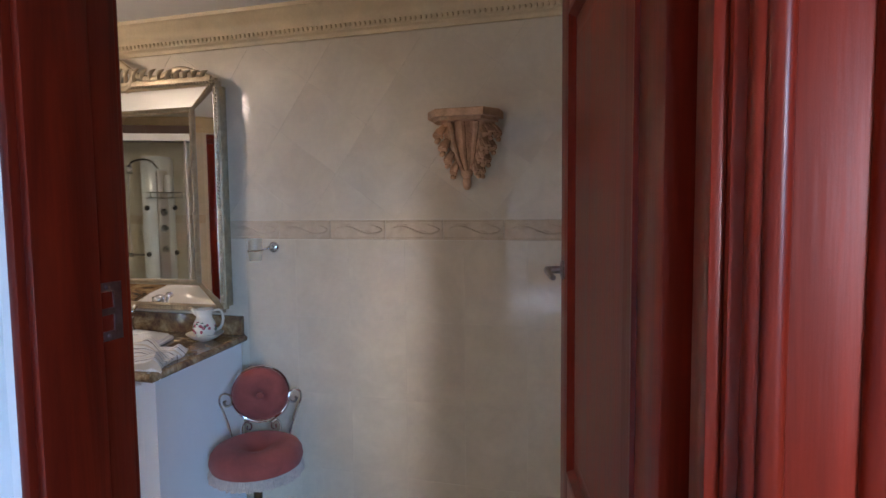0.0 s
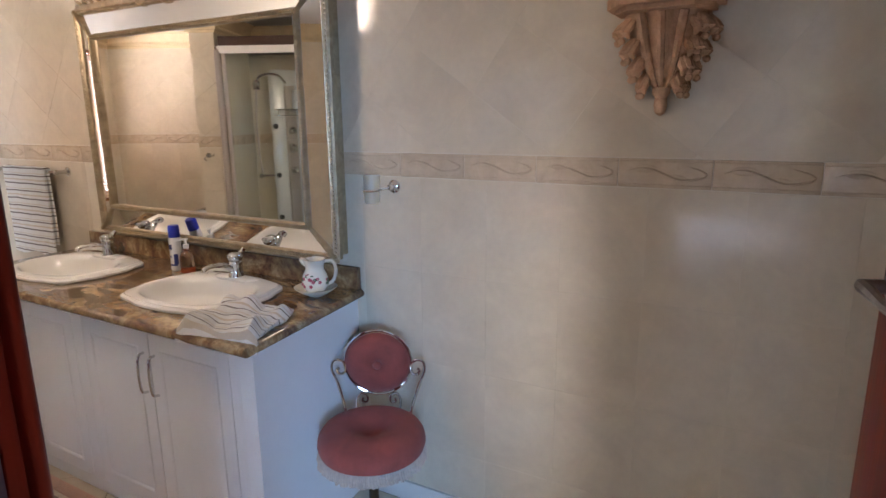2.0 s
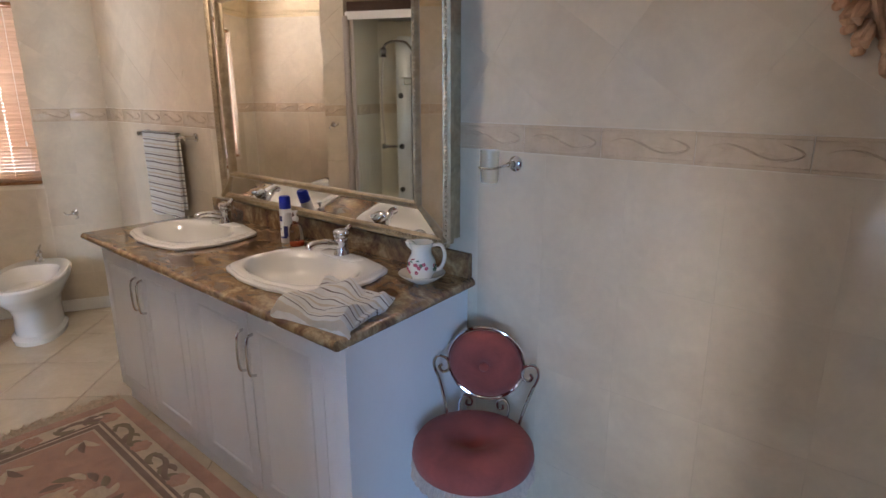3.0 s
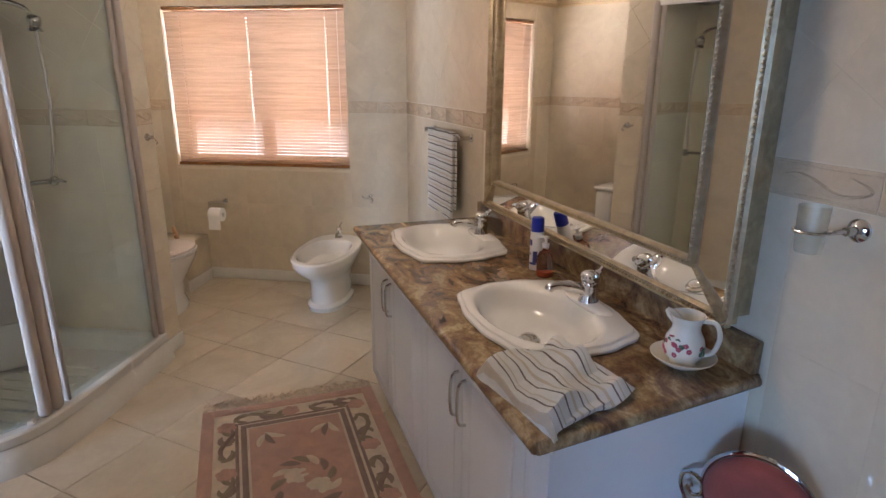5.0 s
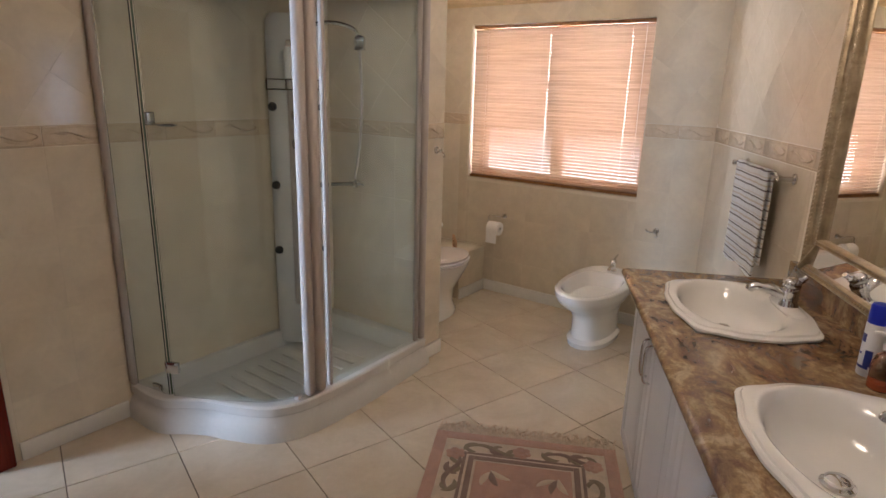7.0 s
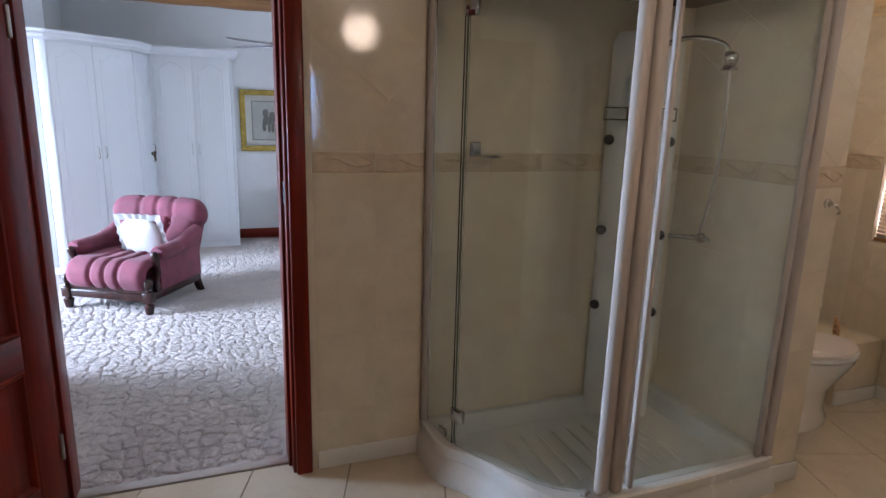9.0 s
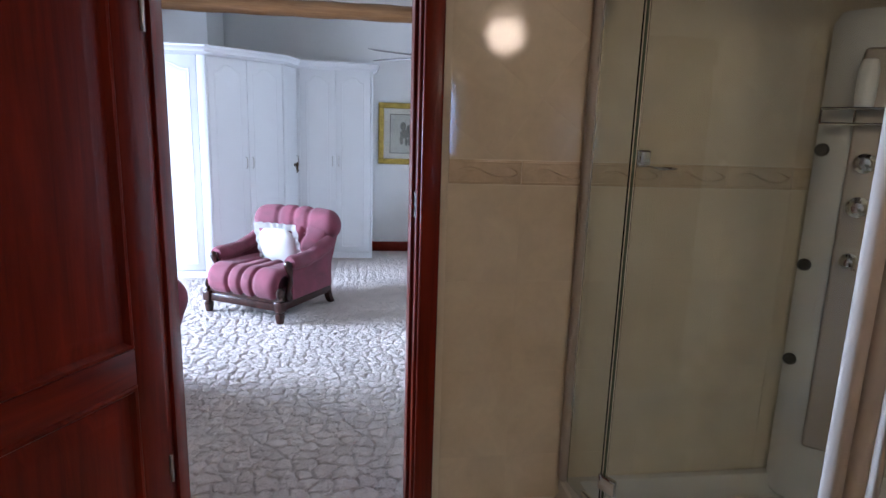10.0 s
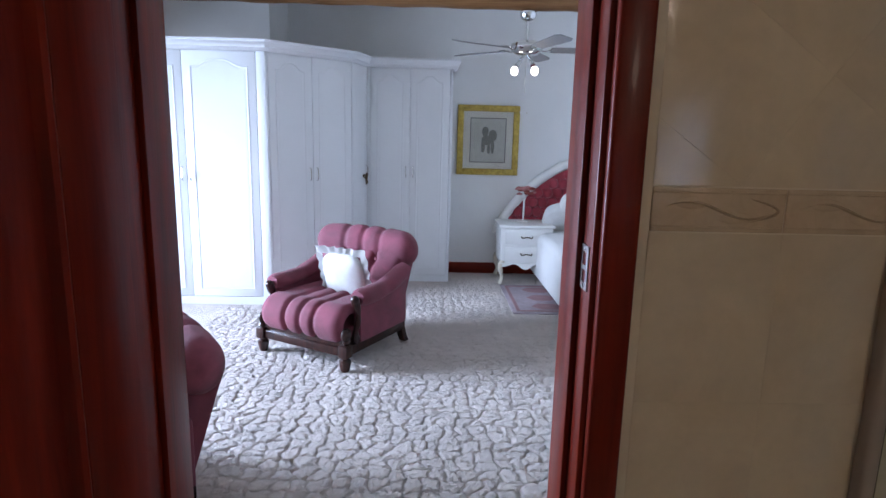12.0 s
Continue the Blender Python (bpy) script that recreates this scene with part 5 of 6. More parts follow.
for k in range(3):
    part("under_fold", sheet(30, 26, lambda u, v, k=k: Vector((-0.15 + 0.29 * u + 0.05 * (0.5 - v) + 0.004 * k, -0.135 + 0.262 * v, 0.002 + 0.008 * k + 0.002 * math.sin(u * 9 + k))), 0.006), towel_x, tow)

# ---- stool with back ----
st = thing("vanity_stool", "round dusty-rose velvet stool with scrolled chrome back", "stool", pose(-1.075, 2.235, 0, 0, 0, 27))
# local: front is -y
def seat_dent(p):
    r = math.hypot(p.x, p.y)
    if p.z > 0.43:
        p.z -= 0.034 * math.exp(-(r / 0.045) ** 2) - 0.006 * math.exp(-((r - 0.11) / 0.05) ** 2)
    return p


bm = bmesh.new()
prof_ = [(0.05, 0.395), (0.16, 0.395), (0.178, 0.405), (0.186, 0.43), (0.182, 0.455), (0.169, 0.474), (0.145, 0.486), (0.11, 0.490), (0.07, 0.482), (0.04, 0.464), (0.02, 0.452), (0.005, 0.449)]
lathe(prof_, 40, (0, 0, 0), bm)
part("seat", bm, dusty_rose, st, "rose velvet seat with sunken centre")
rnd = random.Random(4)
bm = bmesh.new()
for i in range(120):
    a0 = 2 * math.pi * i / 120
    r1 = 0.180 + 0.008 * rnd.random()
    tube([(0.176 * math.cos(a0), 0.176 * math.sin(a0), 0.408), (0.183 * math.cos(a0), 0.183 * math.sin(a0), 0.388), (r1 * math.cos(a0 + 0.02), r1 * math.sin(a0 + 0.02), 0.366 + 0.008 * rnd.random())], 0.0052, 5, bm)
fr = part("fringe", bm, fringe_mat, st, "cream fringe skirt")
fr["kind"] = "stuff"
part("post", lathe([(0.022, 0.10), (0.024, 0.14), (0.018, 0.16), (0.018, 0.30), (0.024, 0.31), (0.024, 0.34), (0.06, 0.392)], 18), bronze, st, "dull brass post")
for i in range(4):
    a = math.pi / 4 + i * math.pi / 2
    c, s = math.cos(a), math.sin(a)
    bm = tube(smooth_path([(0.012 * c, 0.012 * s, 0.14), (0.06 * c, 0.06 * s, 0.10), (0.13 * c, 0.13 * s, 0.045), (0.19 * c, 0.19 * s, 0.022), (0.205 * c, 0.205 * s, 0.012)], 5), 0.009, 8)
    blob((0.205 * c, 0.205 * s, 0.010), (0.014, 0.014, 0.010), 1, 8, 6, bm)
    part("leg", bm, chrome, st)
BY, BZ, BR = 0.185, 0.635, 0.118
bm = bmesh.new()
lathe([(0.02, -0.020), (BR * 0.8, -0.02), (BR, -0.010), (BR * 1.01, 0.004), (BR * 0.94, 0.018), (BR * 0.7, 0.030), (BR * 0.35, 0.030), (0.022, 0.022), (0.016, 0.016)], 40, (0, 0, 0), bm)
moved(bm, Matrix.Translation((0, BY, BZ)) @ pose(0, 0, 0, 96))
part("backrest", bm, dusty_rose, st, "round rose velvet back pad")
part("button", moved(blob((0, 0, 0), (0.016, 0.016, 0.009), 1, 14, 8), Matrix.Translation((0, BY - 0.027, BZ)) @ pose(0, 0, 0, 96)), dusty_rose, st)
bm = tube([(0.124 * math.cos(a), BY + 0.004, BZ + 0.124 * math.sin(a)) for a in [2 * math.pi * i / 40 for i in range(41)]], 0.006, 8)
part("back_ring", bm, chrome, st)
for sx in (-1, 1):
    pts = smooth_path([(sx * 0.115, 0.135, 0.40), (sx * 0.125, 0.16, 0.47), (sx * 0.155, BY, 0.56), (sx * 0.172, BY, 0.605), (sx * 0.168, BY, 0.638), (sx * 0.145, BY, 0.647), (sx * 0.122, BY, 0.630), (sx * 0.123, BY, 0.600), (sx * 0.143, BY, 0.590), (sx * 0.153, BY, 0.606), (sx * 0.145, BY, 0.615)], 5)
    part("scroll_arm", tube(pts, 0.0052, 7), chrome, st)
    pts = smooth_path([(sx * 0.075, 0.15, 0.44), (sx * 0.082, BY - 0.01, 0.49), (sx * 0.066, BY, 0.515), (sx * 0.044, BY, 0.503), (sx * 0.046, BY, 0.480), (sx * 0.062, BY, 0.482), (sx * 0.060, BY, 0.496)], 5)
    part("small_scroll", tube(pts, 0.0045, 7), chrome, st)

# ---- rug ----
RX0, RX1, RY0, RY1 = -3.06, -1.70, 1.095, 1.915
rug = thing("bath_rug", "sculpted rose and cream floral rug with fringe", "rug", pose(RX0, RY0, 0.001))
RL, RW = RX1 - RX0, RY1 - RY0
part("outer_border", joined(box(0, RL, 0, 0.055, 0, 0.013, 0.004), box(0, RL, RW - 0.055, RW, 0, 0.013, 0.004), box(0, 0.055, 0.055, RW - 0.055, 0, 0.013, 0.004), box(RL - 0.055, RL, 0.055, RW - 0.055, 0, 0.013, 0.004)), rug_rose, rug)
part("cream_band", box(0.05, RL - 0.05, 0.05, RW - 0.05, 0, 0.010), rug_cream, rug)
part("inner_frame", joined(*[box(*b, 0, 0.0125, 0.003) for b in ((0.17, RL - 0.17, 0.17, 0.195), (0.17, RL - 0.17, RW - 0.195, RW - 0.17), (0.17, 0.195, 0.195, RW - 0.195), (RL - 0.195, RL - 0.17, 0.195, RW - 0.195))]), rug_taupe, rug)
part("field", box(0.205, RL - 0.205, 0.205, RW - 0.205, 0, 0.0135, 0.004), rug_rose, rug)
rnd = random.Random(11)


def leafy(cx, cy, ln, wd, ang, z=0.0135, curl=0.4):
    pts, rad = [], []
    for i in range(7):
        k = i / 6
        a = ang + curl * (k - 0.5)
        pts.append((cx + (k - 0.5) * ln * math.cos(a), cy + (k - 0.5) * ln * math.sin(a), z - 0.004))
        rad.append(max(0.002, wd * math.sin(math.pi * (0.08 + 0.84 * k))))
    return tube(pts, rad, 8, None, 0.42)


def bloom(cx, cy, r, z=0.012):
    bm = bmesh.new()
    for i in range(6):
        a = i * math.pi / 3 + 0.2
        blob((cx + r * 0.62 * math.cos(a), cy + r * 0.62 * math.sin(a), z), (r * 0.46, r * 0.46, 0.0045), 1, 8, 4, bm)
    blob((cx, cy, z + 0.002), (r * 0.34, r * 0.34, 0.005), 1, 8, 4, bm)
    return bm


def border_spot(t):
    """A place along the middle of the cream band, t in 0..1, and the way it runs."""
    a, b = RL - 0.22, RW - 0.22
    d = t * 2 * (a + b)
    if d < a:
        return 0.11 + d, 0.11, 0
    if d < a + b:
        return RL - 0.11, 0.11 + d - a, math.pi / 2
    if d < 2 * a + b:
        return RL - 0.11 - (d - a - b), RW - 0.11, math.pi
    return 0.11, RW - 0.11 - (d - 2 * a - b), -math.pi / 2


nb = 30
for i in range(nb):
    x, y, a = border_spot((i + 0.5) / nb)
    if i % 3 == 0:
        part("flower", bloom(x, y, 0.042), rug_rose, rug)
        part("leaf", leafy(x + 0.05 * math.cos(a), y + 0.05 * math.sin(a), 0.07, 0.013, a + 0.8), rug_green, rug)
    else:
        sg = 1 if i % 2 else -1
        part("leaf", leafy(x + 0.02 * sg * math.sin(a), y - 0.02 * sg * math.cos(a), 0.10, 0.016, a + 0.55 * sg, curl=1.1 * sg), rug_taupe if i % 3 == 1 else rug_green, rug)
        part("leaf", leafy(x - 0.022 * sg * math.sin(a), y + 0.022 * sg * math.cos(a), 0.06, 0.011, a - 0.6 * sg, curl=-0.8 * sg), rug_green, rug)
for i in range(10):
    pts = []
    for q in range(15):
        x, y, a = border_spot((i + 0.12 + 0.76 * q / 14) / 10 % 1.0)
        w = 0.026 * math.sin(2 * math.pi * q / 14)
        pts.append((x - w * math.sin(a), y + w * math.cos(a), 0.0105))
    part("vine", tube(pts, [0.004 + 0.009 * math.sin(math.pi * q / 14) for q in range(15)], 6, None, 0.5), rug_green if i % 2 else rug_taupe, rug)
part("second_frame", joined(*[box(*b, 0, 0.0122, 0.003) for b in ((0.145, RL - 0.145, 0.145, 0.160), (0.145, RL - 0.145, RW - 0.160, RW - 0.145), (0.145, 0.160, 0.160, RW - 0.160), (RL - 0.160, RL - 0.145, 0.160, RW - 0.160))]), rug_taupe, rug)
for sx in (0, 1):
    for sy in (0, 1):
        cx, cy = 0.27 if not sx else RL - 0.27, 0.27 if not sy else RW - 0.27
        for k in range(3):
            a = math.atan2(RW / 2 - cy, RL / 2 - cx) + (k - 1) * 0.7
            part("leaf", leafy(cx + 0.05 * math.cos(a), cy + 0.05 * math.sin(a), 0.10, 0.016, a, 0.0165), rug_taupe if k == 1 else rug_cream, rug)
for i in range(14):
    a = 2 * math.pi * i / 14
    x, y = RL / 2 + 0.17 * math.cos(a), RW / 2 + 0.11 * math.sin(a)
    part("leaf", leafy(x, y, 0.085, 0.018, a + 0.9, 0.0165), (rug_cream, rug_green, rug_taupe)[i % 3], rug)
for i in range(5):
    a = 2 * math.pi * i / 5
    part("flower", bloom(RL / 2 + 0.075 * math.cos(a), RW / 2 + 0.05 * math.sin(a), 0.05, 0.0165), rug_cream if i % 2 else rug_rose, rug)
for x0, sg in ((0, -1), (RL, 1)):
    bm = bmesh.new()
    for i in range(150):
        y = RW * (i + 0.5) / 150
        l = 0.05 + 0.06 * rnd.random()
        w = 0.034 * (rnd.random() - 0.5) + 0.010 * math.sin(i * 0.21)
        tube([(x0, y, 0.006), (x0 + sg * l * 0.5, y + w * 0.5, 0.009), (x0 + sg * l, y + w * 2.6, 0.004)], [0.0045, 0.004, 0.003], 5, bm)
    fr = part("fringe", bm, rug_fringe, rug, "tangled cream fringe")
    fr["kind"] = "stuff"

# ceiling lamp of the bathroom
cl = thing("ceiling_light", "lit frosted dome ceiling light", "ceiling lamp", pose(-2.15, 1.45, 2.3))
part("base", lathe([(0.05, 0), (0.15, 0), (0.155, -0.012), (0.14, -0.022), (0.05, -0.024)], 32), white_paint, cl)
ob = part("diffuser", lathe([(0.105, -0.022), (0.102, -0.04), (0.085, -0.065), (0.055, -0.082), (0.02, -0.088), (0.004, -0.088)], 32), dome_glow, cl, "lit frosted glass dome")
ob.visible_shadow = False


# ---- bedroom things ----
def wardrobe(m, w, ndoors, label, depth=0.58, side=0.04, h=2.02, filler=0.0):
    """Local: x 0..w along the front, y 0 at the front and into the unit, z up."""
    th = thing("wardrobe", label, "wardrobe", m, "run of built-in wardrobes")
    part("body", box(0, w, 0.022, depth, 0.0, 2.10, 0.003), cup_white, th)
    part("plinth", box(0, w, 0.006, 0.02, 0.0, 0.07), cup_white, th)
    a = side
    dw = (w - 2 * side - filler) / ndoors
    part("frame_stile", box(0, side - 0.002, 0.0, 0.021, 0.07, 2.10, 0.002), cup_white, th)
    part("frame_stile", box(w - side - filler + 0.002, w, 0.0, 0.021, 0.07, 2.10, 0.002), cup_white, th)
    part("frame_rail", box(side, w - side, 0.0, 0.021, 0.075 + h + 0.004, 2.10, 0.002), cup_white, th)
    for i in range(ndoors):
        d = part("door", moved(cupboard_door(dw - 0.004, h, arch=0.055, fr=0.06), Matrix.Translation((a + i * dw + 0.002, 0, 0.075))), cup_white, th, "arched routed door")
        hx = a + i * dw + (dw - 0.035 if i % 2 == 0 else 0.035)
        part("handle", moved(bow_handle(0.11, 0.005, 0.024), Matrix.Translation((hx, 0, 1.06))), chrome, d, "chrome bow handle")
    return th


def crown(pts):
    """Crown moulding along plan points (front line of the wardrobes)."""
    ps = [Vector((*p, 0)) for p in pts]
    n = len(ps)
    nr_ = []
    for i in range(n):
        a = (ps[i] - ps[max(i - 1, 0)]).normalized() if i else (ps[1] - ps[0]).normalized()
        b = (ps[min(i + 1, n - 1)] - ps[i]).normalized() if i < n - 1 else a
        na, nb = Vector((-a.y, a.x, 0)), Vector((-b.y, b.x, 0))
        m = na + nb
        nr_.append(m / max(0.3, m.dot(na)))
    lp = [[p + m * o + Vector((0, 0, z)) for o, z in ((-0.06, 2.10), (0.004, 2.10), (0.012, 2.115), (0.03, 2.125), (0.035, 2.15), (0.05, 2.165), (0.052, 2.185), (-0.06, 2.185))] for p, m in zip(ps, nr_)]
    return rings(bmesh.new(), lp, True, True, True)


# in the room's frame (u to the entry side, v into the bathroom); fronts face +v
wardrobe(RM @ pose(1.735, -3.84, 0, 0, 0, 180) @ pose(-1.33, 0, 0), 1.33, 2, "white wardrobe with two arched panel doors lit by window", 0.60, 0.075)
wardrobe(RM @ pose(1.733, -3.84, 0, 0, 0, math.degrees(math.atan2(-0.56, -0.633))), 0.845, 2, "white corner wardrobe set at an angle", 0.30, 0.02)
wardrobe(RM @ pose(1.10, -4.40, 0, 0, 0, math.degrees(math.atan2(-0.355, -0.088))), 0.366, 1, "narrow white wardrobe door closing the corner run", 0.25, 0.012)
wardrobe(RM @ pose(0.186, -4.76, 0, 0, 0, 180) @ pose(-0.826, 0, 0), 0.826, 2, "white wardrobe with two arched panel doors near picture", 0.40, 0.03)
cr = solid("trim", crown([(0.166, -5.1), (0.166, -4.752), (1.006, -4.752), (1.093, -4.394), (1.733, -3.832), (3.08, -3.832)]), cup_white, RM, "structure", "white crown moulding along wardrobe tops", "moulding")

# bronze ornament on the corner wardrobe's knob
bm = blob((0, -0.02, 0), (0.018, 0.014, 0.026), 1, 10, 8)
blob((0.004, -0.022, 0.034), (0.012, 0.011, 0.013), 1, 8, 6, bm)
for sx in (-1, 1):
    tube(smooth_path([(sx * 0.008, -0.014, 0.012), (sx * 0.035, -0.012, 0.03), (sx * 0.052, -0.012, 0.012), (sx * 0.03, -0.012, -0.002)], 4), [0.005, 0.008, 0.010, 0.011, 0.011, 0.011, 0.010, 0.009, 0.008, 0.007, 0.006, 0.005, 0.004], 7, bm, 0.5)
    tube([(sx * 0.008, -0.02, -0.02), (sx * 0.02, -0.026, -0.045), (sx * 0.012, -0.02, -0.068)], [0.008, 0.006, 0.004], 7, bm)
pt = Vector((1.10, -4.40, 0)) + Vector((-0.088, -0.355, 0)) * 0.62
tagged(solid("hanging_ornament", bm, bronze, RM @ pose(pt.x - 0.02, pt.y + 0.004, 1.06, 0, 0, math.degrees(math.atan2(-0.355, -0.088))), ""), "small dark bronze winged ornament hanging on wardrobe", "ornament")

# tufted armchair: local front is -y, width along x
ac = thing("armchair", "low mauve velvet tufted armchair with carved dark wood base", "armchair", RM @ pose(1.225, -2.57, 0, 0, 0, 150), "pair of tufted armchairs")
ac.scale = (1.07, 1.05, 1.05)
hw = 0.345
part("base_frame", joined(box(-hw, hw, 0.0, 0.03, 0.095, 0.150, 0.006), box(-hw, -hw + 0.03, 0.03, 0.66, 0.095, 0.150, 0.006), box(hw - 0.03, hw, 0.03, 0.66, 0.095, 0.150, 0.006), box(-hw, hw, 0.63, 0.66, 0.095, 0.150, 0.006), box(-hw + 0.02, hw - 0.02, 0.02, 0.64, 0.12, 0.19)), dark_wood, ac)
for sx in (-1, 1):
    part("leg", lathe([(0.018, 0), (0.026, 0.006), (0.034, 0.05), (0.036, 0.07), (0.022, 0.085), (0.03, 0.095), (0.03, 0.112)], 16, (sx * (hw - 0.02), 0.018, 0)), dark_wood, ac, "turned dark wood foot")
    part("leg", rings(bmesh.new(), [[(sx * (hw - 0.02) + x, 0.63 + y + oy, z) for x, y in ((-0.022, -0.022), (0.022, -0.022), (0.022, 0.022), (-0.022, 0.022))] for z, oy in ((0, 0.05), (0.05, 0.02), (0.11, 0.0))], True, True, True), dark_wood, ac)
    part("corner_block", box(sx * (hw - 0.018) - 0.032, sx * (hw - 0.018) + 0.032, -0.012, 0.05, 0.09, 0.165, 0.006), dark_wood, ac)


GROOVES = (-0.34, 0.02, 0.36)


def channel(t):
    """How deep the stitched grooves cut in at t, -1..1 across the chair."""
    return max(math.exp(-((t - g) / 0.055) ** 2) for g in GROOVES)


def seat_shape(u, v):
    """Channel-tufted seat that rolls over its front edge; v from the foot of the front up and back to the backrest."""
    t = 2 * u - 1
    x = 0.315 * t
    c = channel(t)
    side = max(0.0, (abs(t) - 0.78) / 0.22)
    drop = 1 - math.sqrt(max(0.0, 1 - side ** 2))
    r = 0.122 * (1 - 0.15 * c) * (1 - 0.40 * drop)
    if v < 0.5:
        a = math.pi * (1.32 - 0.94 * v / 0.5)
        return Vector((x, 0.095 + r * 1.05 * math.cos(a), 0.268 + r * math.sin(a)))
    k = (v - 0.5) / 0.5
    y0 = 0.095 + 0.122 * 1.05 * math.cos(0.38 * math.pi)
    z = 0.268 + r * math.sin(0.38 * math.pi)
    z += 0.014 * math.sin(min(1.0, k * 1.7) * math.pi / 2) - 0.02 * k - 0.020 * c * k - 0.03 * drop
    for g in GROOVES:
        z -= 0.026 * math.exp(-((t - g) / 0.07) ** 2 - ((k - 0.42) / 0.10) ** 2)
    return Vector((x, y0 + (0.60 - y0) * k, z))


bm = sheet(64, 48, seat_shape)
part("seat_cushion", joined(bm, box(-0.305, 0.305, 0.03, 0.62, 0.15, 0.255, 0.02)), mauve_velvet, ac, "channel-tufted seat with rolled front")
# backrest: a tapered tufted panel under a thick roll with rounded ends
lp = []
NX = 72
for i in range(NX + 1):
    t = 2 * i / NX - 1
    e = max(0.0, (abs(t) - 0.72) / 0.28)
    f = math.sqrt(max(0.0, 1 - e ** 2.2)) if e < 1 else 0.0
    r = max(0.004, f * (1 - 0.15 * channel(t)))
    x = 0.405 * t
    lp.append([(x, 0.715 - 0.025 * abs(t) ** 2 + 0.098 * r * math.cos(q), 0.655 - 0.022 * t * t + 0.118 * r * math.sin(q)) for q in [2 * math.pi * j / 26 for j in range(26)]])
roll = rings(bmesh.new(), lp, True, True, True)


def back_shape(u, v):
    t = 2 * u - 1
    w = 0.285 + 0.065 * v ** 1.5
    c = channel(t)
    e = max(0.0, (abs(t) - 0.82) / 0.18)
    puff = 0.045 * math.sqrt(max(0.0, 1 - e * e)) - 0.026 * c * (0.35 + 0.65 * v)
    for g in GROOVES:
        puff -= 0.030 * math.exp(-((t - g) / 0.08) ** 2 - ((v - 0.82) / 0.12) ** 2)
    puff -= 0.014 * math.exp(-((v - 0.40) / 0.05) ** 2)
    return Vector((w * t, 0.545 + 0.11 * v - puff * 0.95, 0.30 + 0.31 * v + puff * 0.25))


bm = sheet(64, 30, back_shape)
core = rings(bmesh.new(), [[(x * 0.30, 0.535, 0.15), (x * 0.30, 0.66, 0.15), (x * 0.345, 0.775, 0.60), (x * 0.345, 0.72, 0.66), (x * 0.345, 0.655, 0.60), (x * 0.30, 0.56, 0.32)] for x in (-1, 1)], True, True, True)
part("backrest", joined(bm, core, roll), mauve_velvet, ac, "button-tufted back with a thick rolled top")
for g in GROOVES:
    part("button", blob((0.345 * g, 0.628, 0.562), (0.013, 0.009, 0.013), 1, 10, 6), mauve_velvet, ac)
for sx in (-1, 1):
    lp = []
    for i in range(21):
        k = i / 20
        y = 0.125 + 0.50 * k
        zc = 0.435 - 0.012 * math.sin(k * math.pi) + 0.075 * k ** 2.5
        r = 0.066 * (1 - 0.10 * math.exp(-((k - 0.52) / 0.05) ** 2)) * (math.sqrt(1 - (1 - k / 0.12) ** 2 * 0.5) if k < 0.12 else 1)
        lp.append([(sx * (0.338 + r * math.cos(q)), y, zc + r * 0.85 * math.sin(q)) for q in [2 * math.pi * j / 18 for j in range(18)]])
    part("armrest", joined(rings(bmesh.new(), lp, True, True, True), box(min(sx * 0.295, sx * 0.352), max(sx * 0.295, sx * 0.352), 0.14, 0.66, 0.148, 0.44, 0.012)), mauve_velvet, ac)
    bm = tube(smooth_path([(sx * 0.338, 0.118, 0.155), (sx * 0.338, 0.105, 0.22), (sx * 0.338, 0.13, 0.29), (sx * 0.338, 0.132, 0.35), (sx * 0.338, 0.108, 0.41), (sx * 0.338, 0.12, 0.445)], 4), [0.020, 0.023, 0.025, 0.022, 0.018, 0.016, 0.018, 0.021, 0.021, 0.018, 0.015, 0.015, 0.018, 0.022, 0.025, 0.027, 0.027, 0.026, 0.024, 0.018, 0.012], 9)
    blob((sx * 0.338, 0.100, 0.425), (0.030, 0.024, 0.030), 1, 12, 8, bm)
    part("arm_scroll", bm, dark_wood, ac, "carved dark wood arm scroll")
    bm = blob((sx * 0.325, 0.03, 0.225), (0.024, 0.040, 0.042), 0.9, 14, 10)
    blob((sx * 0.340, 0.028, 0.232), (0.018, 0.024, 0.024), 1, 12, 8, bm)
    blob((sx * 0.328, 0.030, 0.180), (0.020, 0.030, 0.022), 0.9, 10, 6, bm)
    part("seat_scroll", bm, dark_wood, ac, "carved dark wood seat boss")
copy_thing(ac, RM @ pose(2.045, -0.80, 0, 0, 0, 130) @ Matrix.Diagonal((1.0, 1.0, 0.90, 1)))

pil = thing("cushion", "white ruffled cushion leaning on armchair back", "cushion", RM @ pose(1.225, -2.57, 0, 0, 0, 150) @ pose(0.055, 0.40, 0.495, -74, 0, 3) @ Matrix.Diagonal((1.06, 1.16, 0.9, 1)))
bm = blob((0, 0, 0), (0.155, 0.155, 0.055), 0.55, 28, 12, None, lambda p: Vector((p.x * (1 - 0.0), p.y, p.z * (1 - 0.5 * (max(abs(p.x), abs(p.y)) / 0.155) ** 2))))
part("pad", bm, white_linen, pil)
bm = bmesh.new()
loops = []
for r, ph in ((0.148, 0), (0.172, 1), (0.196, 2)):
    lp_ = []
    for i in range(120):
        t = 2 * math.pi * i / 120
        c, s = math.cos(t), math.sin(t)
        q = max(abs(c), abs(s))
        lp_.append((r * c / q * (0.96 + 0.04 * q), r * s / q * (0.96 + 0.04 * q), (0.010 * math.sin(i * 2 * math.pi / 6) if ph else 0) * ph / 2))
    loops.append(lp_)
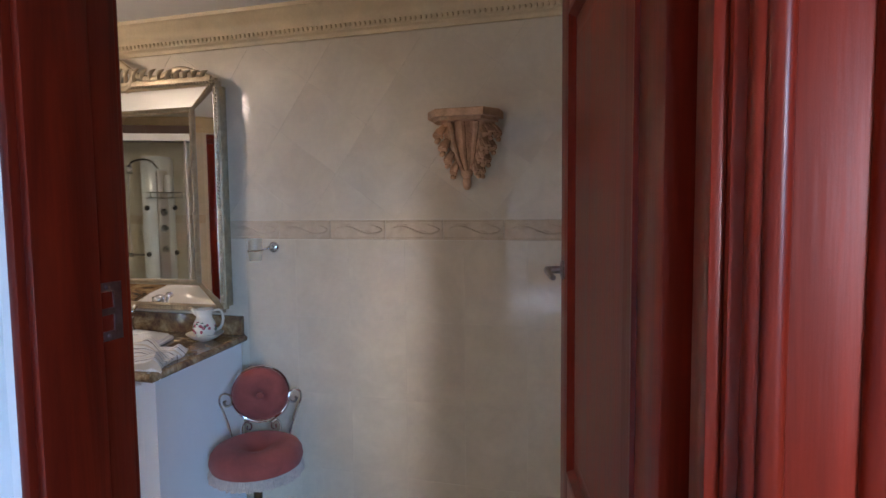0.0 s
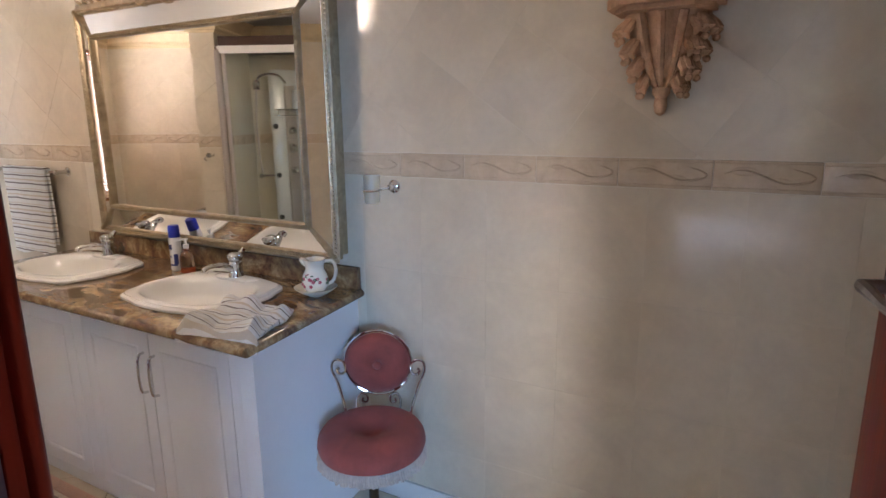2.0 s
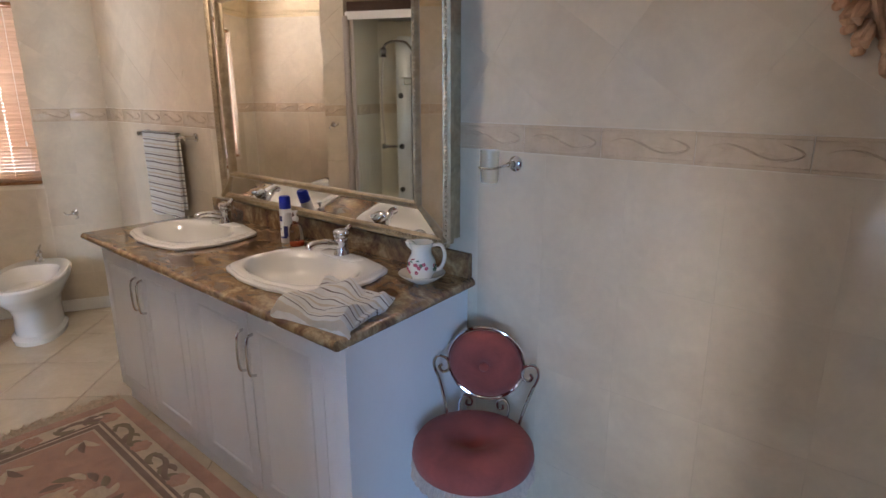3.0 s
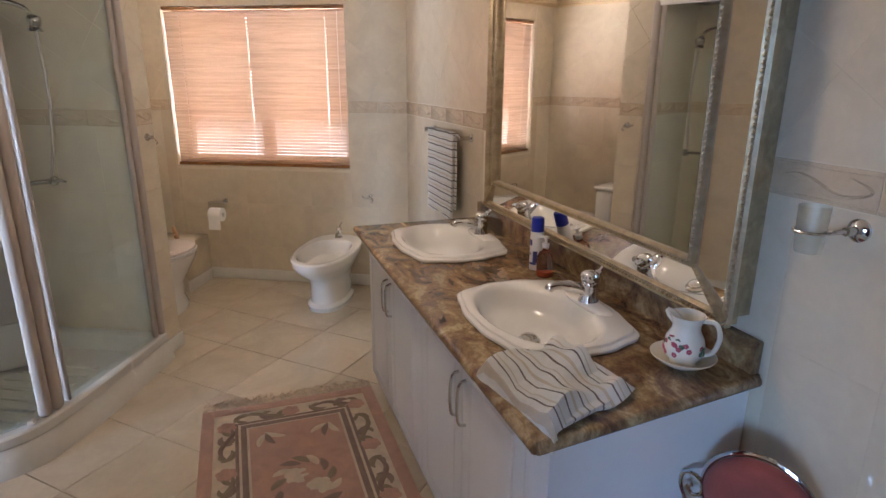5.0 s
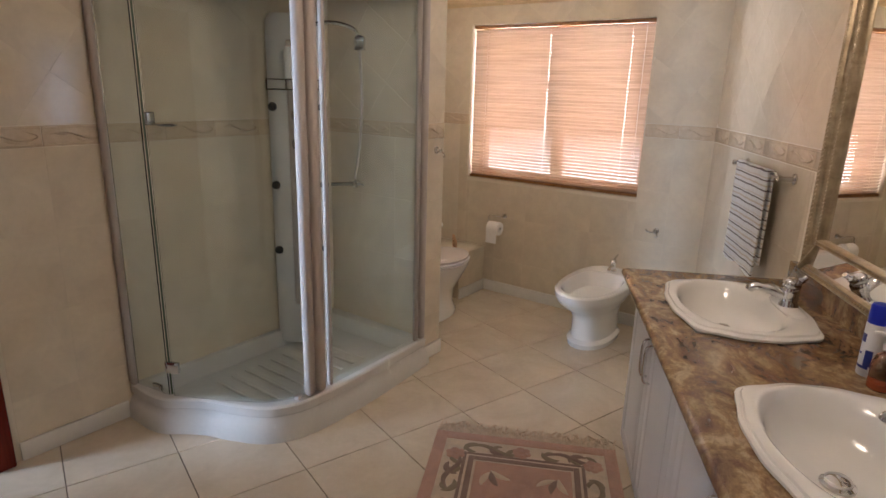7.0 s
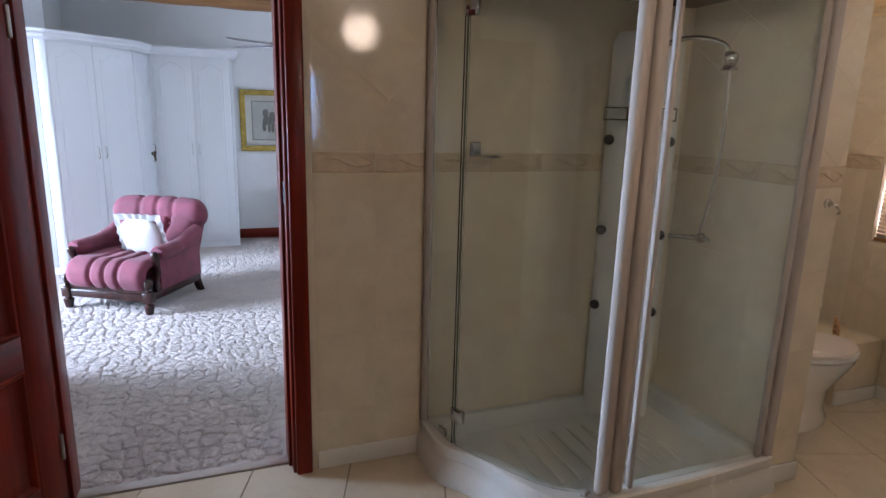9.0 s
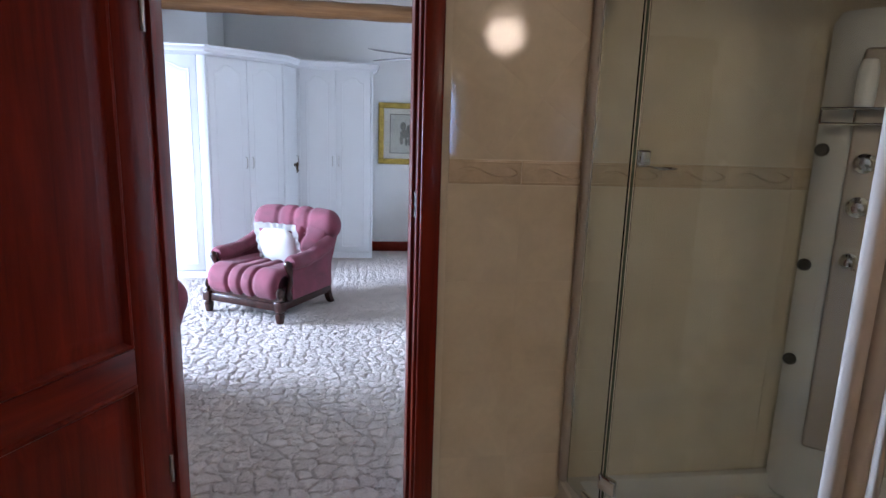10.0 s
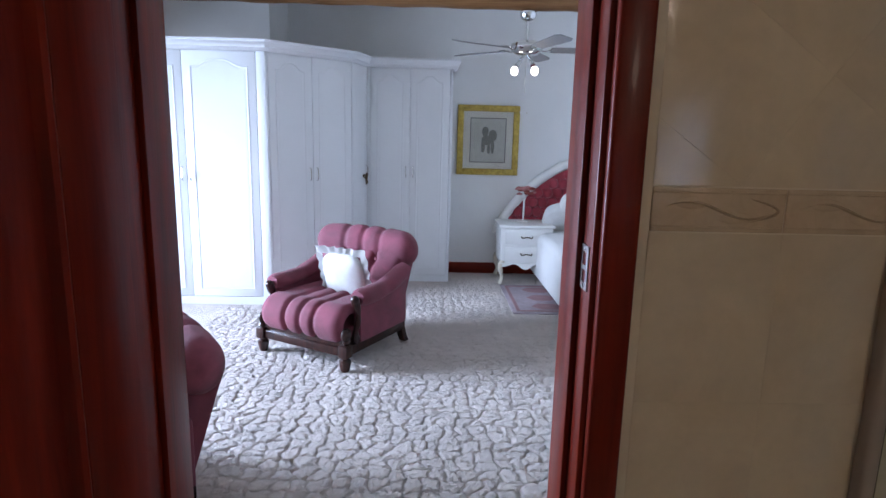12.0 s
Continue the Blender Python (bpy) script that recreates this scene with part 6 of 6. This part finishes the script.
rings(bm, loops)
bmesh.ops.solidify(bm, geom=list(bm.faces), thickness=0.002)
part("ruffle", bm, white_linen, pil, "gathered sheer ruffle")

# picture
pc = thing("picture", "framed grey figure drawing in gilt frame", "picture", RM @ pose(-0.21, -5.2, 1.435, 0, 0, 180))
pw, ph = 0.325, 0.36
for x0, x1, z0, z1 in ((-pw, pw, ph - 0.065, ph), (-pw, pw, -ph, -ph + 0.065), (-pw, -pw + 0.065, -ph + 0.065, ph - 0.065), (pw - 0.065, pw, -ph + 0.065, ph - 0.065)):
    part("frame_rail", box(x0, x1, -0.035, -0.002, z0, z1, 0.008, seg=3), gold_frame, pc)
part("mount", box(-pw + 0.06, pw - 0.06, -0.012, -0.004, -ph + 0.06, ph - 0.06), paper, pc, "cream mount")
part("inner_line", joined(*[box(*b) for b in ((-0.19, 0.19, -0.0145, -0.012, 0.222, 0.232), (-0.19, 0.19, -0.0145, -0.012, -0.232, -0.222), (-0.19, -0.18, -0.0145, -0.012, -0.222, 0.222), (0.18, 0.19, -0.0145, -0.012, -0.222, 0.222))]), charcoal, pc)
part("print", box(-0.18, 0.18, -0.0135, -0.0118, -0.222, 0.222), print_grey, pc)
bm = bmesh.new()
for c, r in (((-0.03, 0.09), (0.035, 0.05)), ((0.05, 0.05), (0.045, 0.06)), ((-0.01, 0.0), (0.06, 0.05)), ((-0.05, -0.07), (0.022, 0.06)), ((0.05, -0.07), (0.02, 0.07)), ((0.01, -0.09), (0.018, 0.05))):
    blob((c[0], -0.0142, c[1]), (r[0], 0.001, r[1]), 0.9, 12, 5, bm)
part("drawing", bm, charcoal, pc, "charcoal shapes")
ob = part("glazing", box(-pw + 0.062, pw - 0.062, -0.022, -0.020, -ph + 0.062, ph - 0.062), window_glass, pc)
ob.visible_shadow = False
bm = tube(smooth_path([(0, 0, 0.03), (0.0, -0.012, 0.02), (0.0, -0.014, -0.02), (0.0, -0.006, -0.03)], 4), 0.006, 6)
tagged(solid("wall_hook", bm, gold_frame, RM @ pose(-0.61, -5.2, 1.70), ""), "small brass hook on white wall", "hook")

# nightstand, headboard, bed, mat, flowers
nt_ = thing("nightstand", "white carved two-drawer nightstand with brass pulls", "nightstand", RM @ pose(-0.585, -5.16, 0, 0, 0, 180))
nt_.scale = (1.14, 1.14, 1.08)
# local: front is -y
part("top", box(-0.245, 0.245, -0.45, -0.01, 0.545, 0.57, 0.008, seg=3), white_paint, nt_)
part("body", box(-0.225, 0.225, -0.43, -0.02, 0.21, 0.545, 0.004), white_paint, nt_)
bm = sheet(20, 3, lambda u, v: Vector((-0.225 + 0.45 * u, -0.43, 0.215 - v * (0.03 + 0.03 * math.cos((u - 0.5) * 4 * math.pi) * math.cos((u - 0.5) * math.pi)))), 0.015)
part("apron", bm, white_paint, nt_, "shaped apron")
for z in (0.30, 0.46):
    d = part("drawer", box(-0.19, 0.19, -0.442, -0.43, z - 0.065, z + 0.065, 0.006), white_paint, nt_)
    part("pull", tube(smooth_path([(-0.05, -0.443, z + 0.008), (-0.04, -0.458, z - 0.006), (0, -0.462, z + 0.004), (0.04, -0.458, z - 0.006), (0.05, -0.443, z + 0.008)], 4), 0.005, 7), bronze, d, "brass drawer pull")
for sx in (-1, 1):
    for y in (-0.41, -0.05):
        part("leg", tube(smooth_path([(sx * 0.205, y, 0.23), (sx * 0.225, y - 0.015, 0.17), (sx * 0.205, y, 0.08), (sx * 0.225, y - 0.018, 0.012)], 5), [0.028] * 4 + [0.024] * 4 + [0.016] * 5 + [0.02] * 3, 9), cream_glaze, nt_, "cabriole leg")
fl = thing("flower_stand", "dusty pink artificial flowers on slim white stand", "flowers", RM @ pose(-0.585, -4.95, 0.616))
fl.scale = (1.2, 1.2, 1.1)
part("stand", lathe([(0.05, 0), (0.05, 0.008), (0.015, 0.014), (0.008, 0.03), (0.008, 0.20), (0.015, 0.215), (0.02, 0.225)], 16), white_paint, fl)
rnd = random.Random(6)
for i in range(22):
    a, b = rnd.random() * 2 * math.pi, rnd.random()
    c = Vector((0.085 * math.cos(a) * math.sqrt(b), 0.085 * math.sin(a) * math.sqrt(b), 0.25 + 0.075 * rnd.random()))
    bm = bmesh.new()
    for k in range(6):
        t = k * math.pi / 3
        blob((c.x + 0.014 * math.cos(t), c.y + 0.014 * math.sin(t), c.z), (0.013, 0.013, 0.010), 1, 7, 5, bm)
    blob((c.x, c.y, c.z + 0.006), (0.010, 0.010, 0.010), 1, 7, 5, bm)
    part("flower", bm, silk_pink if i % 3 else dusty_rose, fl)
hb = thing("bed", "bed with white carved headboard in tufted crimson velvet", "bed", RM @ pose(-1.55, -5.18, 0))
# local: x along the wall, negative u is further to the right
def crest_z(x):
    k = min(1, abs(x) / 1.22)
    return 0.50 + 0.84 * (1 - k ** 2.2) ** 0.8 if k < 1 else 0.5


N = 40
xs_ = [1.22 * math.cos(math.pi * i / N) for i in range(N + 1)]
bm = bmesh.new()
lo = [[Vector((x, 0.01, 0.42)) for x in xs_], [Vector((x, 0.01, crest_z(x) - 0.09)) for x in xs_], [Vector((x, 0.05, crest_z(x) - 0.09)) for x in xs_], [Vector((x, 0.05, 0.42)) for x in xs_]]
rings(bm, lo, False)
part("headboard_panel", bm, red_velvet, hb, "button-tufted crimson panel")
part("headboard_rim", tube([(x, 0.03, crest_z(x) - 0.045) for x in xs_], 0.05, 10), white_paint, hb, "white carved rim")
for j in range(7):
    for i in range(22):
        x = -1.1 + i * 0.105 + (0.052 if j % 2 else 0)
        z = 0.50 + j * 0.10
        if abs(x) < 1.14 and z < crest_z(x) - 0.15:
            part("tuft", blob((x, 0.05, z), (0.055, 0.022, 0.055), 0.9, 10, 6), red_velvet, hb)
part("mattress", box(-0.80, 0.80, 0.08, 2.05, 0.22, 0.52, 0.06, seg=4), white_linen, hb)
part("bedspread", box(-0.86, 0.86, 0.10, 2.10, 0.06, 0.545, 0.08, seg=4), white_linen, hb, "white bedspread")
part("pillow", moved(blob((0, 0, 0), (0.36, 0.24, 0.10), 0.6, 24, 10), Matrix.Translation((0.42, 0.30, 0.64)) @ pose(0, 0, 0, 50)), white_linen, hb)
part("pillow", moved(blob((0, 0, 0), (0.26, 0.20, 0.09), 0.6, 24, 10), Matrix.Translation((0.38, 0.42, 0.78)) @ pose(0, 0, 0, 62)), white_linen, hb)
mt = thing("bedside_mat", "faded lilac patterned mat beside bed", "mat", RM @ pose(-0.66, -4.16, 0.002))
part("mat_body", box(-0.33, 0.33, -0.48, 0.48, 0, 0.012, 0.004), mat_lilac, mt)
for k in range(3):
    y = -0.28 + 0.28 * k
    part("medallion", prism([(0.14 * math.cos(a), y + 0.10 * math.sin(a)) for a in [i * math.pi / 3 for i in range(6)]], 0.012, 0.0145), mat_edge, mt)
part("pattern_border", joined(*[box(*b, 0.011, 0.0145) for b in ((-0.29, 0.29, 0.40, 0.43), (-0.29, 0.29, -0.43, -0.40), (-0.29, -0.26, -0.40, 0.40), (0.26, 0.29, -0.40, 0.40))]), mat_edge, mt)

# ceiling fan on the beam
fan = thing("ceiling_fan", "chrome ceiling fan at rest with two lit lamps", "ceiling fan", RM @ pose(-0.385, -4.0, 2.50))
part("canopy", lathe([(0.02, -0.085), (0.055, -0.07), (0.068, -0.04), (0.068, -0.012), (0.05, 0.0), (0.02, 0.002)], 24), chrome, fan)
part("rod", lathe([(0.012, -0.24), (0.012, -0.08)], 14), chrome, fan)
part("motor", lathe([(0.03, -0.36), (0.09, -0.35), (0.125, -0.325), (0.14, -0.29), (0.13, -0.265), (0.09, -0.245), (0.03, -0.235)], 32), chrome, fan)
for i in range(5):
    a = radians(32 + 72 * i)
    m = pose(0, 0, -0.31, 0, 0, math.degrees(a))
    bl = part("blade", moved(prism([(0.20, -0.05), (0.66, -0.07), (0.72, -0.05), (0.72, 0.05), (0.66, 0.07), (0.20, 0.05)], -0.003, 0.003, None, 0.001), m @ pose(0, 0, 0, -13)), fan_blade_mat, fan, "dark grey fan blade")
    part("blade_arm", moved(tube(smooth_path([(0.09, 0, 0.0), (0.15, 0, -0.012), (0.21, 0.02, 0.006), (0.27, 0.0, 0.008)], 4), 0.010, 7, None, 0.5), m), chrome, bl)
for a in (10, 130):
    r = radians(a)
    c, s = math.cos(r), math.sin(r)
    bm = tube([(0.02 * c, 0.02 * s, -0.36), (0.05 * c, 0.05 * s, -0.40), (0.075 * c, 0.075 * s, -0.44)], [0.012, 0.014, 0.022], 10)
    lm = part("lamp_arm", bm, chrome, fan)
    part("bulb", blob((0.098 * c, 0.098 * s, -0.485), (0.030, 0.030, 0.036), 0.9, 14, 10), bulb_glow, lm, "lit bulb")
part("pull_chain", tube([(0.0, 0.0, -0.37), (0.002, 0.001, -0.66)], 0.002, 5), chrome, fan)


# ---- tiles: pieces of walls and floor ----
def clip(poly, a, b, c):
    """Keeps the side a*x + b*y >= c of a convex polygon."""
    out = []
    for p, q in zip(poly, poly[1:] + poly[:1]):
        dp, dq = a * p[0] + b * p[1] - c, a * q[0] + b * q[1] - c
        if dp >= 0:
            out.append(p)
        if (dp > 0 > dq) or (dp < 0 < dq):
            t = dp / (dp - dq)
            out.append((p[0] + t * (q[0] - p[0]), p[1] + t * (q[1] - p[1])))
    return out


def area(poly):
    return 0.5 * sum(p[0] * q[1] - q[0] * p[1] for p, q in zip(poly, poly[1:] + poly[:1]))


def inset(poly, g):
    """Moves every side of a convex counter-clockwise polygon inwards."""
    n = len(poly)
    out = []
    for i in range(n):
        p0, p, p1 = Vector(poly[i - 1]), Vector(poly[i]), Vector(poly[(i + 1) % n])
        a, b = (p - p0), (p1 - p)
        if a.length < 1e-6 or b.length < 1e-6:
            continue
        a.normalize(), b.normalize()
        na, nb = Vector((-a.y, a.x)), Vector((-b.y, b.x))
        m = na + nb
        d = m.dot(na)
        if d < 0.03:
            return []
        out.append(tuple(p + m * (g / d)))
    return out


TILE_MESH = {}


def tile_piece(poly, parent, material, upright, gap=0.0004, depth=0.008, bevel=0.0004, name="tile"):
    """One tile with eased edges; upright: x, z in a wall's frame with its face at y = 0, else x, y with its face at z = 0."""
    if len(poly) < 3:
        return
    if area(poly) < 0:
        poly = poly[::-1]
    if area(poly) < 0.0006:
        return
    p = inset(poly, gap)
    q = inset(p, bevel) if len(p) > 2 else []
    if len(q) < 3 or len(p) != len(q) or area(q) < 0.0003:
        return
    ox, oy = p[0]
    key = (material.name, upright, tuple((round(x - ox, 4), round(y - oy, 4)) for x, y in p))
    if key not in TILE_MESH:
        bm = bmesh.new()
        f = (lambda x, y, d: (x - ox, d, y - oy)) if upright else (lambda x, y, d: (x - ox, y - oy, -d))
        rings(bm, [[f(x, y, depth) for x, y in p], [f(x, y, bevel) for x, y in p], [f(x, y, 0.0) for x, y in q]], True, False, True)
        TILE_MESH[key] = mesh_of(bm, name, material, False)
    ob = new(name, TILE_MESH[key])
    ob.parent = parent
    ob.location = (ox, 0, oy) if upright else (ox, oy, 0)
    return ob


TW, TH_ = 0.259, 0.345
PV, QV = Vector((-0.272, 0.196)), Vector((0.1475, 0.2045))


def rect_clip(poly, r):
    poly = clip(poly, 1, 0, r[0])
    poly = clip(poly, -1, 0, -r[1]) if poly else poly
    poly = clip(poly, 0, 1, r[2]) if poly else poly
    return clip(poly, 0, -1, -r[3]) if poly else poly


def tile_wall(parent, lower, upper, bands, x_joint, v_at):
    """Straight tiles under the band, tiles on the slant above it, and the band's relief pieces."""
    for r in lower:
        i0, i1 = int(math.floor((r[0] - x_joint) / TW)), int(math.ceil((r[1] - x_joint) / TW))
        for i in range(i0, i1):
            for j in range(4):
                z1 = 1.306 - j * TH_
                x = x_joint + i * TW
                tile_piece(rect_clip([(x, z1 - TH_), (x + TW, z1 - TH_), (x + TW, z1), (x, z1)], r), parent, tile_wall_mat, True)
    for r in upper:
        for i in range(-24, 25):
            for j in range(-24, 25):
                o = Vector(v_at) + PV * i + QV * j
                if r[0] - 0.5 < o.x < r[1] + 0.5 and r[2] - 0.6 < o.y < r[3] + 0.3:
                    tile_piece(rect_clip([tuple(o), tuple(o + QV), tuple(o + QV + PV), tuple(o + PV)], r), parent, tile_wall_mat, True)
    for x0, x1 in bands:
        n = max(1, round((x1 - x0) / 0.258))
        w = (x1 - x0) / n
        for k in range(n):
            key = ("band", round(w, 3))
            if key not in TILE_MESH:
                bm = box(0.001, w - 0.001, 0.0, 0.008, 0, 0.083, 0.002)
                tube([(0.003, 0.0, 0.008), (w - 0.003, 0.0, 0.008)], 0.003, 6, bm)
                tube([(0.003, 0.0, 0.075), (w - 0.003, 0.0, 0.075)], 0.003, 6, bm)
                tube([(w * (0.06 + 0.88 * t / 16), 0.003, 0.0415 + 0.016 * math.sin(t / 16 * 2 * math.pi)) for t in range(17)], [0.002 + 0.009 * math.sin(math.pi * t / 16) for t in range(17)], 7, bm, 0.28)
                tube([(w * (0.80 + 0.22 * math.sin(t / 8 * math.pi)) - 0.02, 0.002, 0.018 + 0.047 * t / 8) for t in range(9)], [0.002, 0.005, 0.007, 0.008, 0.008, 0.008, 0.007, 0.005, 0.002], 7, bm, 0.35)
                blob((w * 0.30, 0.0, 0.055), (0.035, 0.003, 0.012), 1, 10, 5, bm)
                blob((w * 0.62, 0.0, 0.028), (0.035, 0.003, 0.012), 1, 10, 5, bm)
                TILE_MESH[key] = mesh_of(bm, "border_tile", band_mat)
            ob = new("border_tile", TILE_MESH[key])
            ob.parent = parent
            ob.location = (x0 + k * w, -0.002, 1.309)


LO, UP = (0.086, 1.306), (1.395, 2.20)
tile_wall(wall_mirror, [(0.0, 1.40, *LO), (3.18, 5.4, *LO)], [(0.0, 5.4, *UP)], [(0.0, 1.66), (3.10, 5.4)], 4.478 - 0.525, (4.478 - 0.563, 1.397))
tile_wall(wall_window, [(0.2, 0.28, *LO), (0.28, 1.66, LO[0], 0.875), (1.66, 2.09, *LO)], [(0.0, 0.28, *UP), (1.66, 2.09, *UP), (0.28, 1.66, 2.045, 2.2)], [(0.0, 0.28), (1.66, 2.09)], 0.05, (1.8, 1.397))
tile_wall(wall_door, [(1.361, 3.165, *LO)], [(1.361, 3.165, *UP)], [(1.361, 3.165)], 1.361, (1.53, 1.397))
tile_wall(wall_alcove, [(0.0, 1.2, *LO)], [(0.0, 1.2, *UP)], [(0.0, 1.2)], 0.1, (0.5, 1.397))
end_face = solid("wall_stub_end", box(0.004, 0.186, 0.007, 0.03, 0.0, 2.2), grout_mat, pose(P(1.81, 0.72).x, P(1.81, 0.72).y, 0, 0, 0, 153), label="tiled end of short partition wall", category="wall")
tile_wall(end_face, [(0.0, 0.19, *LO)], [(0.0, 0.19, *UP)], [(0.0, 0.19)], 0.02, (0.14, 1.397))
side_face = solid("wall_stub_side", box(0.005, 0.70, 0.007, 0.03, 0.0, 2.2), grout_mat, pose(P(1.81, 0.0).x, P(1.81, 0.0).y, 0, 0, 0, 63), label="tiled shower side of partition wall", category="wall")
tile_wall(side_face, [(0.0, 0.72, *LO)], [(0.0, 0.72, *UP)], [(0.0, 0.72)], 0.0, (0.3, 1.397))

back_face = solid("wall_stub_back", box(0.005, 0.91, 0.007, 0.012, 0.0, 2.2), grout_mat, pose(P(2.0, 0.72).x, P(2.0, 0.72).y, 0, 0, 0, 243), label="tiled toilet side of partition wall", category="wall")
tile_wall(back_face, [(0.0, 0.92, *LO)], [(0.0, 0.92, *UP)], [(0.0, 0.92)], 0.1, (0.35, 1.397))

bm = bmesh.new()
vs = [bm.verts.new((p.x, p.y, -0.006)) for p in [Vector((1.0, 2.6, 0)), Vector((-4.6, 2.6, 0)), P(3.3, -0.25), P(2.0, -0.25), P(2.0, -0.075), P(-1.36, -0.075), Vector((-0.41, 0.80, 0)), Vector((1.0, 0.80, 0))]]
lo = [bm.verts.new(v.co + Vector((0, 0, -0.05))) for v in vs]
bm.faces.new(vs), bm.faces.new(lo[::-1])
for i in range(8):
    bm.faces.new((vs[i], vs[(i + 1) % 8], lo[(i + 1) % 8], lo[i]))
floor = solid("floor", bm, floor_grout_mat, label="cream tiled bathroom floor laid diagonally with dark grout", category="floor")
ft = 0.42 / math.sqrt(2)
la, lb = Vector((-0.41, 0.80)), Vector((-1.272, -1.222))
ld = (la - lb).normalized()
ln_ = Vector((-ld.y, ld.x))
bN = (math.sin(TH), math.cos(TH))
base_n = JX * bN[0] + JY * bN[1]
for i in range(-14, 15):
    for j in range(-14, 15):
        cx, cy = -3.262 + ft * (i - j), 0.893 + ft * (i + j)
        if not (-5.4 < cx < 1.3 and -1.6 < cy < 2.8):
            continue
        sq = [(cx - ft, cy), (cx, cy - ft), (cx + ft, cy), (cx, cy + ft)]
        deep = -0.2 if (-(cx - JX) * math.cos(TH) + (cy - JY) * math.sin(TH)) > 1.95 else -0.07
        sq = clip(sq, bN[0], bN[1], base_n + deep)
        sq = clip(sq, 0, -1, -2.52) if sq else sq
        if not sq:
            continue
        one = clip(sq, ln_.x, ln_.y, ln_.dot(la))
        two = clip(sq, -ln_.x, -ln_.y, -ln_.dot(la))
        two = clip(two, 0, 1, 0.84) if two else two
        for pz in (one, two):
            if pz:
                tile_piece(pz, floor, tile_floor_mat, False, 0.0022, 0.006, 0.0015, "floor_tile")
